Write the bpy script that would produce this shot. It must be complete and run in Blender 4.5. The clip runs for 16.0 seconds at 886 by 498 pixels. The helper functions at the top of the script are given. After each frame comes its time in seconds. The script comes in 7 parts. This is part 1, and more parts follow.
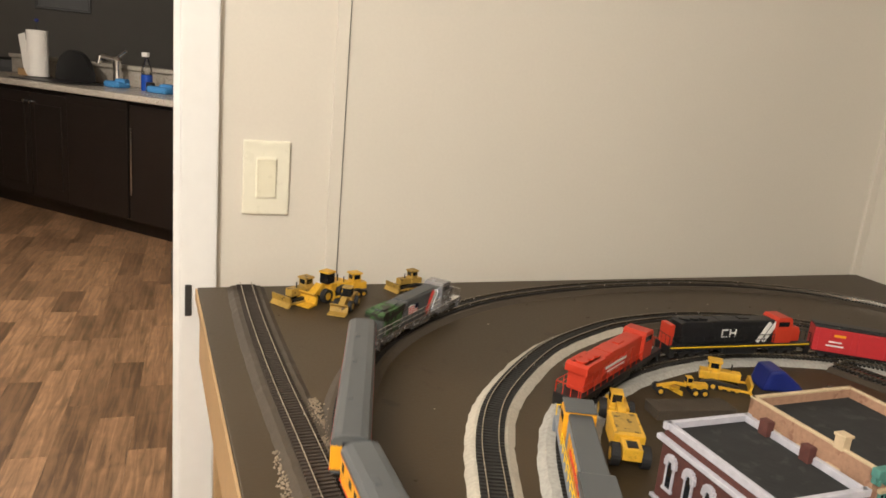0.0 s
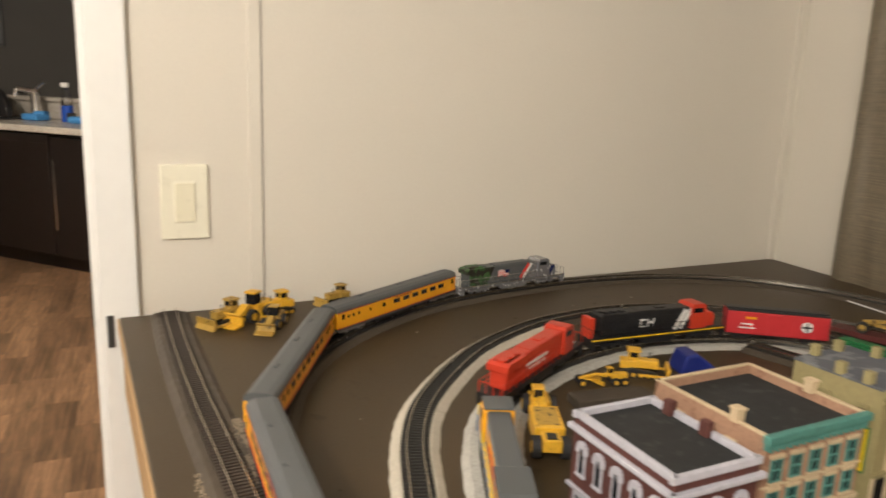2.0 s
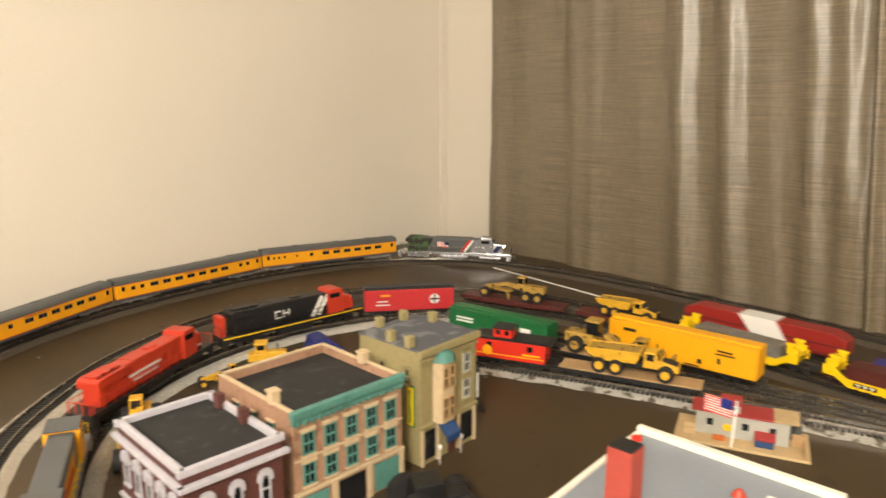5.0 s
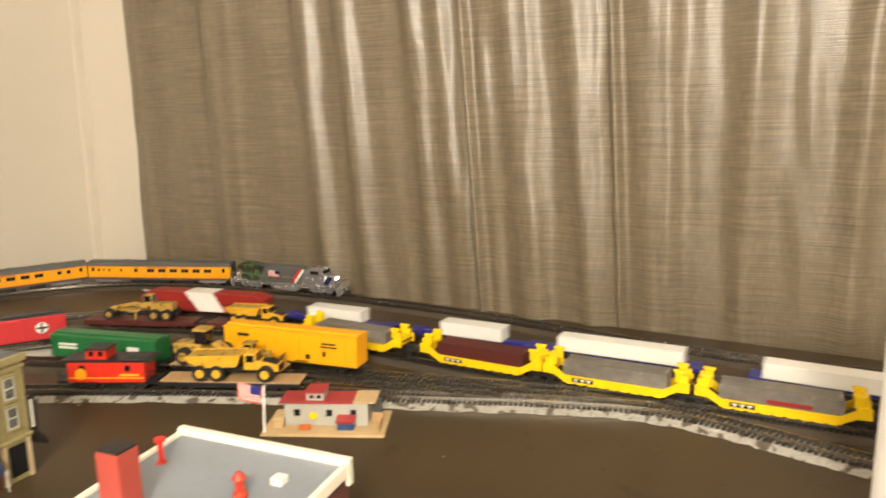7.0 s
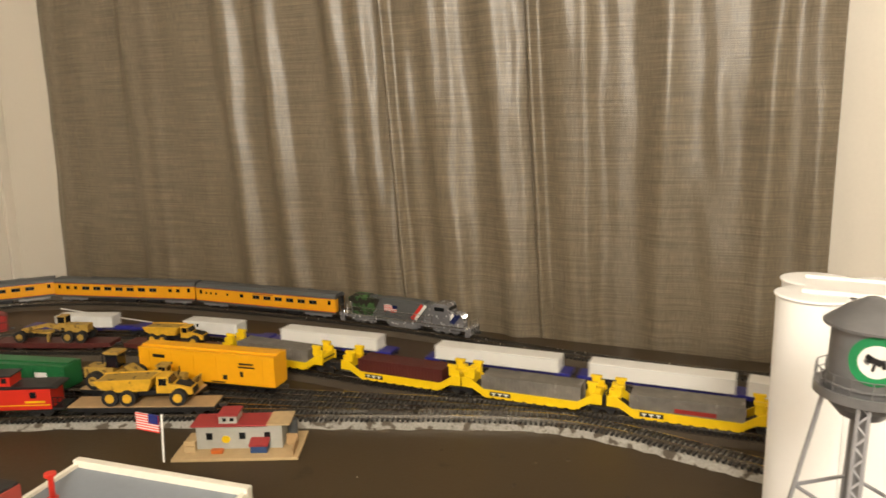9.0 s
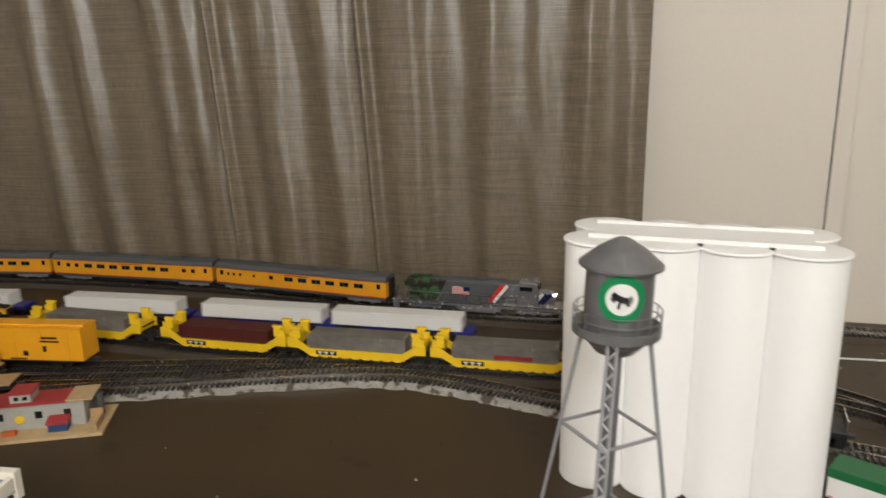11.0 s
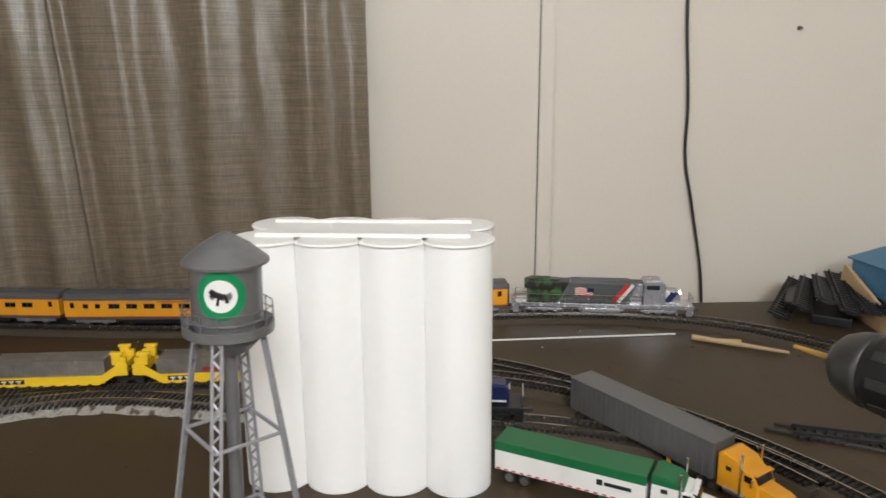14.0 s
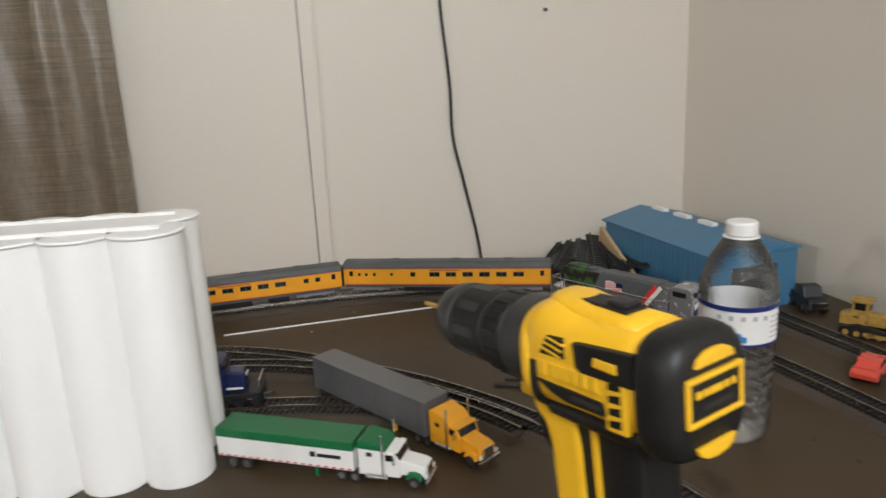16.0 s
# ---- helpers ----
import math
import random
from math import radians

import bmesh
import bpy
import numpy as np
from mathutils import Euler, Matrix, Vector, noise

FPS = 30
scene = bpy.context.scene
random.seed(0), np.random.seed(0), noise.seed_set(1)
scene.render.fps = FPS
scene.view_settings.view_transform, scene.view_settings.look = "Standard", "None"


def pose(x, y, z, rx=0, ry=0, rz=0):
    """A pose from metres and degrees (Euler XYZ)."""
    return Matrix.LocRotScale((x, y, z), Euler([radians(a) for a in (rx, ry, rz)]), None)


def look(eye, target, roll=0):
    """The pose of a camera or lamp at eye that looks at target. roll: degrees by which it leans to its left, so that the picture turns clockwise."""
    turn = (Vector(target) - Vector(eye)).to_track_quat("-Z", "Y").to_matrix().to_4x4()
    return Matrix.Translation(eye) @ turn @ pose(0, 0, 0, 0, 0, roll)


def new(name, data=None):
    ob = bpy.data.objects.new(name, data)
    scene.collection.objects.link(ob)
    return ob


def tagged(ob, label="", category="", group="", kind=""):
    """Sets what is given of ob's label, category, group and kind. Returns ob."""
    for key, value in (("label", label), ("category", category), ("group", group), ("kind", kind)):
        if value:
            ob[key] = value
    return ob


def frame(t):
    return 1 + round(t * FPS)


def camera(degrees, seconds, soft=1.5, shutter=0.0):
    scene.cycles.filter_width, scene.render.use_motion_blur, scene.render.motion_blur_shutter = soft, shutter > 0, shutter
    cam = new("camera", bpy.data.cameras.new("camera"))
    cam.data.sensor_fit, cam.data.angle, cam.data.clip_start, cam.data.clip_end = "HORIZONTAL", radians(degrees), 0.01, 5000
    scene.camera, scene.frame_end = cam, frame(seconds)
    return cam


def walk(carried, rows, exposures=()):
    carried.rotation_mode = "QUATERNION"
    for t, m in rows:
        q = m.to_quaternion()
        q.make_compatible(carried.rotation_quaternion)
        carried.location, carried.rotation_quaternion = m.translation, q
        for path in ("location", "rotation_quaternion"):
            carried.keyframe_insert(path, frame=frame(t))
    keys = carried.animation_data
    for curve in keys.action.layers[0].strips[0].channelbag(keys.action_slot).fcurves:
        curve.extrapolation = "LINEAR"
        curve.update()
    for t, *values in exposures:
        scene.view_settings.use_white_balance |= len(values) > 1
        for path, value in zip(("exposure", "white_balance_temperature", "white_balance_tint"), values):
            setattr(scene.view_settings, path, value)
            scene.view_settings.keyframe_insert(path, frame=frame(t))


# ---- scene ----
cam = camera(63.7, 16.0, soft=1.6, shutter=0.6)
PATH = [
    (0, (-1.499, -1.249, 1.166), (-0.948, 0.31, 0.772), 5.3),
    (0.5, (-1.503, -1.249, 1.16), (-0.971, 0.317, 0.767), 4.8),
    (1, (-1.509, -1.25, 1.164), (-0.97, 0.316, 0.779), 3.4),
    (1.5, (-1.494, -1.259, 1.167), (-0.924, 0.302, 0.812), 2.3),
    (2, (-1.47, -1.275, 1.166), (-0.799, 0.246, 0.81), 2.3),
    (2.5, (-1.438, -1.297, 1.168), (-0.641, 0.164, 0.822), 2.0),
    (3, (-1.403, -1.311, 1.163), (-0.542, 0.106, 0.789), 1.5),
    (3.2, (-1.393, -1.316, 1.158), (-0.503, 0.083, 0.783), 1.8),
    (5.3, (-1.29, -1.419, 1.177), (-0.111, -0.25, 0.81), 0.2),
    (5.5, (-1.28, -1.434, 1.175), (-0.065, -0.304, 0.805), 0.3),
    (6, (-1.245, -1.476, 1.162), (0.064, -0.447, 0.817), -1.8),
    (6.5, (-1.216, -1.516, 1.154), (0.208, -0.651, 0.815), -0.5),
    (7, (-1.187, -1.549, 1.147), (0.307, -0.801, 0.834), -0.8),
    (7.5, (-1.178, -1.575, 1.151), (0.353, -0.894, 0.866), -1.1),
    (8, (-1.179, -1.575, 1.152), (0.359, -0.906, 0.878), -0.5),
    (8.2, (-1.179, -1.573, 1.154), (0.352, -0.887, 0.877), -0.6),
    (10.3, (-1.148, -1.619, 1.164), (0.457, -1.185, 0.808), -0.4),
    (10.5, (-1.146, -1.622, 1.16), (0.466, -1.218, 0.8), -0.2),
    (11, (-1.137, -1.645, 1.153), (0.476, -1.293, 0.749), -0.8),
    (11.5, (-1.137, -1.672, 1.151), (0.5, -1.425, 0.762), -0.3),
    (12, (-1.134, -1.7, 1.148), (0.514, -1.564, 0.75), 0.3),
    (12.5, (-1.13, -1.716, 1.148), (0.526, -1.66, 0.766), 0.0),
    (13, (-1.127, -1.731, 1.143), (0.528, -1.74, 0.751), 0.3),
    (13.5, (-1.125, -1.753, 1.143), (0.526, -1.804, 0.741), -0.2),
    (14, (-1.124, -1.762, 1.143), (0.528, -1.858, 0.753), -0.4),
    (14.5, (-1.132, -1.788, 1.137), (0.512, -1.958, 0.739), -1.2),
    (15, (-1.141, -1.828, 1.14), (0.487, -2.082, 0.722), -1.1),
    (15.5, (-1.15, -1.863, 1.138), (0.46, -2.201, 0.708), -1.6),
    (16, (-1.164, -1.904, 1.133), (0.436, -2.298, 0.716), -2.8),
]
walk(cam, [(t, look(eye, target, roll)) for t, eye, target, roll in PATH],
     exposures=[(0, 0.24, 6150, 10), (2.0, 0.2, 6200, 10), (2.5, 0.14, 6250, 10), (3.0, 0.38, 6300, 10), (5.3, 0.76, 6700, 10), (6.0, 0.85, 6700, 10), (6.5, 0.70, 6750, 10), (7.0, 0.90, 6850, 10), (7.5, 0.56, 6900, 10), (8.2, 0.46, 6900, 10), (10.3, -0.14, 5950, 10), (12.0, -0.38, 5700, 10), (13.0, -0.5, 5600, 10), (14, -0.2, 5500, 10), (16, -0.3, 5450, 10)])

# ---- light: a warm ceiling lamp in the train room, a dimmer one in the kitchen ----
world = bpy.data.worlds.new("night")
world.use_nodes = True
world.node_tree.nodes["Background"].inputs[0].default_value = (0.05, 0.045, 0.04, 1)
world.node_tree.nodes["Background"].inputs[1].default_value = 0.3
scene.world = world


def lamp(name, x, y, z, size, watts, colour):
    data = bpy.data.lights.new(name, "POINT")
    data.shadow_soft_size, data.energy, data.color = size, watts, colour
    ob = new(name, data)
    ob.matrix_basis = pose(x, y, z)
    return ob


lamp("room_bulb", -2.32, -1.92, 1.92, 0.24, 98, (1.0, 0.93, 0.81))
lamp("kitchen_bulb", -3.0, 1.7, 2.15, 0.12, 150, (1.0, 0.86, 0.70))

T = 0.80          # table top
RAIL = T + 0.0115  # top of the rails

# ---- materials ----


def mat(name, colour, rough=0.5, metal=0.0, vary=0.12, grain=60.0, bump=0.1, coarse=6.0, coat=0.0, speck=None):
    m = bpy.data.materials.new(name)
    m.use_nodes = True
    nt = m.node_tree
    b = nt.nodes["Principled BSDF"]
    tc = nt.nodes.new("ShaderNodeTexCoord")
    fine, big = nt.nodes.new("ShaderNodeTexNoise"), nt.nodes.new("ShaderNodeTexNoise")
    fine.inputs["Scale"].default_value, big.inputs["Scale"].default_value = grain, coarse
    fine.inputs["Detail"].default_value, big.inputs["Detail"].default_value = 5, 3
    for n in (fine, big):
        nt.links.new(tc.outputs["Object"], n.inputs["Vector"])
    add = nt.nodes.new("ShaderNodeMath")
    add.operation = "ADD"
    nt.links.new(fine.outputs["Fac"], add.inputs[0])
    nt.links.new(big.outputs["Fac"], add.inputs[1])
    mp = nt.nodes.new("ShaderNodeMapRange")
    mp.inputs["From Min"].default_value, mp.inputs["From Max"].default_value = 0.6, 1.4
    mp.inputs["To Min"].default_value, mp.inputs["To Max"].default_value = 1 - vary, 1 + vary
    nt.links.new(add.outputs[0], mp.inputs[0])
    mix = nt.nodes.new("ShaderNodeVectorMath")
    mix.operation = "SCALE"
    mix.inputs[0].default_value = colour
    nt.links.new(mp.outputs[0], mix.inputs["Scale"])
    out = mix.outputs[0]
    if speck:
        tint, amount, scale = speck
        n = nt.nodes.new("ShaderNodeTexNoise")
        n.inputs["Scale"].default_value = scale
        n.inputs["Detail"].default_value = 4
        nt.links.new(tc.outputs["Object"], n.inputs["Vector"])
        r = nt.nodes.new("ShaderNodeMapRange")
        r.inputs["From Min"].default_value, r.inputs["From Max"].default_value = 1 - amount, 1 - amount + 0.06
        nt.links.new(n.outputs["Fac"], r.inputs[0])
        mm = nt.nodes.new("ShaderNodeMix")
        mm.data_type = "RGBA"
        nt.links.new(r.outputs[0], mm.inputs[0])
        nt.links.new(out, mm.inputs[6])
        mm.inputs[7].default_value = (*tint, 1)
        out = mm.outputs[2]
    nt.links.new(out, b.inputs["Base Color"])
    b.inputs["Metallic"].default_value = metal
    b.inputs["Coat Weight"].default_value = coat
    rr = nt.nodes.new("ShaderNodeMapRange")
    rr.inputs["To Min"].default_value, rr.inputs["To Max"].default_value = max(0.02, rough - 0.1), min(1, rough + 0.1)
    nt.links.new(fine.outputs["Fac"], rr.inputs[0])
    nt.links.new(rr.outputs[0], b.inputs["Roughness"])
    if bump:
        bp = nt.nodes.new("ShaderNodeBump")
        bp.inputs["Strength"].default_value, bp.inputs["Distance"].default_value = bump, 0.001
        nt.links.new(fine.outputs["Fac"], bp.inputs["Height"])
        nt.links.new(bp.outputs[0], b.inputs["Normal"])
    return m


M_WALL = mat("cream_wall_paint", (0.68, 0.63, 0.55), 0.5, vary=0.03, grain=180, bump=0.08, coarse=1.2)
# dark base colour stands in for the missing light past the kitchen
M_UNLIT = mat("unlit_room_wall", (0.082, 0.075, 0.064), 0.6, vary=0.05, grain=90, bump=0.05)
M_CEIL = mat("ceiling_white", (0.72, 0.70, 0.66), 0.8, vary=0.03, grain=90)
M_TRIM = mat("white_gloss_trim", (0.80, 0.79, 0.77), 0.35, vary=0.03, grain=40, bump=0.03)
M_TABLE = mat("brown_painted_board", (0.054, 0.0365, 0.0185), 0.46, vary=0.16, grain=240, bump=0.16, coarse=3.5, speck=((0.040, 0.026, 0.0135), 0.36, 20))
M_TABLE.node_tree.nodes["Principled BSDF"].inputs["Specular IOR Level"].default_value = 0.3
M_BOARD = mat("raw_plywood_edge", (0.42, 0.27, 0.13), 0.6, vary=0.15, grain=120)


def plank_mat():
    """Wood-look planks: long grain, and a shade of its own for each plank."""
    m = mat("laminate_plank", (0.185, 0.108, 0.058), 0.38, vary=0.3, grain=26, bump=0.05, coarse=9)
    nt = m.node_tree
    b = nt.nodes["Principled BSDF"]
    tc, info = nt.nodes.new("ShaderNodeTexCoord"), nt.nodes.new("ShaderNodeObjectInfo")
    mp = nt.nodes.new("ShaderNodeMapping")
    mp.inputs["Scale"].default_value = (70, 5, 10)
    shift = nt.nodes.new("ShaderNodeVectorMath")
    shift.operation = "SCALE"
    shift.inputs[0].default_value = (13, 7, 3)
    nt.links.new(info.outputs["Random"], shift.inputs["Scale"])
    nt.links.new(tc.outputs["Object"], mp.inputs["Vector"])
    nt.links.new(shift.outputs[0], mp.inputs["Location"])
    n = nt.nodes.new("ShaderNodeTexNoise")
    n.inputs["Scale"].default_value, n.inputs["Detail"].default_value, n.inputs["Distortion"].default_value = 1.0, 5, 0.8
    nt.links.new(mp.outputs[0], n.inputs["Vector"])
    grain = nt.nodes.new("ShaderNodeMapRange")
    grain.inputs["From Min"].default_value, grain.inputs["From Max"].default_value = 0.32, 0.68
    grain.inputs["To Min"].default_value, grain.inputs["To Max"].default_value = 0.55, 1.35
    nt.links.new(n.outputs["Fac"], grain.inputs[0])
    shade = nt.nodes.new("ShaderNodeMapRange")
    shade.inputs["To Min"].default_value, shade.inputs["To Max"].default_value = 0.62, 1.38
    nt.links.new(info.outputs["Random"], shade.inputs[0])
    pr = nt.nodes.new("ShaderNodeMath")
    pr.operation = "MULTIPLY"
    nt.links.new(grain.outputs[0], pr.inputs[0])
    nt.links.new(shade.outputs[0], pr.inputs[1])
    old = [l.from_socket for l in nt.links if l.to_socket == b.inputs["Base Color"]][0]
    sc = nt.nodes.new("ShaderNodeVectorMath")
    sc.operation = "SCALE"
    nt.links.new(old, sc.inputs[0])
    nt.links.new(pr.outputs[0], sc.inputs["Scale"])
    nt.links.new(sc.outputs[0], b.inputs["Base Color"])
    return m


M_PLANK = plank_mat()
M_CAB = mat("espresso_cabinet", (0.010, 0.007, 0.0055), 0.4, vary=0.2, grain=50)
M_STONE = mat("speckled_countertop", (0.42, 0.39, 0.34), 0.25, vary=0.25, grain=220, speck=((0.2, 0.17, 0.14), 0.42, 140))
M_CHROME = mat("chrome", (0.75, 0.75, 0.75), 0.18, 1.0, vary=0.05)
M_PLATE = mat("ivory_switch_plastic", (0.80, 0.76, 0.62), 0.3, vary=0.02, bump=0.0)
M_ROCK = mat("ivory_rocker", (0.80, 0.75, 0.58), 0.3, vary=0.02, bump=0.0)
M_TIE = mat("black_plastic_ties", (0.016, 0.014, 0.012), 0.6, vary=0.3, grain=300)
M_TIEB = mat("brown_wood_ties", (0.030, 0.019, 0.012), 0.7, vary=0.4, grain=300)
M_RAIL = mat("nickel_silver_rail", (0.56, 0.51, 0.44), 0.24, 1.0, vary=0.2, grain=200)
M_BEDW = mat("white_plaster_ballast", (0.46, 0.42, 0.345), 0.85, vary=0.22, grain=260, bump=0.5)
M_BEDG = mat("grey_plaster_ballast", (0.31, 0.295, 0.265), 0.85, vary=0.4, grain=320, bump=0.8, speck=((0.085, 0.068, 0.050), 0.47, 70))
M_BEDS = mat("smooth_grey_ballast", (0.37, 0.355, 0.32), 0.85, vary=0.3, grain=220, bump=0.5)
M_BEDB = mat("brown_cork_roadbed", (0.060, 0.045, 0.030), 0.85, vary=0.3, grain=320, bump=0.6)
M_GRAVEL = mat("tan_gravel", (0.21, 0.165, 0.115), 0.9, vary=0.6, grain=380, bump=1.0)
M_BLACK = mat("black_plastic", (0.012, 0.012, 0.013), 0.45, vary=0.2, grain=200)
M_RUBBER = mat("tyre_rubber", (0.014, 0.013, 0.013), 0.75, vary=0.2, grain=200)
M_UPY = mat("armour_yellow", (0.80, 0.36, 0.012), 0.35, vary=0.05, grain=120, bump=0.03)
M_UPG = mat("harbor_grey", (0.085, 0.090, 0.092), 0.5, vary=0.12, grain=150, bump=0.05)
M_RED = mat("bright_red_paint", (0.62, 0.030, 0.016), 0.35, vary=0.06, grain=120, bump=0.03)
M_ORED = mat("orange_red_paint", (0.52, 0.042, 0.018), 0.4, vary=0.06, grain=120, bump=0.03)
M_BOXR = mat("boxcar_red", (0.50, 0.030, 0.035), 0.4, vary=0.08, grain=120, bump=0.03)
M_DRED = mat("dark_red_paint", (0.28, 0.018, 0.014), 0.45, vary=0.1, grain=120)
M_MAROON = mat("maroon_paint", (0.085, 0.016, 0.013), 0.5, vary=0.12, grain=120)
M_GREEN = mat("cascade_green", (0.012, 0.13, 0.040), 0.4, vary=0.08, grain=120, bump=0.03)
M_WHITE = mat("white_plastic", (0.78, 0.77, 0.74), 0.4, vary=0.02, grain=60, bump=0.02)
M_TTX = mat("trailer_train_yellow", (0.84, 0.56, 0.010), 0.35, vary=0.06, grain=120, bump=0.03)
M_REEF = mat("reefer_orange_yellow", (0.86, 0.40, 0.010), 0.38, vary=0.05, grain=120, bump=0.03)
M_CAT = mat("machine_yellow", (0.70, 0.39, 0.028), 0.42, vary=0.22, grain=160, bump=0.08, speck=((0.30, 0.16, 0.02), 0.36, 120))
M_CATD = mat("faded_machine_yellow", (0.42, 0.26, 0.05), 0.5, vary=0.3, grain=160, bump=0.08, speck=((0.10, 0.06, 0.015), 0.42, 110))
M_BLUE = mat("spine_car_blue", (0.020, 0.020, 0.20), 0.4, vary=0.1, grain=120)
M_NAVY = mat("navy_cab_paint", (0.012, 0.018, 0.075), 0.25, vary=0.1, grain=120)
M_GREYC = mat("weathered_grey_container", (0.17, 0.155, 0.135), 0.5, vary=0.45, grain=70, bump=0.1, coarse=25, speck=((0.30, 0.28, 0.25), 0.40, 55))
M_LGREY = mat("light_grey_trailer", (0.72, 0.72, 0.70), 0.4, vary=0.06, grain=60)
M_TGREY = mat("silver_grey_trailer", (0.145, 0.145, 0.145), 0.45, 0.2, vary=0.1, grain=100)
M_SILVER = mat("silver_paint", (0.46, 0.46, 0.49), 0.25, 0.7, vary=0.1, grain=150)
M_CAMO = mat("camouflage_paint", (0.040, 0.095, 0.028), 0.55, vary=0.9, grain=60, coarse=70, bump=0.05, speck=((0.018, 0.014, 0.010), 0.53, 85))
M_TRUCK = mat("silver_grey_truck", (0.30, 0.30, 0.31), 0.4, 0.4, vary=0.2, grain=200)
M_GLASS = mat("dark_window_glass", (0.012, 0.013, 0.015), 0.08, vary=0.1, bump=0.0)
M_BRICK = mat("dark_brick_red", (0.080, 0.024, 0.018), 0.75, vary=0.4, grain=260, bump=0.3)
M_TAN = mat("salmon_brick", (0.33, 0.19, 0.12), 0.75, vary=0.25, grain=260, bump=0.3, speck=((0.24, 0.12, 0.075), 0.42, 90))
M_CREAM = mat("cream_trim", (0.50, 0.385, 0.245), 0.65, vary=0.2, grain=160)
M_OLIVE = mat("olive_tan_stucco", (0.27, 0.225, 0.105), 0.75, vary=0.2, grain=200, bump=0.3)
M_TEAL = mat("teal_trim", (0.075, 0.215, 0.185), 0.6, vary=0.3, grain=160)
M_LAV = mat("pale_lavender_trim", (0.44, 0.43, 0.48), 0.55, vary=0.16, grain=160)
M_TAR = mat("black_tar_roof", (0.013, 0.013, 0.013), 0.85, vary=0.5, grain=120, bump=0.3, coarse=45, speck=((0.026, 0.025, 0.024), 0.42, 70))
M_SLATE = mat("slate_blue_roof", (0.085, 0.090, 0.105), 0.7, vary=0.3, grain=160, bump=0.2, speck=((0.16, 0.165, 0.18), 0.45, 45))
M_ROOFG = mat("grey_blue_roof", (0.21, 0.235, 0.27), 0.6, vary=0.08, grain=160, bump=0.1)
M_IVORY = mat("ivory_parapet", (0.74, 0.70, 0.60), 0.5, vary=0.08, grain=100)
M_AWN = mat("blue_awning", (0.018, 0.055, 0.16), 0.5, vary=0.1)
M_SILO = mat("matt_white_silo", (0.90, 0.895, 0.88), 0.55, vary=0.015, grain=160, bump=0.04)
M_TANK = mat("galvanised_grey", (0.23, 0.23, 0.24), 0.36, 0.55, vary=0.1, grain=160, bump=0.06)
M_LEG = mat("silver_grey_leg", (0.34, 0.34, 0.36), 0.5, 0.35, vary=0.15, grain=160)
M_CHIM = mat("dull_red_chimney", (0.36, 0.055, 0.038), 0.6, vary=0.15, grain=160)
M_LOGOG = mat("emblem_green", (0.010, 0.22, 0.075), 0.4, vary=0.05)
M_BLDB = mat("sky_blue_building", (0.062, 0.170, 0.290), 0.45, vary=0.05, grain=100)
M_DRY = mat("drill_yellow", (0.86, 0.50, 0.008), 0.38, vary=0.03, grain=300, bump=0.05)
M_RUBB = mat("black_rubber_overmould", (0.0065, 0.0065, 0.0065), 0.5, vary=0.2, grain=260, bump=0.12)
M_COLLAR = mat("dark_grey_plastic", (0.040, 0.039, 0.037), 0.42, 0.2, vary=0.25, grain=120)
M_STEEL = mat("chuck_grey", (0.062, 0.060, 0.057), 0.42, 0.5, vary=0.2, grain=160)
M_WOODF = mat("wood_deck", (0.42, 0.27, 0.13), 0.7, vary=0.15, grain=120)
M_TANW = mat("tan_base_board", (0.50, 0.36, 0.19), 0.7, vary=0.15, grain=120)
M_CABG = mat("hut_grey", (0.40, 0.40, 0.36), 0.55, vary=0.08, grain=160)
M_ROOFR = mat("hut_roof_red", (0.34, 0.035, 0.035), 0.6, vary=0.15, grain=160)
M_BLUEB = mat("blue_cloth", (0.05, 0.22, 0.50), 0.8, vary=0.15, grain=120, bump=0.3)
M_SPRAY = mat("blue_spray_liquid", (0.015, 0.07, 0.38), 0.2, vary=0.1)
M_DBLUE = mat("deep_blue_plastic", (0.010, 0.020, 0.16), 0.4, vary=0.1)
M_ORANGE = mat("orange_brown", (0.55, 0.13, 0.02), 0.5)
M_PAPER = mat("paper_towel_white", (0.80, 0.79, 0.76), 0.9, vary=0.03, grain=120, bump=0.2)
M_CARD = mat("coral_red_paint", (0.60, 0.075, 0.045), 0.3, vary=0.05)


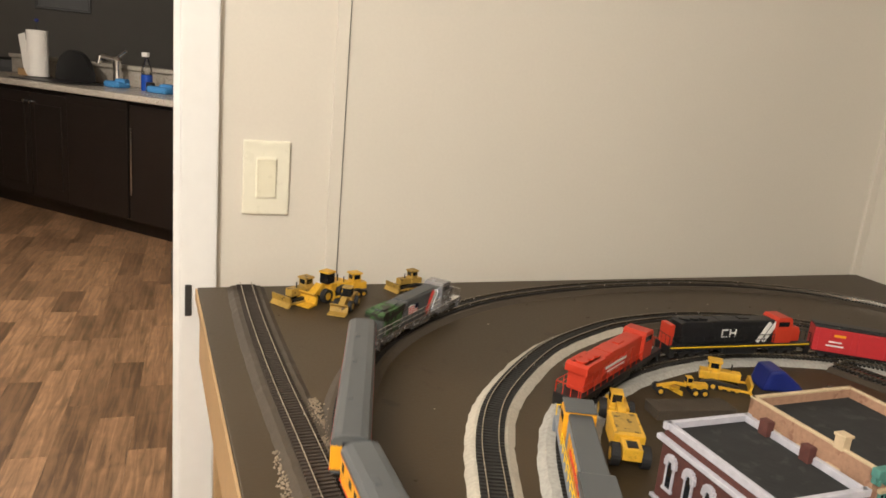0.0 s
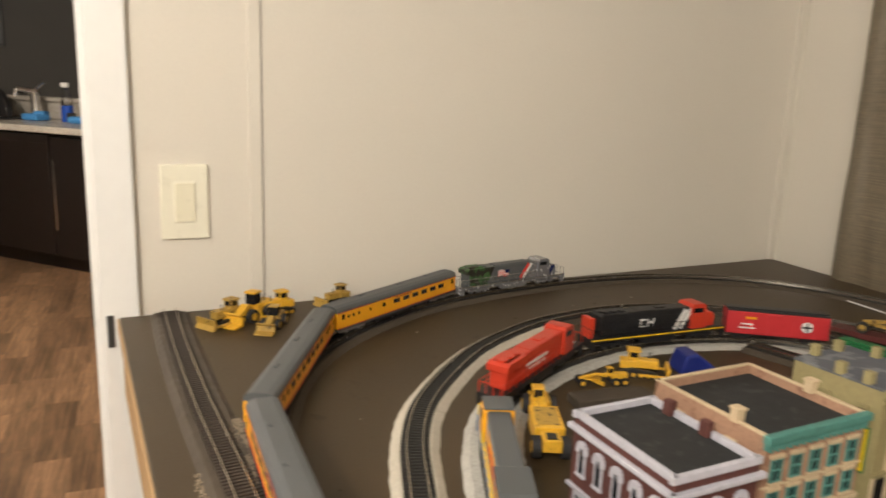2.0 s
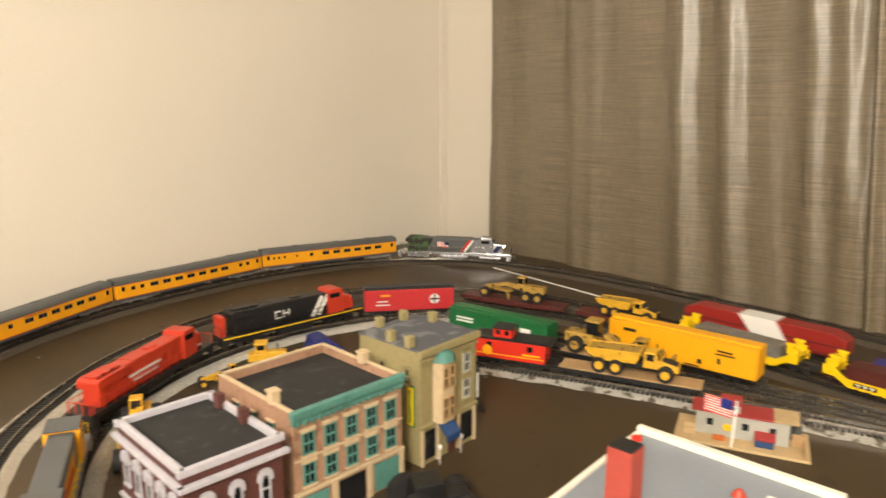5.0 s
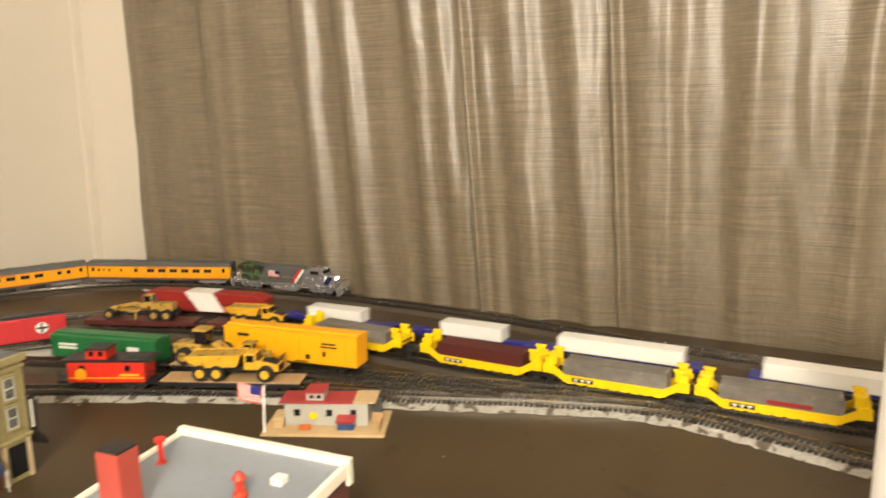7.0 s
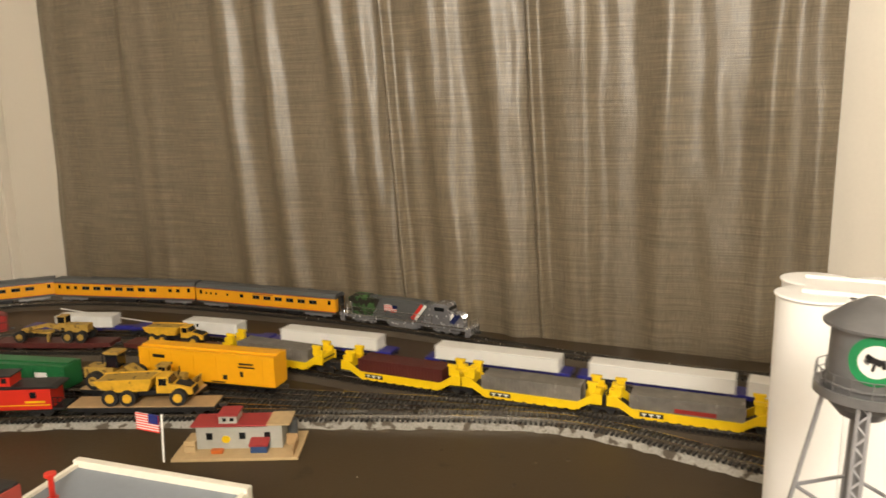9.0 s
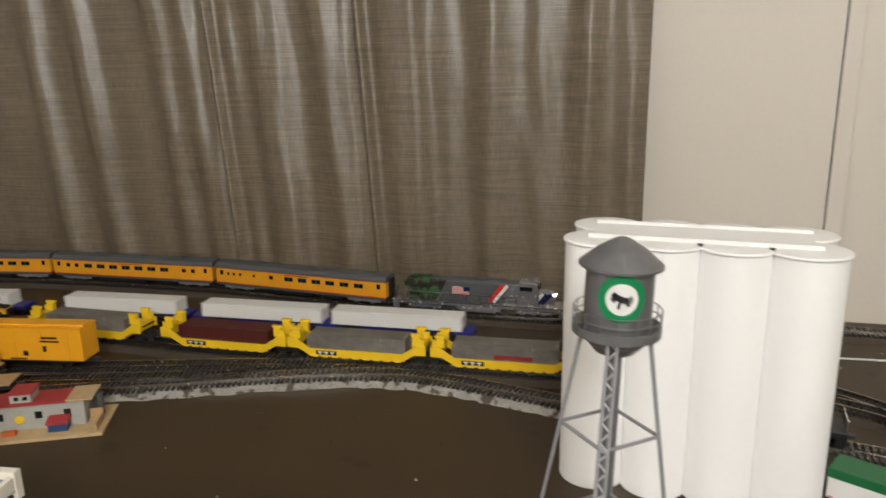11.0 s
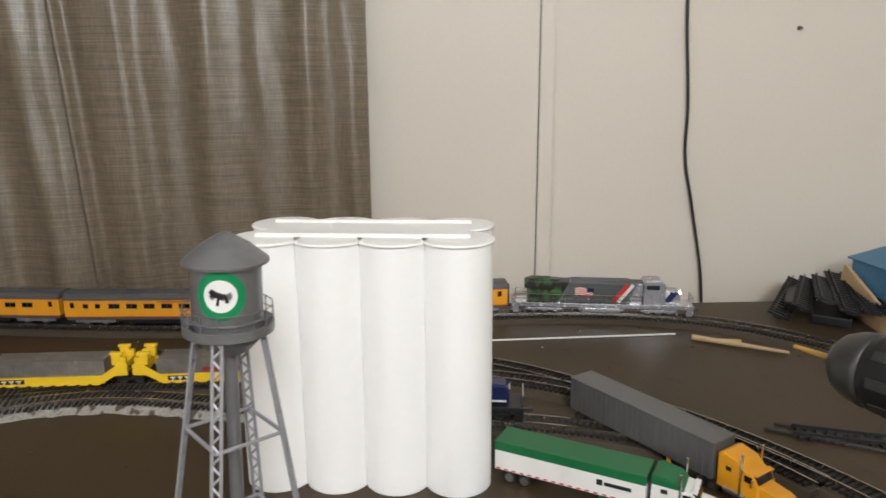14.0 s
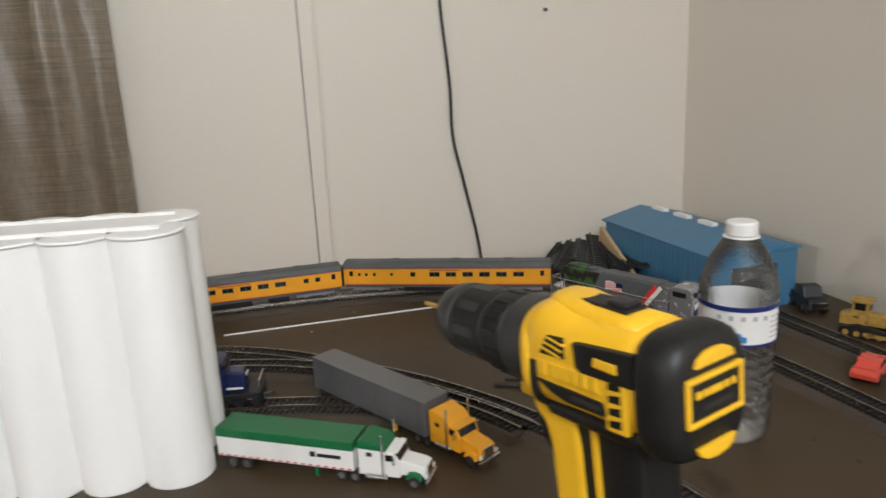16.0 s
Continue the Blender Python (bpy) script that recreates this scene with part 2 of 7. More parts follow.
def curtain_mat():
    m = mat("slub_weave_curtain", (0.174, 0.139, 0.092), 0.36, vary=0.1, grain=90, bump=0.0)
    nt = m.node_tree
    b = nt.nodes["Principled BSDF"]
    tc = nt.nodes.new("ShaderNodeTexCoord")
    heights = []
    for scale, kind in (((30, 9, 700), 0), ((30, 700, 45), 1)):
        mp = nt.nodes.new("ShaderNodeMapping")
        mp.inputs["Scale"].default_value = scale
        nt.links.new(tc.outputs["Object"], mp.inputs[0])
        n = nt.nodes.new("ShaderNodeTexNoise")
        n.inputs["Scale"].default_value, n.inputs["Detail"].default_value = 1.0, 2
        nt.links.new(mp.outputs[0], n.inputs["Vector"])
        heights.append(n)
    old = [l.from_socket for l in nt.links if l.to_socket == b.inputs["Base Color"]][0]
    mul = nt.nodes.new("ShaderNodeMapRange")
    mul.inputs["From Min"].default_value, mul.inputs["From Max"].default_value = 0.3, 0.7
    mul.inputs["To Min"].default_value, mul.inputs["To Max"].default_value = 0.66, 1.28
    nt.links.new(heights[0].outputs["Fac"], mul.inputs[0])
    mul2 = nt.nodes.new("ShaderNodeMapRange")
    mul2.inputs["From Min"].default_value, mul2.inputs["From Max"].default_value = 0.3, 0.7
    mul2.inputs["To Min"].default_value, mul2.inputs["To Max"].default_value = 0.78, 1.22
    nt.links.new(heights[1].outputs["Fac"], mul2.inputs[0])
    pr = nt.nodes.new("ShaderNodeMath")
    pr.operation = "MULTIPLY"
    nt.links.new(mul.outputs[0], pr.inputs[0])
    nt.links.new(mul2.outputs[0], pr.inputs[1])
    sc = nt.nodes.new("ShaderNodeVectorMath")
    sc.operation = "SCALE"
    nt.links.new(old, sc.inputs[0])
    nt.links.new(pr.outputs[0], sc.inputs["Scale"])
    nt.links.new(sc.outputs[0], b.inputs["Base Color"])
    b.inputs["Specular IOR Level"].default_value = 0.85
    bp = nt.nodes.new("ShaderNodeBump")
    bp.inputs["Strength"].default_value, bp.inputs["Distance"].default_value = 0.35, 0.0007
    nt.links.new(pr.outputs[0], bp.inputs["Height"])
    nt.links.new(bp.outputs[0], b.inputs["Normal"])
    return m


M_CURT = curtain_mat()


def clear_mat(name, tint):
    """Thin clear plastic: a see-through shell with a crinkled gloss."""
    m = bpy.data.materials.new(name)
    m.use_nodes = True
    nt = m.node_tree
    nt.nodes.remove(nt.nodes["Principled BSDF"])
    clear, gloss, mix = nt.nodes.new("ShaderNodeBsdfTransparent"), nt.nodes.new("ShaderNodeBsdfGlossy"), nt.nodes.new("ShaderNodeMixShader")
    clear.inputs["Color"].default_value = (*tint, 1)
    gloss.inputs["Roughness"].default_value = 0.06
    fr, n, bp = nt.nodes.new("ShaderNodeFresnel"), nt.nodes.new("ShaderNodeTexNoise"), nt.nodes.new("ShaderNodeBump")
    fr.inputs["IOR"].default_value = 1.48
    n.inputs["Scale"].default_value, n.inputs["Detail"].default_value = 38, 1
    bp.inputs["Strength"].default_value, bp.inputs["Distance"].default_value = 0.3, 0.003
    nt.links.new(n.outputs["Fac"], bp.inputs["Height"])
    nt.links.new(bp.outputs[0], gloss.inputs["Normal"])
    nt.links.new(bp.outputs[0], fr.inputs["Normal"])
    nt.links.new(fr.outputs[0], mix.inputs[0])
    nt.links.new(clear.outputs[0], mix.inputs[1])
    nt.links.new(gloss.outputs[0], mix.inputs[2])
    nt.links.new(mix.outputs[0], nt.nodes["Material Output"].inputs[0])
    return m


M_CLEAR = clear_mat("clear_bottle_plastic", (0.97, 0.975, 0.98))


def glow_mat(name, colour, power):
    m = bpy.data.materials.new(name)
    m.use_nodes = True
    b = m.node_tree.nodes["Principled BSDF"]
    b.inputs["Base Color"].default_value = (*colour, 1)
    b.inputs["Emission Color"].default_value = (*colour, 1)
    b.inputs["Emission Strength"].default_value = power
    return m


M_GLOW = glow_mat("lit_headlight", (1.0, 0.9, 0.7), 18)

# ---- mesh helpers ----


class Shape:
    """Boxes, rods and prisms gathered into one bmesh."""

    def __init__(self):
        self.bm = bmesh.new()

    def _place(self, verts, m):
        bmesh.ops.transform(self.bm, matrix=m, verts=verts)
        return verts

    def box(self, x, y, z, sx, sy, sz, bev=0.0, rz=0, rx=0, ry=0):
        made = bmesh.ops.create_cube(self.bm, size=1.0)["verts"]
        self._place(made, pose(x, y, z, rx, ry, rz) @ Matrix.Diagonal((sx, sy, sz, 1)))
        if bev:
            edges = list({e for v in made for e in v.link_edges})
            bmesh.ops.bevel(self.bm, geom=edges, offset=bev, segments=2, affect="EDGES", profile=0.6)
        return self

    def rod(self, a, b, r, r2=None, n=12):
        a, b = Vector(a), Vector(b)
        d = b - a
        made = bmesh.ops.create_cone(self.bm, cap_ends=True, segments=n, radius1=r, radius2=r if r2 is None else r2, depth=d.length)["verts"]
        self._place(made, Matrix.Translation((a + b) / 2) @ d.to_track_quat("Z", "Y").to_matrix().to_4x4())
        return self

    def lathe(self, profile, x=0, y=0, z=0, n=28, split=True):
        """A profile of (radius, height) turned round the z axis; split keeps the edges between its bands crisp."""
        def ring(r, h):
            return [self.bm.verts.new((x + r * math.cos(2 * math.pi * k / n), y + r * math.sin(2 * math.pi * k / n), z + h)) for k in range(n)]
        last = ring(*profile[0])
        self.bm.faces.new(list(reversed(ring(*profile[0]) if split else last)))
        for p, q in zip(profile, profile[1:]):
            lo = ring(*p) if split else last
            hi = ring(*q)
            for k in range(n):
                self.bm.faces.new((lo[k], lo[(k + 1) % n], hi[(k + 1) % n], hi[k])).smooth = True
            last = hi
        self.bm.faces.new(ring(*profile[-1]) if split else last)
        return self

    def prism(self, outline, width, y=0.0, bev=0.0):
        """An outline in x and z, drawn out along y."""
        lo = [self.bm.verts.new((x, y - width / 2, z)) for x, z in outline]
        hi = [self.bm.verts.new((x, y + width / 2, z)) for x, z in outline]
        n = len(outline)
        fs = [self.bm.faces.new(lo), self.bm.faces.new(list(reversed(hi)))]
        fs += [self.bm.faces.new((lo[k], hi[k], hi[(k + 1) % n], lo[(k + 1) % n])) for k in range(n)]
        bmesh.ops.recalc_face_normals(self.bm, faces=fs)
        if bev:
            edges = list({e for f in fs for e in f.edges})
            bmesh.ops.bevel(self.bm, geom=edges, offset=bev, segments=2, affect="EDGES", profile=0.6)
        return self

    def plan(self, outline, z0, z1, bev=0.0):
        """An outline in x and y, drawn up from z0 to z1."""
        lo = [self.bm.verts.new((x, y, z0)) for x, y in outline]
        hi = [self.bm.verts.new((x, y, z1)) for x, y in outline]
        n = len(outline)
        fs = [self.bm.faces.new(lo), self.bm.faces.new(list(reversed(hi)))]
        fs += [self.bm.faces.new((lo[k], hi[k], hi[(k + 1) % n], lo[(k + 1) % n])) for k in range(n)]
        bmesh.ops.recalc_face_normals(self.bm, faces=fs)
        if bev:
            edges = list({e for f in fs for e in f.edges})
            bmesh.ops.bevel(self.bm, geom=edges, offset=bev, segments=2, affect="EDGES", profile=0.6)
        return self


def mesh_ob(name, shape, material):
    me = bpy.data.meshes.new(name)
    bm = shape.bm if isinstance(shape, Shape) else shape
    bm.to_mesh(me)
    bm.free()
    me.materials.append(material)
    return new(name, me)


def part(name, shape, material, parent, label=""):
    ob = mesh_ob(name, shape, material)
    ob.parent = parent
    return tagged(ob, label)


def raw_part(name, verts, faces, material, parent=None, label="", smooth=False):
    me = bpy.data.meshes.new(name)
    me.from_pydata(verts, [], faces)
    if smooth:
        me.polygons.foreach_set("use_smooth", [True] * len(faces))
    me.materials.append(material)
    ob = new(name, me)
    ob.parent = parent
    return tagged(ob, label)


def tube(name, r, z0, z1, material, parent, label="", n=48):
    """A thin upright sleeve, open above and below."""
    v, f = [], []
    for k in range(n):
        a = 2 * math.pi * k / n
        for rr, z in ((r, z0), (r, z1), (r - 0.0003, z1), (r - 0.0003, z0)):
            v.append((rr * math.cos(a), rr * math.sin(a), z))
    for k in range(n):
        i, j = 4 * k, 4 * ((k + 1) % n)
        f += [(i + q, j + q, j + (q + 1) % 4, i + (q + 1) % 4) for q in range(4)]
    return raw_part(name, v, f, material, parent, label)


def thing(name, label, category, m=None, group="", kind=""):
    ob = new(name)
    ob.empty_display_size = 0.02
    if m is not None:
        ob.matrix_basis = m
    return tagged(ob, label, category, group, kind)


def solid(name, shape, material, label, category="", kind="", m=None, group=""):
    ob = mesh_ob(name, shape, material)
    if m is not None:
        ob.matrix_basis = m
    return tagged(ob, label, category, group, kind)


# ---- the room ----
ROOM_S, ROOM_W, H = -2.656, -5.25, 2.32
DX0, DX1, DH = -2.34, -1.524, 2.03   # the doorway in the north wall
w = Shape()
w.box((DX1 + 0.12) / 2, 0.06, H / 2, 0.12 - DX1, 0.12, H)
w.box((DX0 + ROOM_W) / 2, 0.06, H / 2, DX0 - ROOM_W, 0.12, H)
w.box((DX0 + DX1) / 2, 0.06, (DH + H) / 2, DX1 - DX0, 0.12, H - DH)
solid("wall_north", w, M_WALL, "cream painted wall with a doorway to the kitchen", kind="structure")
solid("wall_east", Shape().box(0.06, ROOM_S / 2, H / 2, 0.12, -ROOM_S, H), M_WALL, "cream painted panel wall behind the curtain", kind="structure")
solid("wall_south", Shape().box(ROOM_W / 2, ROOM_S - 0.06, H / 2, -ROOM_W + 0.24, 0.12, H), M_WALL, "plain cream painted wall", kind="structure")
solid("wall_west", Shape().box(ROOM_W - 0.06, ROOM_S / 2, H / 2, 0.12, -ROOM_S, H), M_WALL, "plain cream painted wall", kind="structure")
solid("ceiling", Shape().box(-2.4, 1.75, H + 0.05, 6.4, 10.7, 0.1), M_CEIL, "flat white ceiling", kind="structure")
solid("floor", Shape().box(-2.4, 1.75, -0.03, 6.4, 10.7, 0.05), M_PLANK, "brown wood-look laminate floor", kind="structure")

fl = bpy.data.objects["floor"]
random.seed(4)
plank_meshes = []
for length in (0.30, 0.45, 0.62):
    me = bpy.data.meshes.new("plank")
    bm = Shape().box(0, 0, -0.001, 0.1068, length - 0.0006, 0.012, 0.0003).bm
    bm.to_mesh(me)
    bm.free()
    me.materials.append(M_PLANK)
    plank_meshes.append((length, me))
for col in range(20):
    x, y = -3.35 + 0.107 * col, -1.2 + random.uniform(0, 0.5)
    while y < 4.7:
        length, me = random.choice(plank_meshes)
        p = new("plank", me)
        p.location = (x, y + length / 2, 0.0)
        p.parent = fl
        y += length

# door casing and jamb
cas = thing("door_casing", "white gloss painted door casing round the kitchen doorway", "door casing", kind="structure")
part("casing_strip", Shape().box(-1.4995, -0.009, DH / 2, 0.060, 0.018, DH, 0.004), M_TRIM, cas)
part("casing_strip", Shape().box(DX0 - 0.033, -0.009, DH / 2, 0.066, 0.018, DH, 0.004), M_TRIM, cas)
part("strike_plate", Shape().box(-1.5150, -0.0195, 0.760, 0.011, 0.004, 0.056, 0.0018), M_STEEL, cas, "dark metal strike plate")
part("casing_head", Shape().box((DX0 + DX1) / 2, -0.009, DH + 0.035, 0.95, 0.018, 0.066, 0.004), M_TRIM, cas)
part("jamb", Shape().box(DX1 - 0.008, 0.06, DH / 2, 0.016, 0.13, DH, 0.003), M_TRIM, cas)
part("jamb", Shape().box(DX0 + 0.008, 0.06, DH / 2, 0.016, 0.13, DH, 0.003), M_TRIM, cas)
part("strike_plate", Shape().box(-1.5415, 0.02, 0.80, 0.003, 0.03, 0.075, 0.001), M_STEEL, cas, "dark metal strike plate")
# battens over the joints of the wall panels
for n, (x, y, sx, sy) in enumerate(((-1.272, -0.003, 0.022, 0.006), (-0.012, -0.004, 0.024, 0.008), (-0.003, -1.990, 0.006, 0.022))):
    solid("trim", Shape().box(x, y, H / 2, sx, sy, H, 0.0015), M_WALL, "painted batten over a wall panel joint", kind="structure")
# shadow line of each panel joint, drawn as a thin grey strip
for x, y, sx, sy in ((-1.2602, -0.001, 0.0015, 0.002), (-0.001, -1.9782, 0.002, 0.0013)):
    solid("trim", Shape().box(x, y, H / 2, sx, sy, H), M_TGREY, "thin grey strip drawn as the shadow gap beside a panel batten", kind="structure")

sw = thing("light_switch", "ivory rocker light switch in an oversize plate on the wall", "light switch")
part("plate", Shape().box(-1.391, -0.004, 0.974, 0.078, 0.008, 0.127, 0.003), M_PLATE, sw)
part("rocker_frame", Shape().box(-1.391, -0.0088, 0.974, 0.035, 0.003, 0.070, 0.001), M_PLATE, sw)
part("rocker", Shape().box(-1.391, -0.0100, 0.974, 0.0315, 0.0050, 0.0660, 0.0012, rx=2.5), M_ROCK, sw, "yellowed ivory rocker")
solid("wall_nail", Shape().rod((0, -2.385, 1.22), (-0.006, -2.385, 1.219), 0.0028), M_UPG, "small dark nail head in the wall", "nail")

# cable hanging down the east wall
cu = bpy.data.curves.new("cable", "CURVE")
cu.dimensions, cu.bevel_depth, cu.bevel_resolution = "3D", 0.0024, 3
sp = cu.splines.new("BEZIER")
pts = [(-0.006, -2.196, 2.3), (-0.006, -2.202, 1.6), (-0.006, -2.203, 1.25), (-0.007, -2.214, 1.10), (-0.006, -2.216, 1.02), (-0.008, -2.230, 0.95), (-0.008, -2.258, 0.80), (-0.008, -2.265, 0.55)]
sp.bezier_points.add(len(pts) - 1)
for bp, p in zip(sp.bezier_points, pts):
    bp.co, bp.handle_left_type, bp.handle_right_type = p, "AUTO", "AUTO"
cu.materials.append(M_BLACK)
tagged(new("power_cable", cu), "thin black power cable hanging down the wall", "cable")

# ---- curtains ----


def curtain(name, y0, y1, x0, seed, label, folds):
    rnd = random.Random(seed)
    width = y0 - y1
    n, rows_ = 240, 46
    ridges = [(y0 - y, half * 1.25, deep * 0.85, rnd.uniform(-0.10, 0.10)) for y, half, deep in folds]
    if seed != 3:
        ridges.append((0.006, 0.010, 0.022, 0.0))
    verts, faces = [], []
    z0, z1 = 0.66, 2.16
    for j in range(rows_ + 1):
        v = j / rows_
        z = z0 + (z1 - z0) * v
        for i in range(n + 1):
            d = width * i / n
            x = x0
            for c, half, deep, drift in ridges:
                q = (d - c - drift * 0.25 * (z - 1.1)) / half
                x -= deep * math.exp(-q * q) * (0.8 + 0.25 * noise.noise(Vector((c * 30, z * 2.5, seed))))
            x -= 0.007 * noise.noise(Vector((d * 9, z * 3.0, seed))) + 0.003 * noise.noise(Vector((d * 40, z * 9.0, seed)))
            y = y0 - d
            lean = 0.075 * (z - 1.10) * math.sin(math.pi * min(max((y + 0.205) / -1.51, 0.0), 1.0))
            verts.append((x, y + lean, z))
    k = n + 1
    for j in range(rows_):
        for i in range(n):
            faces.append((j * k + i, j * k + i + 1, (j + 1) * k + i + 1, (j + 1) * k + i))
    ob = raw_part(name, verts, faces, M_CURT, smooth=True)
    mod = ob.modifiers.new("cloth", "SOLIDIFY")
    mod.thickness = 0.0016
    return tagged(ob, label, "curtain", "window curtains")


curtain("curtain", -0.190, -1.050, -0.028, 3, "greyish beige slub weave curtain panel with soft folds",
        ((-0.215, 0.014, 0.012), (-0.300, 0.030, 0.012), (-0.445, 0.018, 0.015), (-0.490, 0.015, 0.012), (-0.600, 0.030, 0.008), (-0.695, 0.021, 0.026),
         (-0.790, 0.019, 0.024), (-0.860, 0.020, 0.006), (-0.935, 0.020, 0.026), (-0.990, 0.018, 0.024), (-1.022, 0.010, 0.010)))
curtain("curtain", -1.028, -1.300, -0.036, 7, "narrow greyish beige slub weave curtain panel between two seams",
        ((-1.065, 0.012, 0.010), (-1.122, 0.024, 0.026), (-1.150, 0.012, 0.010), (-1.228, 0.022, 0.026), (-1.262, 0.012, 0.010)))
curtain("curtain", -1.278, -1.715, -0.028, 5, "greyish beige slub weave curtain panel in loose folds beside the silos",
        ((-1.335, 0.024, 0.026), (-1.368, 0.013, 0.014), (-1.415, 0.020, 0.008), (-1.482, 0.022, 0.026), (-1.560, 0.020, 0.008), (-1.628, 0.019, 0.026), (-1.690, 0.017, 0.022)))
rod_ = thing("curtain_rod", "dark metal curtain rod over the window", "curtain rod")
part("pole", Shape().rod((-0.066, -0.1, 2.17), (-0.066, -1.84, 2.17), 0.01), M_UPG, rod_)
for y in (-0.1, -1.84):
    part("bracket", Shape().box(-0.035, y, 2.17, 0.07, 0.012, 0.02, 0.002), M_UPG, rod_)

# ---- the table ----
tb = thing("layout_table", "brown painted plywood train table with raw edges", "table")
OUT = [(-1.500, -0.074), (-0.010, -0.004), (-0.085, -2.652), (-1.335, -2.652)]
part("tabletop", Shape().plan(OUT, T - 0.018, T, 0.0015), M_TABLE, tb)
for (ax, ay), (bx, by) in zip(OUT, OUT[1:] + OUT[:1]):
    cx, cy, l = (ax + bx) / 2, (ay + by) / 2, math.hypot(bx - ax, by - ay)
    ang = math.degrees(math.atan2(by - ay, bx - ax))
    off = 0.0098
    nx, ny = math.sin(math.radians(ang)) * off, -math.cos(math.radians(ang)) * off
    part("apron_board", Shape().box(cx + nx, cy + ny, T - 0.0645, l - 0.1, 0.019, 0.09, 0.002, rz=ang), M_BOARD, tb, "raw pine apron board")
for x, y in ((-1.43, -0.16), (-0.12, -0.12), (-0.17, -2.57), (-1.25, -2.57), (-1.32, -1.6), (-0.14, -1.6)):
    part("table_leg", Shape().box(x, y, 0.3545, 0.085, 0.085, 0.695, 0.004), M_BOARD, tb)
# raw plywood showing along the chipped west edge
part("edge_strip", Shape().plan([(-1.5035, -0.076), (-1.5005, -0.076), (-1.3355, -2.65), (-1.3385, -2.65)], T - 0.019, T - 0.0015), M_BOARD, tb, "raw chipped plywood edge")
random.seed(8)
spots = Shape()
for _ in range(150):
    x, y = random.uniform(-1.4, -0.15), random.uniform(-2.6, -0.1)
    r = random.uniform(0.0012, 0.004)
    spots.plan([(x + r * math.cos(a) * random.uniform(0.6, 1.3), y + r * 0.7 * math.sin(a) * random.uniform(0.6, 1.3)) for a in (0, 1, 2, 3, 4, 5)], T - 0.0003, T + 0.0006)
tagged(mesh_ob("paint_flecks", spots, M_BEDB), "dark flecks and chips on the painted table", "debris", kind="stuff")

# loose tan gravel spilled between the spur and the outer loop
grnd = random.Random(31)
gv, gf = [], []
for cx, cy, wx, wy, n, gz in ((-1.377, -0.560, 0.007, 0.050, 260, 0.0040), (-1.379, -0.650, 0.007, 0.050, 300, 0.0050), (-1.424, -0.670, 0.005, 0.060, 120, 0.0002)):
    for k in range(n):
        x, y, r = cx + grnd.gauss(0, wx * 0.6), cy + grnd.uniform(-wy, wy), grnd.uniform(0.0009, 0.0022)
        if x < -1.474:
            continue
        b0, a0 = len(gv), grnd.uniform(0, 6.28)
        for q in range(4):
            gv.append((x + r * math.cos(a0 + q * 1.571), y + r * 1.2 * math.sin(a0 + q * 1.571), T + gz))
        gv.append((x + r * 0.2, y, T + gz + r * 1.1))
        gf += [(b0 + q, b0 + (q + 1) % 4, b0 + 4) for q in range(4)]
tagged(raw_part("gravel", gv, gf, M_GRAVEL), "loose tan gravel spilled beside the spur track", "gravel", kind="stuff")
spots = Shape()
for _ in range(70):
    x, y = random.uniform(-1.4, -0.15), random.uniform(-2.6, -0.1)
    r = random.uniform(0.0006, 0.0022)
    spots.plan([(x + r * math.cos(a), y + r * 0.6 * math.sin(a)) for a in (0, 1.3, 2.5, 4, 5)], T - 0.0003, T + 0.0007)
tagged(mesh_ob("plaster_crumbs", spots, M_BEDW), "white plaster crumbs on the painted table", "debris", kind="stuff")
for a, b in (((-0.178, -0.297), (-0.201, -0.654)), ((-0.220, -1.83), (-0.214, -2.135))):
    solid("white_strip", Shape().rod((*a, T + 0.0012), (*b, T + 0.0012), 0.0012), M_WHITE, "thin white plastic strip lying on the table", "strip", group="white strips on the table")
solid("yellow_sprue", Shape().rod((-0.235, -2.15, T + 0.004), (-0.30, -2.25, T + 0.004), 0.004, 0.002).rod((-0.25, -2.17, T + 0.004), (-0.262, -2.205, T + 0.006), 0.003), M_TANW, "yellowish plastic stick lying by the track", "stick")

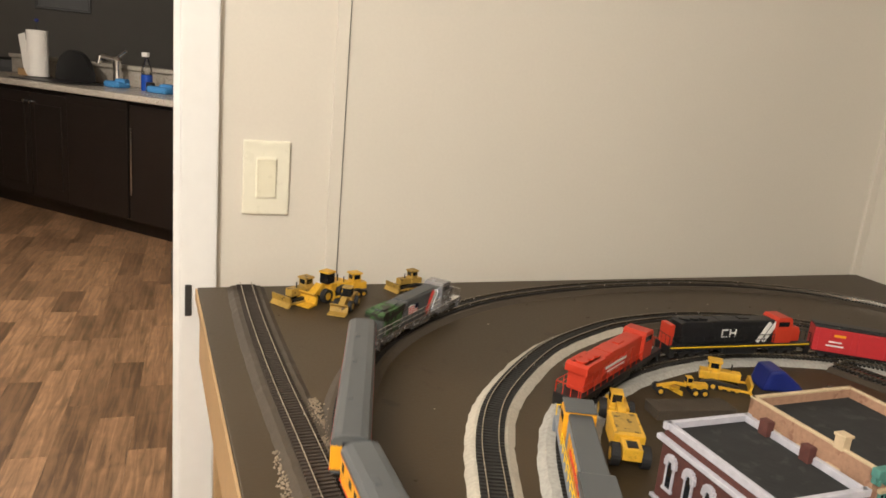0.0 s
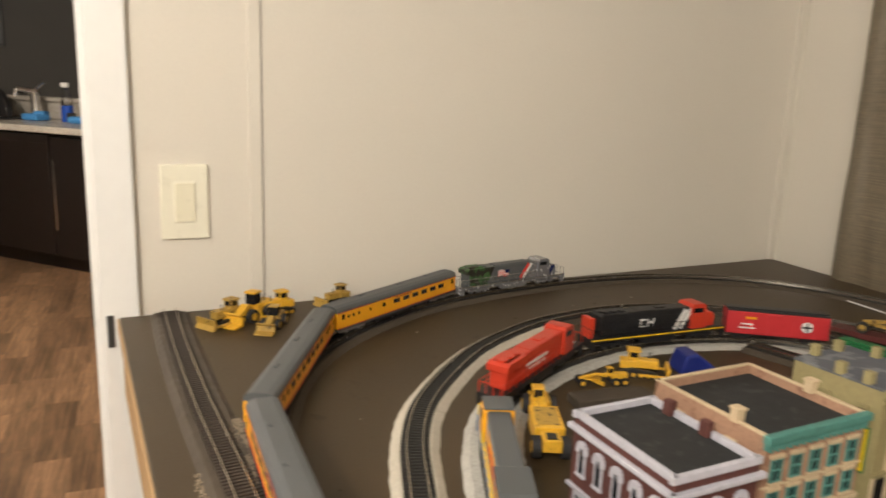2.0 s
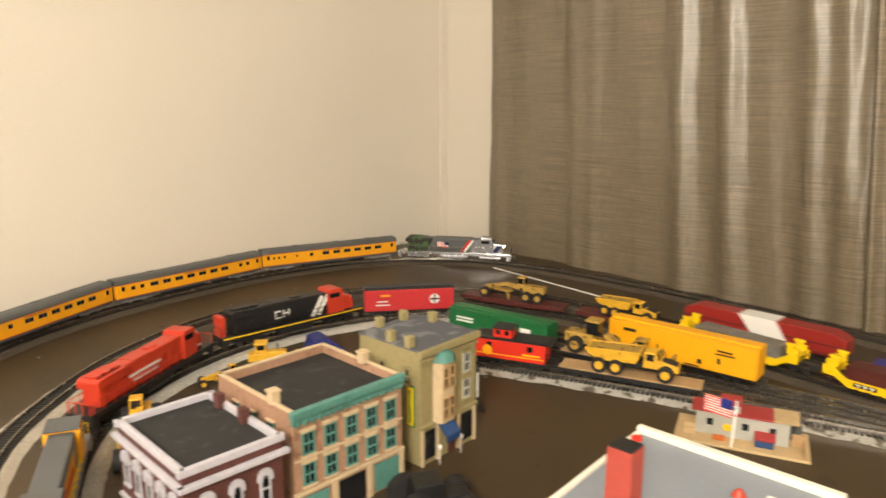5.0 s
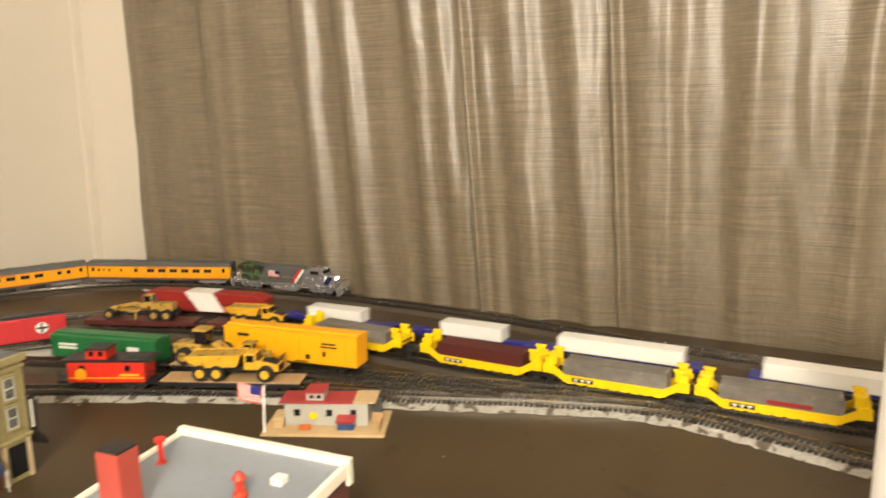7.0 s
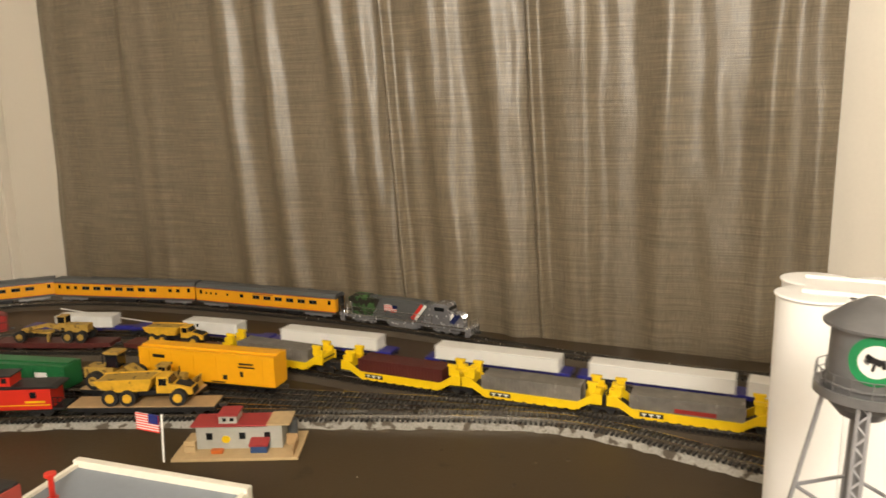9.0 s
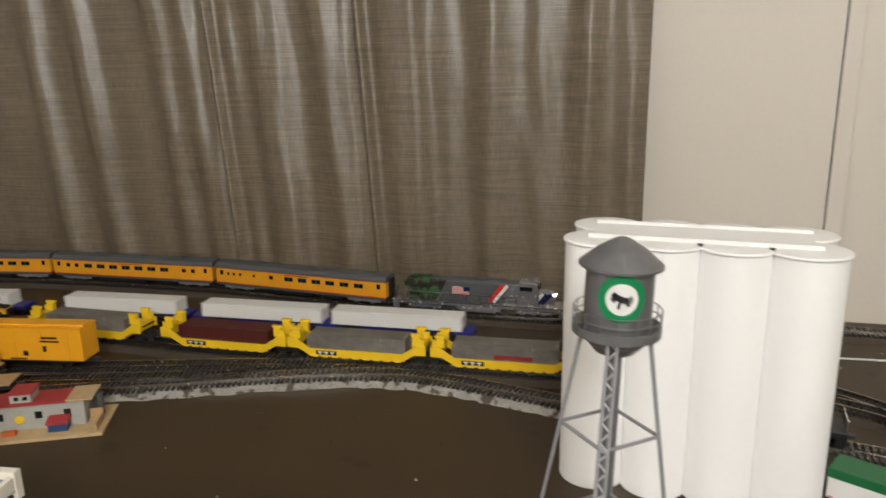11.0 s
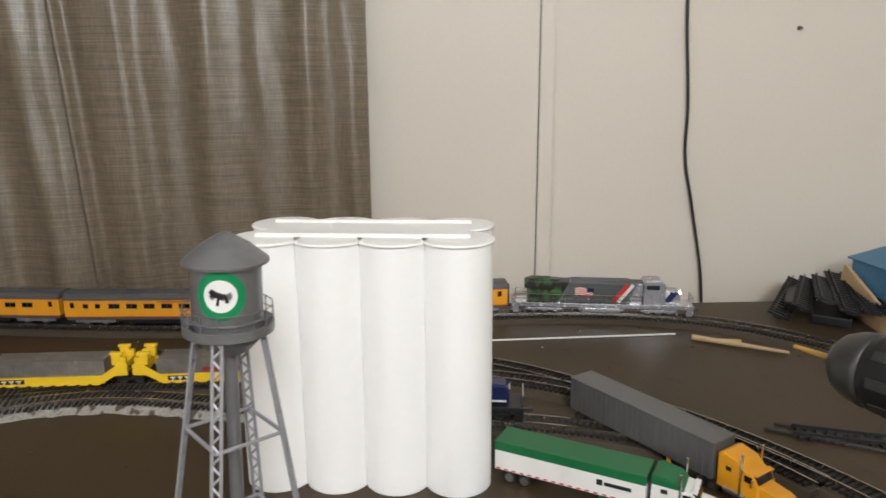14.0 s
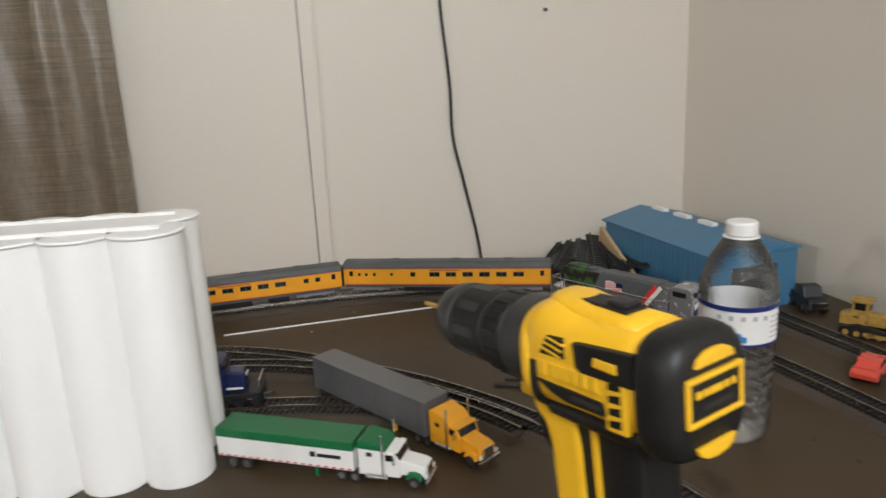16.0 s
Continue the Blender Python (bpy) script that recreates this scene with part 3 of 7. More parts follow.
# ---- tracks ----


class Line:
    """A smooth line through plan points, walked by its length."""

    def __init__(self, pts):
        p = [np.array(q, float) for q in pts]
        p = [2 * p[0] - p[1]] + p + [2 * p[-1] - p[-2]]
        out = []
        for a, b, c, d in zip(p, p[1:], p[2:], p[3:]):
            for u in np.linspace(0, 1, 40, endpoint=False):
                out.append(0.5 * (2 * b + (c - a) * u + (2 * a - 5 * b + 4 * c - d) * u * u + (3 * b - a - 3 * c + d) * u ** 3))
        out.append(p[-2])
        raw = np.array(out)
        pad = np.pad(raw, ((30, 30), (0, 0)), mode="reflect", reflect_type="odd")
        ker = np.hanning(41)
        ker /= ker.sum()
        self.xy = np.stack([np.convolve(pad[:, k], ker, "same")[30:-30] for k in (0, 1)], 1)
        self.s = np.r_[0, np.cumsum(np.hypot(*np.diff(self.xy, axis=0).T))]
        self.length = float(self.s[-1])

    def at(self, s):
        s = min(max(s, 0.0), self.length)
        return np.array([np.interp(s, self.s, self.xy[:, 0]), np.interp(s, self.s, self.xy[:, 1])])

    def near(self, x, y):
        return float(self.s[np.argmin(np.hypot(self.xy[:, 0] - x, self.xy[:, 1] - y))])

    def stand(self, s, length, z=RAIL, back=False):
        """The pose of a rail vehicle whose middle is at s."""
        a, b = self.at(s - 0.34 * length), self.at(s + 0.34 * length)
        c, d = (a + b) / 2, b - a
        ang = math.degrees(math.atan2(d[1], d[0])) + (180 if back else 0)
        return pose(c[0], c[1], z, 0, 0, ang)


def sweep(line, s0, s1, profile, step=0.012):
    n = max(2, int((s1 - s0) / step))
    verts, faces, k = [], [], len(profile)
    for i in range(n + 1):
        s = s0 + (s1 - s0) * i / n
        c, d = line.at(s), line.at(min(s + 0.004, line.length)) - line.at(max(s - 0.004, 0))
        d = d / (np.hypot(*d) + 1e-9)
        nx, ny = -d[1], d[0]
        for off, z in profile:
            verts.append((c[0] + nx * off, c[1] + ny * off, z))
    for i in range(n):
        for j in range(k):
            faces.append((i * k + j, i * k + (j + 1) % k, (i + 1) * k + (j + 1) % k, (i + 1) * k + j))
    faces += [tuple(range(k)), tuple(n * k + j for j in reversed(range(k)))]
    return verts, faces


TIE_VERTS = [(-0.0015, -0.015, 0), (0.0015, -0.015, 0), (0.0015, 0.015, 0), (-0.0015, 0.015, 0)]
TIE_ME = bpy.data.meshes.new("tie")
TIE_ME.from_pydata([(x, y, 0) for x, y, _ in TIE_VERTS] + [(x * 0.9, y, 0.0032) for x, y, _ in TIE_VERTS], [], [(3, 2, 1, 0), (4, 5, 6, 7), (0, 1, 5, 4), (1, 2, 6, 5), (2, 3, 7, 6), (3, 0, 4, 7)])
TIE_ME.materials.append(M_TIE)


def track(line, label, bed, s0=0.0, s1=None, singles=None, bed_w=0.023, high=0.005, ragged=0.0, tie_m=M_TIE):
    s1 = line.length if s1 is None else s1
    tr = thing("railway_track", label, "model track", kind="structure")
    if bed is not None:
        v, f = sweep(line, s0, s1, [(-bed_w - 0.006, T - 0.0005), (bed_w + 0.006, T - 0.0005), (bed_w - 0.003, T + high + 0.0004), (-bed_w + 0.003, T + high + 0.0004)])
        if ragged:
            rnd = random.Random(5)
            v = [(x + rnd.uniform(-ragged, ragged), y + rnd.uniform(-ragged, ragged), z if k % 4 < 2 else z + rnd.uniform(-0.0006, 0.0006)) for k, (x, y, z) in enumerate(v)]
        raw_part("roadbed", v, f, bed, tr)
    verts, faces = [], []
    s = s0 + 0.004
    while s < s1 - 0.003:
        c, d = line.at(s), line.at(s + 0.003) - line.at(s - 0.003)
        ang = math.atan2(d[1], d[0])
        if singles and singles[0] < s < singles[1]:
            ob = new("tie", TIE_ME)
            ob.parent = tr
            ob.matrix_basis = Matrix.Translation((c[0], c[1], T + high)) @ Matrix.Rotation(ang, 4, "Z")
        else:
            ca, sa, b = math.cos(ang), math.sin(ang), len(verts)
            for z in (T + high, T + high + 0.0032):
                for x, y, _ in TIE_VERTS:
                    verts.append((c[0] + ca * x - sa * y, c[1] + sa * x + ca * y, z))
            faces += [tuple(b + q for q in r) for r in ((4, 5, 6, 7), (0, 1, 5, 4), (1, 2, 6, 5), (2, 3, 7, 6), (3, 0, 4, 7))]
        s += 0.0062
    if verts:
        tagged(raw_part("ties", verts, faces, tie_m, tr), kind="stuff")
    for o in (-0.0087, 0.0087):
        z0 = T + high + 0.0028
        v, f = sweep(line, s0, s1, [(o - 0.0007, z0), (o + 0.0007, z0), (o + 0.0006, RAIL), (o - 0.0006, RAIL)])
        raw_part("rail", v, f, M_RAIL, tr)
    return tr


OUTER = Line([(-0.95, -2.45), (-1.15, -2.36), (-1.26, -2.15), (-1.29, -1.8), (-1.33, -1.3), (-1.355, -0.95), (-1.364, -0.74), (-1.352, -0.58), (-1.300, -0.425),
              (-1.215, -0.305), (-1.09, -0.205), (-0.96, -0.145), (-0.80, -0.105), (-0.64, -0.088), (-0.50, -0.094), (-0.38, -0.125), (-0.27, -0.187),
              (-0.185, -0.285), (-0.130, -0.42), (-0.102, -0.58), (-0.090, -0.80), (-0.095, -1.02), (-0.115, -1.20), (-0.138, -1.36), (-0.150, -1.55),
              (-0.132, -1.80), (-0.128, -1.95), (-0.138, -2.06), (-0.163, -2.15), (-0.210, -2.235), (-0.280, -2.305), (-0.365, -2.36), (-0.47, -2.402), (-0.60, -2.425), (-0.76, -2.44), (-0.93, -2.45)])
SECOND = Line([(-1.29, -0.95), (-1.262, -0.80), (-1.236, -0.71), (-1.205, -0.62), (-1.150, -0.525), (-1.032, -0.402), (-0.925, -0.335), (-0.84, -0.300), (-0.70, -0.280),
               (-0.56, -0.305), (-0.44, -0.375), (-0.355, -0.47), (-0.305, -0.58), (-0.280, -0.70), (-0.262, -0.90), (-0.258, -1.15), (-0.258, -1.45), (-0.262, -1.65),
               (-0.285, -1.80), (-0.335, -1.90), (-0.40, -1.975), (-0.47, -2.045), (-0.56, -2.11), (-0.66, -2.16), (-0.80, -2.20), (-0.95, -2.20), (-1.08, -2.13), (-1.17, -1.98), (-1.215, -1.75), (-1.235, -1.5), (-1.25, -1.25), (-1.262, -1.10)])
CN_LINE = Line([(-1.217, -0.869), (-1.182, -0.784), (-1.132, -0.661), (-1.071, -0.572), (-0.985, -0.505), (-0.88, -0.462), (-0.76, -0.445), (-0.64, -0.462), (-0.545, -0.505),
                (-0.485, -0.575), (-0.462, -0.68), (-0.452, -0.80), (-0.442, -0.92), (-0.425, -1.04), (-0.398, -1.16), (-0.372, -1.28), (-0.350, -1.42)])
WELLS = Line([(-0.430, -0.50), (-0.385, -0.62), (-0.345, -0.76), (-0.328, -0.90), (-0.334, -1.05), (-0.341, -1.20), (-0.342, -1.40), (-0.342, -1.62), (-0.335, -1.76), (-0.352, -1.86), (-0.392, -1.945), (-0.455, -2.015), (-0.545, -2.085), (-0.60, -2.115)])
HOPPER = Line([(-0.60, -0.50), (-0.575, -0.58), (-0.545, -0.68), (-0.525, -0.79), (-0.500, -0.90), (-0.470, -1.02), (-0.44, -1.14), (-0.415, -1.24)])
FRONT = Line([(-0.70, -0.575), (-0.650, -0.68), (-0.607, -0.77), (-0.565, -0.865), (-0.525, -0.965), (-0.487, -1.07), (-0.448, -1.18), (-0.412, -1.28), (-0.382, -1.39), (-0.382, -1.47), (-0.402, -1.56), (-0.425, -1.65), (-0.442, -1.73), (-0.452, -1.80), (-0.470, -1.89), (-0.490, -1.95), (-0.520, -2.02)])
SHED_LINE = Line([(-0.380, -2.516), (-0.46, -2.520), (-0.56, -2.530), (-0.70, -2.540), (-0.90, -2.545)])
SPUR = Line([(-1.425, -0.082), (-1.420, -0.25), (-1.409, -0.45), (-1.396, -0.61), (-1.386, -0.74), (-1.372, -0.88)])

# ---- rolling stock: x ahead, z up from the rail head ----


def truck_set(parent, length, wheel=0.0052, axles=2, colour=None, spread=0.014, seat=0.34, drop=0.011):
    for sgn in (1, -1):
        x0 = sgn * length * seat
        s = Shape()
        for y in (-0.0105, 0.0105):
            s.box(x0, y, drop * 0.62, spread * axles + 0.004, 0.0024, 0.0042, 0.0008)
            for k in range(axles):
                s.box(x0 + (k - (axles - 1) / 2) * spread, y * 1.07, drop * 0.55, 0.006, 0.0022, 0.005, 0.0006)
        s.box(x0, 0, drop * 0.8, 0.008, 0.022, 0.0035)
        tk = part("truck", s, colour or M_BLACK, parent)
        for k in range(axles):
            x = x0 + (k - (axles - 1) / 2) * spread
            w_ = Shape()
            for y in (-0.0085, 0.0085):
                w_.rod((x, y - 0.0012, wheel), (x, y + 0.0012, wheel), wheel, n=14)
            w_.rod((x, -0.0085, wheel), (x, 0.0085, wheel), 0.0011, n=6)
            part("wheelset", w_, M_STEEL, tk)


def coupler(parent, length, z=0.0085):
    for sgn in (1, -1):
        part("coupler", Shape().box(sgn * (length / 2 + 0.003), 0, z, 0.009, 0.004, 0.0035, 0.0006).box(sgn * (length / 2 + 0.007), sgn * 0.0015, z, 0.004, 0.005, 0.0045, 0.0008), M_STEEL, parent)


def bars(parent, spots, material, y, thick=0.0007, name="lettering_bar"):
    """Small plain plates on both sides: (x, z, width, height)."""
    s = Shape()
    for x, z, sx, sz in spots:
        for q in (-y, y):
            s.box(x, q, z, sx, thick, sz)
    return part(name, s, material, parent)


def railing(parent, x0, x1, y, z0, z1, n, material, r=0.0005):
    s = Shape()
    for q in (-y, y):
        s.rod((x0, q, z1), (x1, q, z1), r, n=5)
        s.rod((x0, q, (z0 + z1) / 2), (x1, q, (z0 + z1) / 2), r * 0.8, n=5)
        for k in range(n):
            x = x0 + (x1 - x0) * k / (n - 1)
            s.rod((x, q, z0), (x, q, z1), r, n=5)
    return part("handrail", s, material, parent)


def diesel(label, length, hood_m, cab_m, frame_m, rail_m, top_m=None, nose_m=None, group="", rear_m=None, side_m=None):
    L = length
    e = thing("diesel_locomotive", label, "locomotive", group=group)
    part("frame", Shape().box(0, 0, 0.0145, L, 0.033, 0.006, 0.0008).box(0, 0, 0.0095, L * 0.26, 0.026, 0.008, 0.002).box(L / 2 - 0.002, 0, 0.010, 0.004, 0.032, 0.010, 0.001).box(-L / 2 + 0.002, 0, 0.010, 0.004, 0.032, 0.010, 0.001), frame_m, e)
    part("fuel_tank", Shape().box(0, 0, 0.0075, L * 0.22, 0.029, 0.010, 0.003), frame_m, e)
    hood = Shape().box(-L * 0.095, 0, 0.0330, L * 0.64, 0.0235, 0.031, 0.0022)
    part("hood", hood, hood_m, e)
    part("radiator", Shape().prism([(-L * 0.43, 0.046), (-L * 0.43, 0.038), (-L * 0.24, 0.038), (-L * 0.22, 0.046), (-L * 0.24, 0.0485), (-L * 0.41, 0.0485)], 0.029, bev=0.0008), rear_m or hood_m, e)
    for k in range(3):
        part("radiator_fan", Shape().rod((-L * (0.38 - 0.06 * k), 0, 0.0484), (-L * (0.38 - 0.06 * k), 0, 0.0505), 0.0075, n=16), top_m or M_BLACK, e)
    part("exhaust_stack", Shape().box(L * 0.02, 0, 0.0475, 0.016, 0.010, 0.005, 0.001), top_m or M_BLACK, e)
    part("dynamic_brake_box", Shape().box(-L * 0.10, 0, 0.0465, L * 0.13, 0.023, 0.005, 0.0012), top_m or hood_m, e)
    for k in range(10):
        for y in (-0.0120, 0.0120):
            part("hood_door", Shape().box(-L * 0.38 + k * L * 0.056, y, 0.030, L * 0.040, 0.0006, 0.020, 0.0002), side_m or hood_m, e)
    cab = part("cab", Shape().prism([(L * 0.225, 0.0175), (L * 0.345, 0.0175), (L * 0.345, 0.038), (L * 0.335, 0.0495), (L * 0.32, 0.0525), (L * 0.24, 0.0525), (L * 0.225, 0.049)], 0.032, bev=0.001), cab_m, e)
    part("side_window", Shape().box(L * 0.275, 0, 0.0435, 0.018, 0.0328, 0.0065, 0.0004), M_GLASS, cab)
    part("windshield", Shape().box(L * 0.338, 0, 0.0445, 0.0035, 0.024, 0.0055, 0.0004, ry=-14), M_GLASS, cab)
    part("nose", Shape().prism([(L * 0.34, 0.0175), (L * 0.43, 0.0175), (L * 0.43, 0.030), (L * 0.415, 0.0375), (L * 0.34, 0.0385)], 0.020, bev=0.002), nose_m or cab_m, e)
    part("headlight", Shape().rod((L * 0.4305, -0.003, 0.033), (L * 0.4345, -0.003, 0.033), 0.0018, n=10).rod((L * 0.4305, 0.003, 0.033), (L * 0.4345, 0.003, 0.033), 0.0018, n=10), M_GLOW if group == "moving train" else M_WHITE, e)
    for x in (L * 0.475, -L * 0.475):
        for y in (-0.0155, 0.0155):
            part("step", Shape().box(x, y, 0.0085, 0.008, 0.003, 0.012), frame_m, e)
    railing(e, -L * 0.48, L * 0.22, 0.0158, 0.0175, 0.0300, 11, rail_m)
    s = Shape()
    for x in (L * 0.495, -L * 0.495):
        for y in (-0.0145, -0.005, 0.005, 0.0145):
            s.rod((x, y, 0.016), (x, y, 0.030), 0.0006, n=5)
        s.rod((x, -0.0145, 0.030), (x, 0.0145, 0.030), 0.0006, n=5)
    part("end_rail", s, rail_m, e)
    truck_set(e, L, axles=3, spread=0.0155, seat=0.315, colour=frame_m if group == "moving train" else M_BLACK)
    coupler(e, L)
    return e


def coach(label, L=0.306, seed=0):
    e = thing("passenger_coach", label, "passenger car", group="moving train")
    r = random.Random(seed)
    part("body", Shape().box(0, 0, 0.0272, L, 0.0345, 0.0246, 0.0015), M_UPY, e)
    roof = Shape()
    prof = [(0.0177, 0.0385), (0.0172, 0.0425), (0.0145, 0.0462), (0.008, 0.0482), (-0.008, 0.0482), (-0.0145, 0.0462), (-0.0172, 0.0425), (-0.0177, 0.0385)]
    roof.bm.free()
    roof.bm = bmesh.new()
    for x in (-L / 2 + 0.0, L / 2):
        for y, z in prof:
            roof.bm.verts.new((x, y, z))
    roof.bm.verts.ensure_lookup_table()
    vs = roof.bm.verts
    n = len(prof)
    for k in range(n):
        roof.bm.faces.new((vs[k], vs[(k + 1) % n], vs[n + (k + 1) % n], vs[n + k]))
    roof.bm.faces.new([vs[k] for k in range(n)])
    roof.bm.faces.new([vs[n + k] for k in reversed(range(n))])
    bmesh.ops.recalc_face_normals(roof.bm, faces=roof.bm.faces[:])
    ro = part("roof", roof, M_UPG, e, "dark grey arched roof")
    for x in (-0.25, 0.05, 0.3):
        part("roof_vent", Shape().box(x * L, 0.004, 0.0485, 0.012, 0.005, 0.002, 0.0006), M_UPG, ro)
    part("skirt", Shape().box(0, 0, 0.0128, L * 0.985, 0.0330, 0.0046, 0.0006), M_UPG, e, "dark grey underframe skirt")
    part("underfloor_gear", Shape().box(-0.02, 0, 0.0072, 0.085, 0.024, 0.008, 0.001).box(0.06, 0, 0.0075, 0.03, 0.026, 0.007, 0.001), M_BLACK, e)
    bars(e, [(0, 0.0390, L, 0.0006), (0, 0.0152, L, 0.0006)], M_RED, 0.0174, name="red_stripe")
    # small lavatory windows, one square one, then a row of wide framed ones
    kinds = [[(-0.42, 0), (-0.385, 0), (-0.345, 0), (-0.26, 0), (-0.155, 1), (-0.05, 2), (0.03, 2), (0.11, 2), (0.19, 2), (0.27, 2), (0.35, 2)],
             [(-0.40, 1), (-0.345, 1), (-0.27, 2), (-0.19, 2), (-0.11, 2), (-0.03, 2), (0.05, 2), (0.13, 2), (0.21, 2), (0.33, 1), (0.385, 1)]]
    for u, size in kinds[seed % 2]:
        ww, hh = ((0.0042, 0.0042), (0.0072, 0.0062), (0.0150, 0.0062))[size]
        for y in (-0.0172, 0.0172):
            w_ = part("window", Shape().box(u * L, y, 0.0305, ww, 0.0009, hh, 0.0003), M_GLASS, e)
            if size == 2:
                q = Shape().box(u * L, y * 1.02, 0.0305, 0.0008, 0.0008, hh)
                for dz in (-0.5, 0.5):
                    q.box(u * L, y * 1.02, 0.0305 + dz * hh, ww + 0.0008, 0.0008, 0.0006)
                part("window_frame", q, M_UPG, w_)
    for x in (-0.46, 0.46):
        for y in (-0.0172, 0.0172):
            part("vestibule_door", Shape().box(x * L, y, 0.0265, 0.009, 0.0010, 0.022, 0.0003), M_UPY, e)
            part("door_window", Shape().box(x * L, y * 1.035, 0.0320, 0.0055, 0.0006, 0.0075), M_GLASS, e)
        part("end_diaphragm", Shape().box(math.copysign(L / 2 + 0.002, x), 0, 0.0275, 0.005, 0.014, 0.030, 0.0008), M_BLACK, e)
    bars(e, [(0.0, 0.0366, 0.045, 0.0010)], M_DRED, 0.01745)
    truck_set(e, L, colour=M_TRUCK, spread=0.026, seat=0.37)
    return e


# the moving passenger train
hero = diesel("silver and grey locomotive with camouflage rear, flag and tricolour stripes, moving", 0.258, M_UPG, M_SILVER, M_SILVER, M_CHROME, M_UPG, M_SILVER, "moving train", M_CAMO)
part("camouflage_panel", Shape().prism([(-0.1035, 0.0178), (-0.062, 0.0178), (-0.046, 0.0482), (-0.1035, 0.0482)], 0.0252, bev=0.0008), M_CAMO, hero, "green, brown and black camouflage panel")
part("camouflage_top", Shape().box(-0.088, 0, 0.0492, 0.030, 0.0200, 0.0040, 0.001), M_CAMO, hero)
part("slanted_stripe", Shape().box(-0.053, 0, 0.0330, 0.0016, 0.0258, 0.0350, ry=28), M_SILVER, hero)
part("grey_roof", Shape().box(-0.002, 0, 0.0488, 0.085, 0.0200, 0.0030, 0.001), M_UPG, hero)
# the flag ripples in short staggered bars
for y in (-0.0123, 0.0123):
    q, c = Shape(), Shape()
    for k in range(6):
        dz = 0.0010 * math.sin(k * 1.3)
        for j in range(4):
            q.box(-0.036 + 0.0042 * k, y, 0.0285 + 0.0030 * j + dz, 0.0042, 0.0012, 0.0014, rz=0)
            if k < 4 or j < 2:
                c.box(-0.036 + 0.0042 * k, y, 0.0300 + 0.0030 * j + dz, 0.0042, 0.0010, 0.0014)
    flag = part("flag_panel", c, M_WHITE, hero, "rippling flag panel")
    part("flag_stripe", q, M_RED, flag)
    part("flag_canton", Shape().box(-0.0165, y * 1.04, 0.0368, 0.0095, 0.0012, 0.0060), M_NAVY, flag)
for x, wd, m_ in ((0.0270, 0.0060, M_RED), (0.0335, 0.0050, M_WHITE)):
    part("slanted_stripe", Shape().box(x, 0, 0.0330, wd, 0.0262, 0.0330, ry=38), m_, hero)
part("silver_side", Shape().prism([(0.034, 0.0178), (0.058, 0.0178), (0.058, 0.0475), (0.050, 0.0475)], 0.0256, bev=0.0006), M_SILVER, hero)
for x, m_ in ((0.0880, M_WHITE), (0.0930, M_NAVY), (0.0990, M_NAVY)):
    part("nose_stripe", Shape().box(x, 0, 0.0280, 0.0050, 0.0214, 0.0200, ry=38), m_, hero)
part("side_sill", Shape().box(0, 0, 0.0168, 0.246, 0.0340, 0.0018, 0.0004), M_CHROME, hero, "bright silver sill")
coaches = [coach("yellow passenger coach with dark grey roof and red stripes, moving", seed=k) for k in range(4)]

# the second train, which moves the other way
lead = thing("coil_car", "dark red flat-sided freight car with a white panel, moving", "freight car", group="spine car train")
part("body", Shape().prism([(-0.118, 0.008), (0.118, 0.008), (0.118, 0.034), (0.100, 0.042), (-0.100, 0.042), (-0.118, 0.034)], 0.032, bev=0.0012), M_DRED, lead)
part("rib_line", Shape().box(0, 0, 0.024, 0.236, 0.0335, 0.0014).box(0, 0, 0.0115, 0.238, 0.034, 0.0012), M_MAROON, lead)
part("white_panel", Shape().prism([(-0.006, 0.0095), (0.044, 0.0095), (0.022, 0.0426), (-0.032, 0.0426)], 0.0342, bev=0.0004), M_WHITE, lead, "white painted side panel")
truck_set(lead, 0.236)
coupler(lead, 0.236)


def spine_car(load, L_load, label, L=0.205):
    e = thing("spine_car", label, "intermodal car", group="spine car train")
    part("spine", Shape().box(0, 0, 0.0105, L, 0.011, 0.007, 0.0008), M_BLUE, e)
    for x in (-0.42, -0.14, 0.14, 0.42):
        part("cross_arm", Shape().box(x * L, 0, 0.0110, 0.007, 0.032, 0.005, 0.0008), M_BLUE, e)
    for x in (0.47, -0.47):
        part("end_platform", Shape().box(L * x, 0, 0.012, 0.018, 0.030, 0.005, 0.001), M_BLUE, e)
    truck_set(e, L, seat=0.44)
    if load:
        t_ = part("trailer", Shape().box(0, 0, 0.0240, L_load, 0.0300, 0.0185, 0.0022), load, e, "boxy highway trailer")
        part("trailer_edge", Shape().box(0, 0, 0.0320, L_load * 1.001, 0.0308, 0.0010).box(0, 0, 0.0150, L_load * 1.001, 0.0308, 0.0016), M_LGREY, t_)
        w_ = Shape()
        for dx in (0, 0.012):
            for y in (-0.011, 0.011):
                w_.rod((-L_load * 0.38 + dx, y - 0.003, 0.0125), (-L_load * 0.38 + dx, y + 0.003, 0.0125), 0.0052, n=12)
        part("trailer_wheel", w_, M_RUBBER, t_)
    return e


spines = [spine_car(M_LGREY, 0.100, "blue spine car carrying a short light grey trailer, moving"),
          spine_car(M_LGREY, 0.100, "blue spine car carrying a short light grey trailer, moving"),
          spine_car(M_WHITE, 0.168, "blue spine car carrying a white box, moving"),
          spine_car(M_WHITE, 0.180, "blue spine car carrying a long white trailer, moving"),
          spine_car(M_WHITE, 0.180, "blue spine car carrying a long white trailer, moving"),
          spine_car(M_WHITE, 0.180, "blue spine car carrying a long white trailer, moving")]

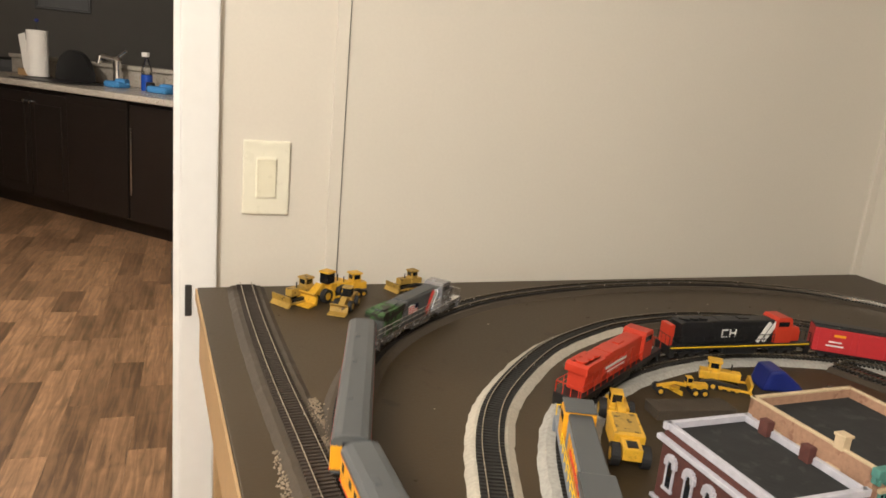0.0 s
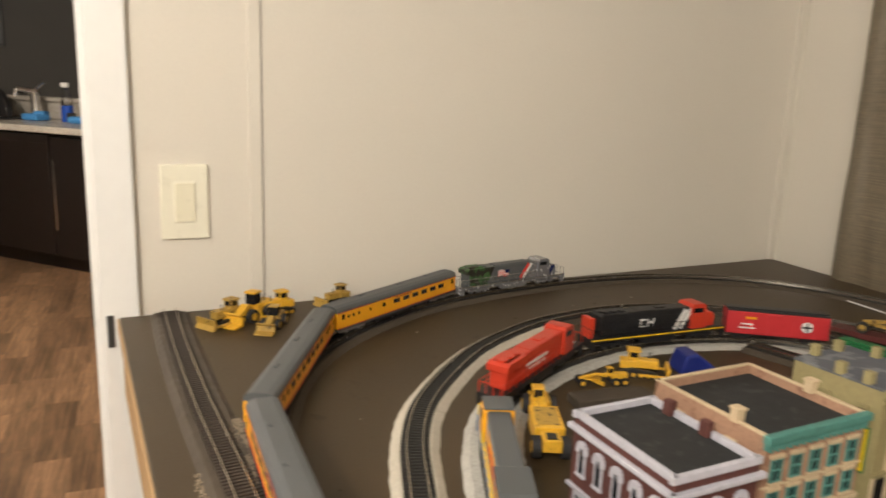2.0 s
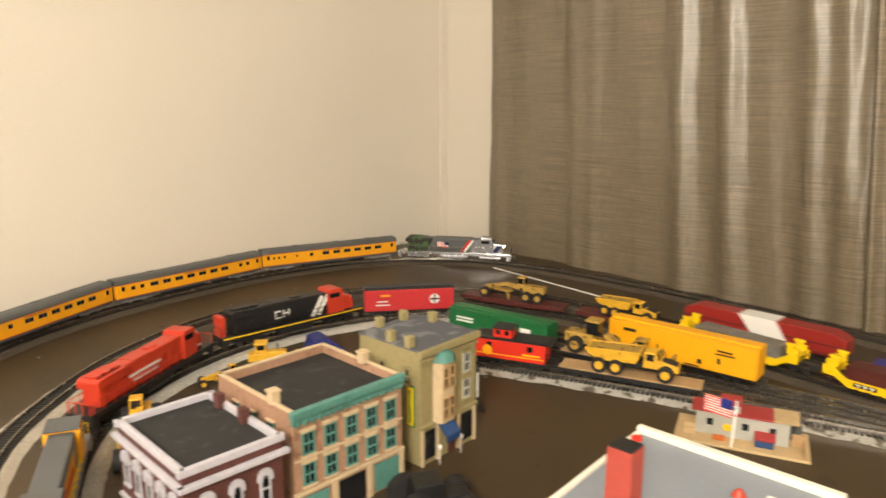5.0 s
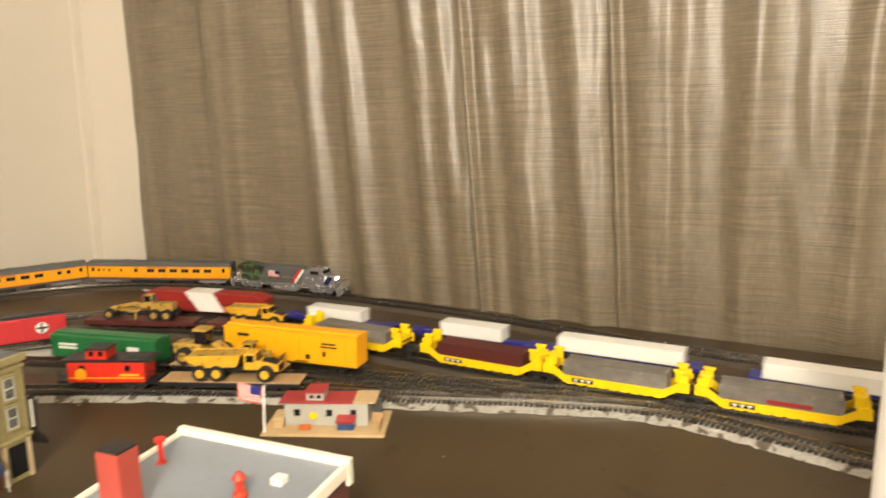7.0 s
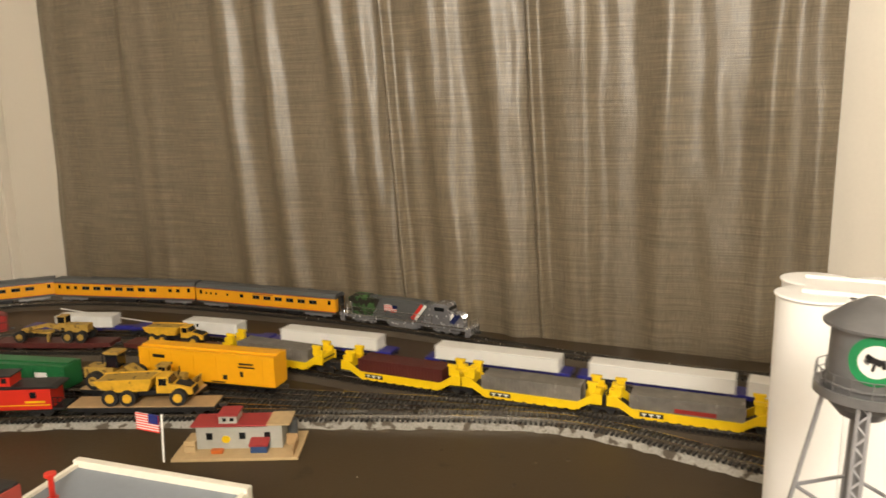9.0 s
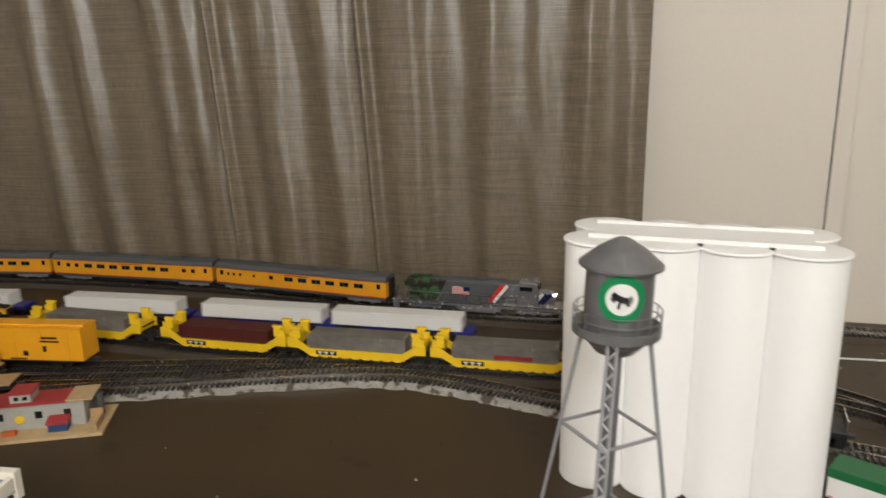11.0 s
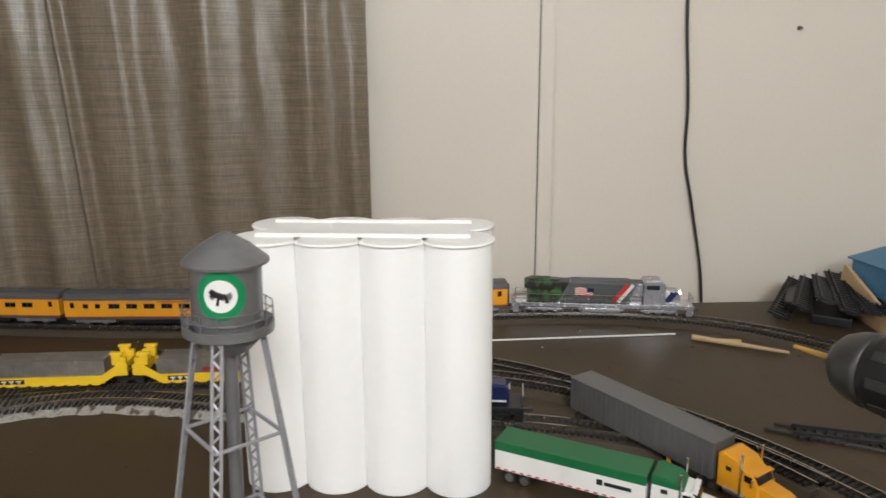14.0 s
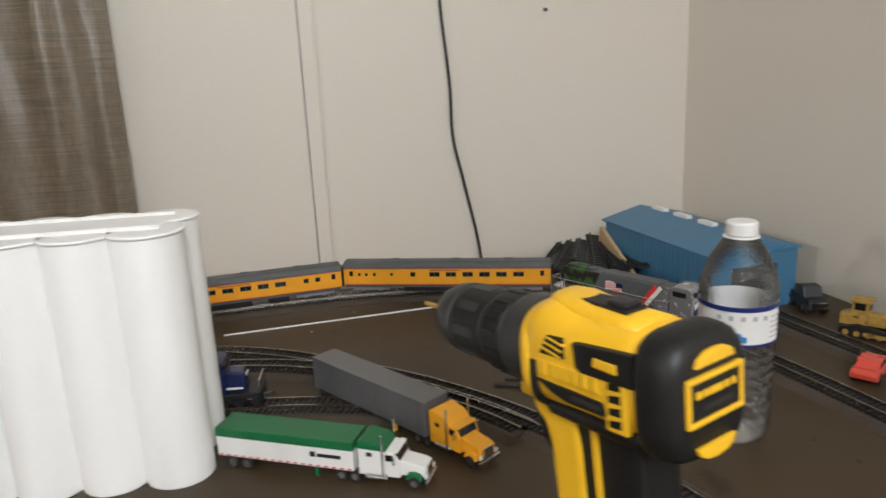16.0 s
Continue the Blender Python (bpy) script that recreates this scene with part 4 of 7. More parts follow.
# standing locomotives
cn = diesel("black diesel locomotive with red cab and white slashes, standing", 0.238, M_BLACK, M_ORED, M_BLACK, M_BLACK, M_BLACK, M_ORED)
cn.matrix_basis = CN_LINE.stand(CN_LINE.near(-0.752, -0.446), 0.238) @ Matrix.Diagonal((1.05, 1.0, 1.12, 1))
part("hood_red_end", Shape().box(-0.114, 0, 0.0305, 0.008, 0.0225, 0.027, 0.0008), M_ORED, cn, "red rear end")
for x in (0.036, 0.046):
    part("white_slash", Shape().box(x, 0, 0.032, 0.006, 0.0256, 0.032, ry=35), M_WHITE, cn)
bars(cn, [(0, 0.0155, 0.232, 0.0014)], M_TTX, 0.0168, name="yellow_sill_stripe")
bars(cn, [(-0.030, 0.0365, 0.010, 0.0018), (-0.034, 0.032, 0.0018, 0.008), (-0.030, 0.0275, 0.010, 0.0018), (-0.021, 0.032, 0.0018, 0.0105), (-0.012, 0.032, 0.0018, 0.0105), (-0.0165, 0.0325, 0.0075, 0.0018)], M_WHITE, 0.0126, name="white_emblem")
cp = diesel("red diesel locomotive with white lettering bars, standing", 0.228, M_ORED, M_ORED, M_BLACK, M_ORED, M_ORED, M_ORED)
cp.matrix_basis = CN_LINE.stand(CN_LINE.near(-1.006, -0.518), 0.228, back=False) @ Matrix.Diagonal((1.08, 1.0, 1.08, 1))
bars(cp, [(-0.02, 0.0335, 0.055, 0.0028), (-0.02, 0.0275, 0.045, 0.0028), (0.085, 0.024, 0.012, 0.0025)], M_WHITE, 0.0126)
up = diesel("yellow diesel locomotive with dark grey roof, standing", 0.235, M_ROOFG, M_UPY, M_ROOFG, M_TTX, M_ROOFG, M_UPY, side_m=M_UPY)
up.matrix_basis = CN_LINE.stand(CN_LINE.near(-1.175, -0.722) - 0.018, 0.235)
part("grey_roof", Shape().box(-0.022, 0, 0.0470, 0.158, 0.0235, 0.0065, 0.002).box(0.067, 0, 0.0535, 0.03, 0.031, 0.0025, 0.0008).prism([(-0.104, 0.0485), (-0.104, 0.044), (-0.05, 0.044), (-0.05, 0.0485), (-0.056, 0.0515), (-0.098, 0.0515)], 0.0305), M_UPG, up, "dark grey roof")
bars(up, [(-0.02, 0.0315, 0.07, 0.005)], M_RED, 0.0126)

# standing freight cars


def boxcar(label, L, body_m, roof_m, height=0.036, width=0.033, name="boxcar", ribs=10):
    e = thing(name, label, "freight car", group="standing freight cars")
    part("body", Shape().box(0, 0, 0.0105 + height / 2, L, width, height, 0.001), body_m, e)
    part("roof", Shape().prism([(-L / 2, 0), (L / 2, 0), (L / 2, 0.0015), (-L / 2, 0.0015)], width + 0.001).box(0, 0, 0.0025, L, width * 0.5, 0.0025, 0.001), roof_m, e).location.z = 0.0105 + height
    s = Shape()
    for k in range(ribs):
        x = -L / 2 + L * (k + 0.5) / ribs
        for y in (-width / 2, width / 2):
            s.box(x, y, 0.0105 + height / 2, 0.0011, 0.0012, height * 0.92)
    part("side_rib", s, body_m, e)
    part("sill", Shape().box(0, 0, 0.0095, L * 0.98, width * 0.8, 0.004, 0.0006), M_BLACK, e)
    s = Shape()
    for x in (L / 2 - 0.004, -L / 2 + 0.004):
        for y in (-width / 2 - 0.0008, width / 2 + 0.0008):
            for k in range(5):
                s.rod((x - 0.0025, y, 0.0125 + k * 0.006), (x + 0.0025, y, 0.0125 + k * 0.006), 0.0004, n=4)
    part("ladder", s, body_m, e)
    truck_set(e, L)
    coupler(e, L)
    return e


bx = boxcar("red boxcar with black roof and round white emblem", 0.150, M_BOXR, M_BLACK)
bx.matrix_basis = CN_LINE.stand(CN_LINE.near(-0.553, -0.500), 0.150)
for y in (-0.0172, 0.0172):
    part("sliding_door", Shape().box(0.0, y, 0.0275, 0.030, 0.0016, 0.032, 0.0004), M_BOXR, bx)
for y in (-0.0178, 0.0178):
    em = part("round_emblem", Shape().rod((0.042, y - 0.0003, 0.029), (0.042, y + 0.0003, 0.029), 0.0085, n=20), M_WHITE, bx, "round white emblem")
    part("emblem_cross", Shape().box(0.042, y * 1.034, 0.029, 0.015, 0.0004, 0.0028).box(0.042, y * 1.034, 0.029, 0.0028, 0.0004, 0.015), M_BLACK, em)
bars(bx, [(-0.04, 0.037, 0.016, 0.0035)], M_UPY, 0.0176)
bars(bx, [(-0.045, 0.027, 0.018, 0.002), (-0.045, 0.021, 0.024, 0.002), (0.0, 0.030, 0.0012, 0.025)], M_WHITE, 0.0176)
hp = boxcar("dark green covered freight car with white lettering bars", 0.170, M_GREEN, M_GREEN, 0.030, 0.033, "covered_hopper", 16)
hp.matrix_basis = HOPPER.stand(HOPPER.near(-0.5395, -0.705), 0.170)
bars(hp, [(-0.055, 0.030, 0.030, 0.0028), (-0.055, 0.025, 0.030, 0.0028), (0.05, 0.028, 0.018, 0.009)], M_WHITE, 0.0174)
rf = boxcar("orange yellow insulated refrigerator car with small black lettering bars", 0.205, M_REEF, M_REEF, 0.040, 0.034, "refrigerator_car", 6)
rf.matrix_basis = CN_LINE.stand(CN_LINE.near(-0.440, -0.945), 0.205)
bars(rf, [(0.062, 0.040, 0.020, 0.0022), (0.062, 0.0355, 0.024, 0.0018), (-0.07, 0.042, 0.018, 0.004), (0.03, 0.020, 0.006, 0.006), (0.055, 0.026, 0.004, 0.007), (0.02, 0.013, 0.02, 0.0015)], M_BLACK, 0.0178)

cb = thing("caboose", "red caboose with black roof and yellow round emblem", "caboose", group="standing freight cars")
part("body", Shape().box(0, 0, 0.0245, 0.098, 0.032, 0.026, 0.0008), M_RED, cb)
part("roof", Shape().prism([(-0.058, 0.0378), (0.058, 0.0378), (0.058, 0.0395), (0.050, 0.0410), (-0.050, 0.0410), (-0.058, 0.0395)], 0.034, bev=0.0004), M_BLACK, cb, "black roof")
cup = part("cupola", Shape().box(-0.012, 0, 0.0465, 0.026, 0.026, 0.013, 0.0008), M_RED, cb)
part("cupola_roof", Shape().box(-0.012, 0, 0.0535, 0.030, 0.029, 0.0018, 0.0004), M_BLACK, cup)
part("cupola_window", Shape().box(-0.018, 0, 0.0480, 0.006, 0.0268, 0.006).box(-0.006, 0, 0.0480, 0.006, 0.0268, 0.006), M_GLASS, cup)
for x in (0.028, -0.03):
    part("window", Shape().box(x, 0, 0.0300, 0.0075, 0.0328, 0.0075, 0.0003), M_GLASS, cb)
for x in (-0.056, 0.056):
    part("end_platform", Shape().box(x, 0, 0.0115, 0.014, 0.030, 0.003), M_BLACK, cb)
railing(cb, -0.062, -0.050, 0.0145, 0.013, 0.026, 3, M_BLACK)
railing(cb, 0.050, 0.062, 0.0145, 0.013, 0.026, 3, M_BLACK)
bars(cb, [(0, 0.0175, 0.096, 0.0010), (0.03, 0.0215, 0.024, 0.0022)], M_TTX, 0.0164)
for y in (-0.0165, 0.0165):
    part("round_emblem", Shape().rod((-0.032, y - 0.0003, 0.0225), (-0.032, y + 0.0003, 0.0225), 0.0072, n=18), M_UPY, cb, "round yellow emblem")
truck_set(cb, 0.098)
coupler(cb, 0.120)
cb.matrix_basis = FRONT.stand(FRONT.near(-0.602, -0.782), 0.110)


def flatcar(label, L, deck_m, side_m):
    e = thing("flatcar", label, "flatcar", group="standing freight cars")
    part("frame", Shape().prism([(-L / 2, 0.0125), (-L / 2, 0.008), (-L * 0.25, 0.0055), (L * 0.25, 0.0055), (L / 2, 0.008), (L / 2, 0.0125)], 0.0325, bev=0.0004), side_m, e)
    d = part("deck", Shape().box(0, 0, 0.0133, L * 0.995, 0.033, 0.0018, 0.0003), deck_m, e)
    s = Shape()
    for k in range(10):
        for y in (-0.0168, 0.0168):
            s.box(-L * 0.45 + k * L * 0.1, y, 0.0112, 0.003, 0.0014, 0.003)
    part("stake_pocket", s, side_m, e)
    truck_set(e, L)
    coupler(e, L)
    return e


f1 = flatcar("black flatcar with a wooden deck under a dump truck", 0.180, M_WOODF, M_BLACK)
f1.matrix_basis = FRONT.stand(FRONT.near(-0.540, -0.927), 0.180)
f2 = flatcar("black flatcar with a wooden deck under a wheel loader", 0.160, M_WOODF, M_BLACK)
f2.matrix_basis = HOPPER.stand(HOPPER.near(-0.500, -0.905) - 0.02, 0.160)
f3 = flatcar("maroon flatcar under a road grader", 0.190, M_MAROON, M_MAROON)
f3.matrix_basis = WELLS.stand(WELLS.near(-0.400, -0.600), 0.190)
f4 = flatcar("maroon flatcar under a small dump truck", 0.170, M_MAROON, M_MAROON)
f4.matrix_basis = WELLS.stand(WELLS.near(-0.338, -0.795), 0.170)


def well_car(load_m, label, L=0.178):
    e = thing("well_car", label, "well car", group="yellow well cars")
    side = [(-L / 2, 0.026), (-L / 2, 0.0135), (-L * 0.42, 0.0130), (-L * 0.33, 0.0040), (L * 0.33, 0.0040), (L * 0.42, 0.0130), (L / 2, 0.0135), (L / 2, 0.026), (L * 0.44, 0.026), (L * 0.335, 0.0135), (-L * 0.335, 0.0135), (-L * 0.44, 0.026)]
    for y in (-0.0172, 0.0172):
        part("side_sill", Shape().prism(side, 0.0018, y), M_TTX, e)
    s = Shape()
    for k in range(9):
        for y in (-0.0178, 0.0178):
            s.box(-L * 0.3 + k * L * 0.075, y, 0.0040, L * 0.05, 0.0022, 0.0022, 0.0004)
    part("sill_scallop", s, M_TTX, e)
    for sgn in (1, -1):
        bh = part("end_bulkhead", Shape().box(sgn * L * 0.455, 0, 0.0205, 0.012, 0.033, 0.012, 0.0012), M_TTX, e)
        for y in (-0.0125, 0.0125):
            part("corner_post", Shape().box(sgn * L * 0.432, y, 0.0310, 0.010, 0.007, 0.013, 0.001), M_TTX, bh)
            part("post_head", Shape().box(sgn * L * 0.432, y, 0.0377, 0.014, 0.005, 0.0030, 0.0006), M_TTX, bh)
            part("end_block", Shape().box(sgn * L * 0.472, y, 0.0280, 0.006, 0.006, 0.010, 0.0008), M_TTX, bh)
        part("brake_rod", Shape().rod((sgn * L * 0.50, -0.012, 0.021), (sgn * L * 0.50, 0.012, 0.021), 0.001, n=6), M_BLACK, e)
    part("well_floor", Shape().box(0, 0, 0.0045, L * 0.7, 0.033, 0.0015), M_TTX, e)
    c = part("container", Shape().box(0, 0, 0.0178, L * 0.70, 0.0300, 0.0250, 0.0008), load_m, e, "corrugated shipping container in the well")
    s = Shape()
    for k in range(26):
        x = -L * 0.335 + k * L * 0.67 / 25
        for y in (-0.0151, 0.0151):
            s.box(x, y, 0.0178, 0.0016, 0.0010, 0.022)
    for y in (-0.0148, 0.0148):
        s.box(0, y, 0.0297, L * 0.702, 0.0016, 0.0016)
    for sgn in (-1, 1):
        for y in (-0.0148, 0.0148):
            s.box(sgn * L * 0.349, y, 0.0178, 0.0022, 0.0022, 0.0255)
    part("corrugation", s, load_m, c)
    for y in (-0.0186, 0.0186):
        pl = part("reporting_plate", Shape().box(-L * 0.21, y, 0.0090, 0.027, 0.0006, 0.0052), M_BLACK, e)
        q = Shape()
        for dx in (-0.008, 0.0, 0.008):
            q.box(-L * 0.21 + dx, y * 1.03, 0.0100, 0.0055, 0.0004, 0.0014).box(-L * 0.21 + dx, y * 1.03, 0.0082, 0.0018, 0.0004, 0.0026)
        part("plate_mark", q, M_WHITE, pl)
    part("pivot_truck", Shape().box(L * 0.5, 0.0105, 0.0065, 0.030, 0.0024, 0.0042, 0.0008).box(L * 0.5, -0.0105, 0.0065, 0.030, 0.0024, 0.0042, 0.0008), M_BLACK, e)
    w_ = Shape()
    for dx in (-0.009, 0.009):
        for y in (-0.0085, 0.0085):
            w_.rod((L * 0.5 + dx, y - 0.0012, 0.0052), (L * 0.5 + dx, y + 0.0012, 0.0052), 0.0052, n=14)
    part("wheelset", w_, M_STEEL, e)
    return e


for y, m_, lab in ((-0.975, M_GREYC, "yellow well car holding a weathered grey container"), (-1.185, M_MAROON, "yellow well car holding a maroon container"),
                   (-1.365, M_GREYC, "yellow well car holding a weathered grey container"), (-1.545, M_GREYC, "yellow well car holding a weathered grey container with red marks")):
    wc = well_car(m_, lab)
    wc.matrix_basis = WELLS.stand(WELLS.near(-0.34, y), 0.178)
    if y < -1.5:
        bars(wc, [(0.01, 0.0175, 0.045, 0.0045)], M_DRED, 0.0160, 0.0012)

# ---- buildings ----


def arch_window(parent, x, z, face_y, out, glass=M_GLASS, frame_m=M_LAV, wide=0.010, tall=0.026):
    """A hooded sash window on a wall that faces along -y (out = -1)."""
    w_ = part("window", Shape().box(x, face_y + out * 0.0004, z, wide * 0.72, 0.0016, tall * 0.8, 0.0003), glass, parent)
    s = Shape()
    for k in range(7):
        a = math.pi * k / 6
        s.box(x + math.cos(a) * wide * 0.52, face_y + out * 0.0014, z + tall * 0.36 + math.sin(a) * wide * 0.52, wide * 0.44, 0.0036, wide * 0.44, 0.0006)
    s.box(x - wide * 0.44, face_y + out * 0.001, z, wide * 0.16, 0.002, tall * 0.75)
    s.box(x + wide * 0.44, face_y + out * 0.001, z, wide * 0.16, 0.002, tall * 0.75)
    s.box(x, face_y + out * 0.0013, z - tall * 0.42, wide * 1.25, 0.003, 0.0022, 0.0004)
    s.box(x, face_y + out * 0.001, z + tall * 0.05, wide * 0.75, 0.002, 0.001)
    part("window_hood", s, frame_m, w_)


def sash(parent, x, z, face_y, out, frame_m, wide=0.010, tall=0.017, lintel=None, axis="y"):
    def put(s, cx, depth, cz, sx, sd, sz, bev=0.0):
        if axis == "y":
            return s.box(cx, depth, cz, sx, sd, sz, bev)
        return s.box(depth, cx, cz, sd, sx, sz, bev)
    w_ = part("window", put(Shape(), x, face_y + out * 0.0003, z, wide * 0.85, 0.0012, tall * 0.92), M_GLASS, parent)
    s = Shape()
    for dx in (-0.46, 0.46):
        put(s, x + dx * wide, face_y + out * 0.0009, z, wide * 0.16, 0.0018, tall)
    for dz in (-0.48, 0.0, 0.48):
        put(s, x, face_y + out * 0.0010, z + dz * tall, wide, 0.0018, tall * 0.075)
    put(s, x, face_y + out * 0.0008, z, wide * 0.07, 0.0014, tall)
    part("sash_frame", s, frame_m, w_)
    if lintel:
        put_s = put(Shape(), x, face_y + out * 0.0013, z + tall * 0.60, wide * 1.3, 0.0030, tall * 0.16, 0.0004)
        part("lintel", put_s, lintel, w_)
        part("sill", put(Shape(), x, face_y + out * 0.0013, z - tall * 0.58, wide * 1.25, 0.0028, tall * 0.10, 0.0004), lintel, w_)


# dark brick corner store with pale hooded windows
b1 = thing("brick_store_building", "dark red brick model store with lavender trim and tar roof", "model building", pose(-1.080, -0.853, T, 0, 0, 2) @ Matrix.Diagonal((0.93, 0.96, 1.13, 1)))
X, Y, HH = 0.046, 0.064, 0.086
part("wall", Shape().box(0, 0, HH / 2, 2 * X, 2 * Y, HH, 0.0006), M_BRICK, b1)
part("roof", Shape().box(0, 0, HH + 0.0004, 2 * X - 0.010, 2 * Y - 0.010, 0.001), M_TAR, b1, "flat black tar roof")
par = Shape()
for x, y, sx, sy in ((0, -Y + 0.002, 2 * X + 0.006, 0.005), (0, Y - 0.002, 2 * X + 0.006, 0.005), (-X + 0.002, 0, 0.005, 2 * Y), (X - 0.002, 0, 0.005, 2 * Y)):
    par.box(x, y, HH + 0.003, sx, sy, 0.0055, 0.0006)
part("parapet", par, M_LAV, b1, "pale lavender parapet")
cor = Shape()
cor.box(0, -Y - 0.002, HH - 0.007, 2 * X + 0.010, 0.006, 0.004, 0.0008).box(-X - 0.002, 0, HH - 0.007, 0.006, 2 * Y + 0.008, 0.004, 0.0008)
cor.box(0, -Y - 0.001, 0.030, 2 * X + 0.006, 0.004, 0.003, 0.0006).box(-X - 0.001, 0, 0.030, 0.004, 2 * Y + 0.006, 0.003, 0.0006)
part("cornice", cor, M_LAV, b1)
for k in range(2):
    part("chimney", Shape().box(X - 0.006, 0.034 - k * 0.045, HH + 0.007, 0.008, 0.010, 0.012, 0.0006), M_BRICK, b1)
for k in range(3):
    arch_window(b1, -0.027 + 0.027 * k, 0.054, -Y, -1)
    sash(b1, -0.027 + 0.027 * k, 0.016, -Y, -1, M_LAV, 0.016, 0.022)
for k in range(5):
    y = 0.048 - 0.024 * k
    w_ = part("window", Shape().box(-X - 0.0004, y, 0.054, 0.0016, 0.0072, 0.021), M_GLASS, b1)
    s = Shape()
    for q in range(7):
        a = math.pi * q / 6
        s.box(-X - 0.0014, y + math.cos(a) * 0.0052, 0.0635 + math.sin(a) * 0.0052, 0.0036, 0.0045, 0.0045, 0.0005)
    s.box(-X - 0.001, y - 0.0044, 0.054, 0.002, 0.0016, 0.020).box(-X - 0.001, y + 0.0044, 0.054, 0.002, 0.0016, 0.020).box(-X - 0.0013, y, 0.043, 0.003, 0.0125, 0.0022)
    part("window_hood", s, M_LAV, w_)
    sash(b1, y, 0.016, -X, -1, M_LAV, 0.015, 0.022, axis="x")

# salmon brick block with teal windows and cornice
b2 = thing("brick_block_building", "salmon brick model block with teal windows, teal cornice and tar roof", "model building", pose(-0.960, -0.837, T, 0, 0, 2.7) @ Matrix.Diagonal((0.94, 0.98, 1.16, 1)))
X, Y, HH = 0.066, 0.064, 0.096
part("wall", Shape().box(0, 0, (HH - 0.008) / 2, 2 * X, 2 * Y, HH - 0.008, 0.0005), M_TAN, b2)
part("roof", Shape().box(0, 0, HH - 0.0076, 2 * X - 0.007, 2 * Y - 0.007, 0.001), M_TAR, b2, "sunken black tar roof")
s = Shape()
for x, y, sx, sy in ((0, Y - 0.002, 2 * X, 0.004), (-X + 0.002, 0, 0.004, 2 * Y), (X - 0.002, 0, 0.004, 2 * Y), (0, -Y + 0.002, 2 * X, 0.004)):
    s.box(x, y, HH - 0.004, sx, sy, 0.0085, 0.0004)
part("parapet", s, M_TAN, b2)
s = Shape()
for x, y, sx, sy in ((0, Y - 0.002, 2 * X + 0.001, 0.0046), (-X + 0.002, 0, 0.0046, 2 * Y + 0.001), (X - 0.002, 0, 0.0046, 2 * Y + 0.001)):
    s.box(x, y, HH + 0.0008, sx, sy, 0.0016, 0.0004)
part("parapet_cap", s, M_CREAM, b2, "cream parapet coping")
s = Shape().box(0, -Y - 0.0015, HH - 0.001, 2 * X + 0.004, 0.007, 0.006, 0.0008).box(0, -Y - 0.0005, HH - 0.0065, 2 * X + 0.002, 0.004, 0.005, 0.0005)
for k in range(16):
    s.box(-X + 0.004 + k * (2 * X - 0.008) / 15, -Y - 0.0015, HH - 0.0085, 0.003, 0.004, 0.004, 0.0004)
part("cornice", s, M_TEAL, b2, "teal bracketed cornice")
for r_, z in enumerate((0.070, 0.045)):
    for k in range(5):
        sash(b2, -0.050 + 0.025 * k, z, -Y, -1, M_TEAL, 0.013, 0.0175, M_CREAM)
part("belt_course", Shape().box(0, -Y - 0.001, 0.0305, 2 * X + 0.003, 0.004, 0.003, 0.0005).box(0, -Y - 0.0005, 0.0578, 2 * X, 0.0022, 0.0012), M_CREAM, b2)
for k in range(3):
    part("shop_front", Shape().box(-0.045 + 0.045 * k, -Y - 0.0004, 0.014, 0.032, 0.002, 0.024, 0.0004), M_TEAL if k != 1 else M_GLASS, b2)
for k in range(4):
    part("pilaster", Shape().box(-0.064 + 0.0427 * k, -Y - 0.001, 0.0145, 0.006, 0.003, 0.029, 0.0005), M_CREAM, b2)
part("chimney", Shape().box(-X + 0.004, -0.030, HH + 0.004, 0.009, 0.009, 0.010, 0.0008).box(-X + 0.004, -0.030, HH + 0.0095, 0.011, 0.011, 0.002, 0.0005), M_CREAM, b2)
part("chimney", Shape().box(X - 0.004, -0.010, HH + 0.004, 0.009, 0.009, 0.010, 0.0008).box(X - 0.004, -0.010, HH + 0.0095, 0.011, 0.011, 0.002, 0.0005), M_CREAM, b2)
for k in range(3):
    sash(b2, 0.03 - 0.03 * k, 0.089 - 0.012, -X, -1, M_TEAL, 0.010, 0.009, M_CREAM, axis="x")

# olive stucco house with a bay
b3 = thing("bay_window_building", "olive tan stucco model building with bay windows and blue awning", "model building", pose(-0.826, -0.842, T, 0, 0, 5.5) @ Matrix.Diagonal((0.88, 0.90, 1.19, 1)))
X, Y, HH = 0.050, 0.050, 0.104
part("wall", Shape().box(0, 0, HH / 2, 2 * X, 2 * Y, HH, 0.0006), M_OLIVE, b3)
part("roof", Shape().box(0, 0.001, HH + 0.001, 2 * X + 0.001, 2 * Y + 0.001, 0.0022, 0.0006), M_SLATE, b3, "weathered slate blue roof")
part("cornice", Shape().box(0, -Y - 0.002, HH - 0.001, 2 * X + 0.006, 0.006, 0.006, 0.001), M_OLIVE, b3)
part("frieze", Shape().box(0, -Y - 0.001, HH - 0.008, 2 * X + 0.002, 0.003, 0.003, 0.0006), M_OLIVE, b3)
part("belt_course", Shape().box(0, -Y - 0.001, 0.036, 2 * X + 0.004, 0.004, 0.003, 0.0006), M_OLIVE, b3)
for x, y in ((-0.046, 0.0), (-0.046, -0.03), (0.02, 0.044), (0.040, 0.012), (-0.02, 0.046)):
    part("chimney", Shape().box(x, y, HH + 0.006, 0.009, 0.009, 0.011, 0.0008), M_OLIVE, b3)
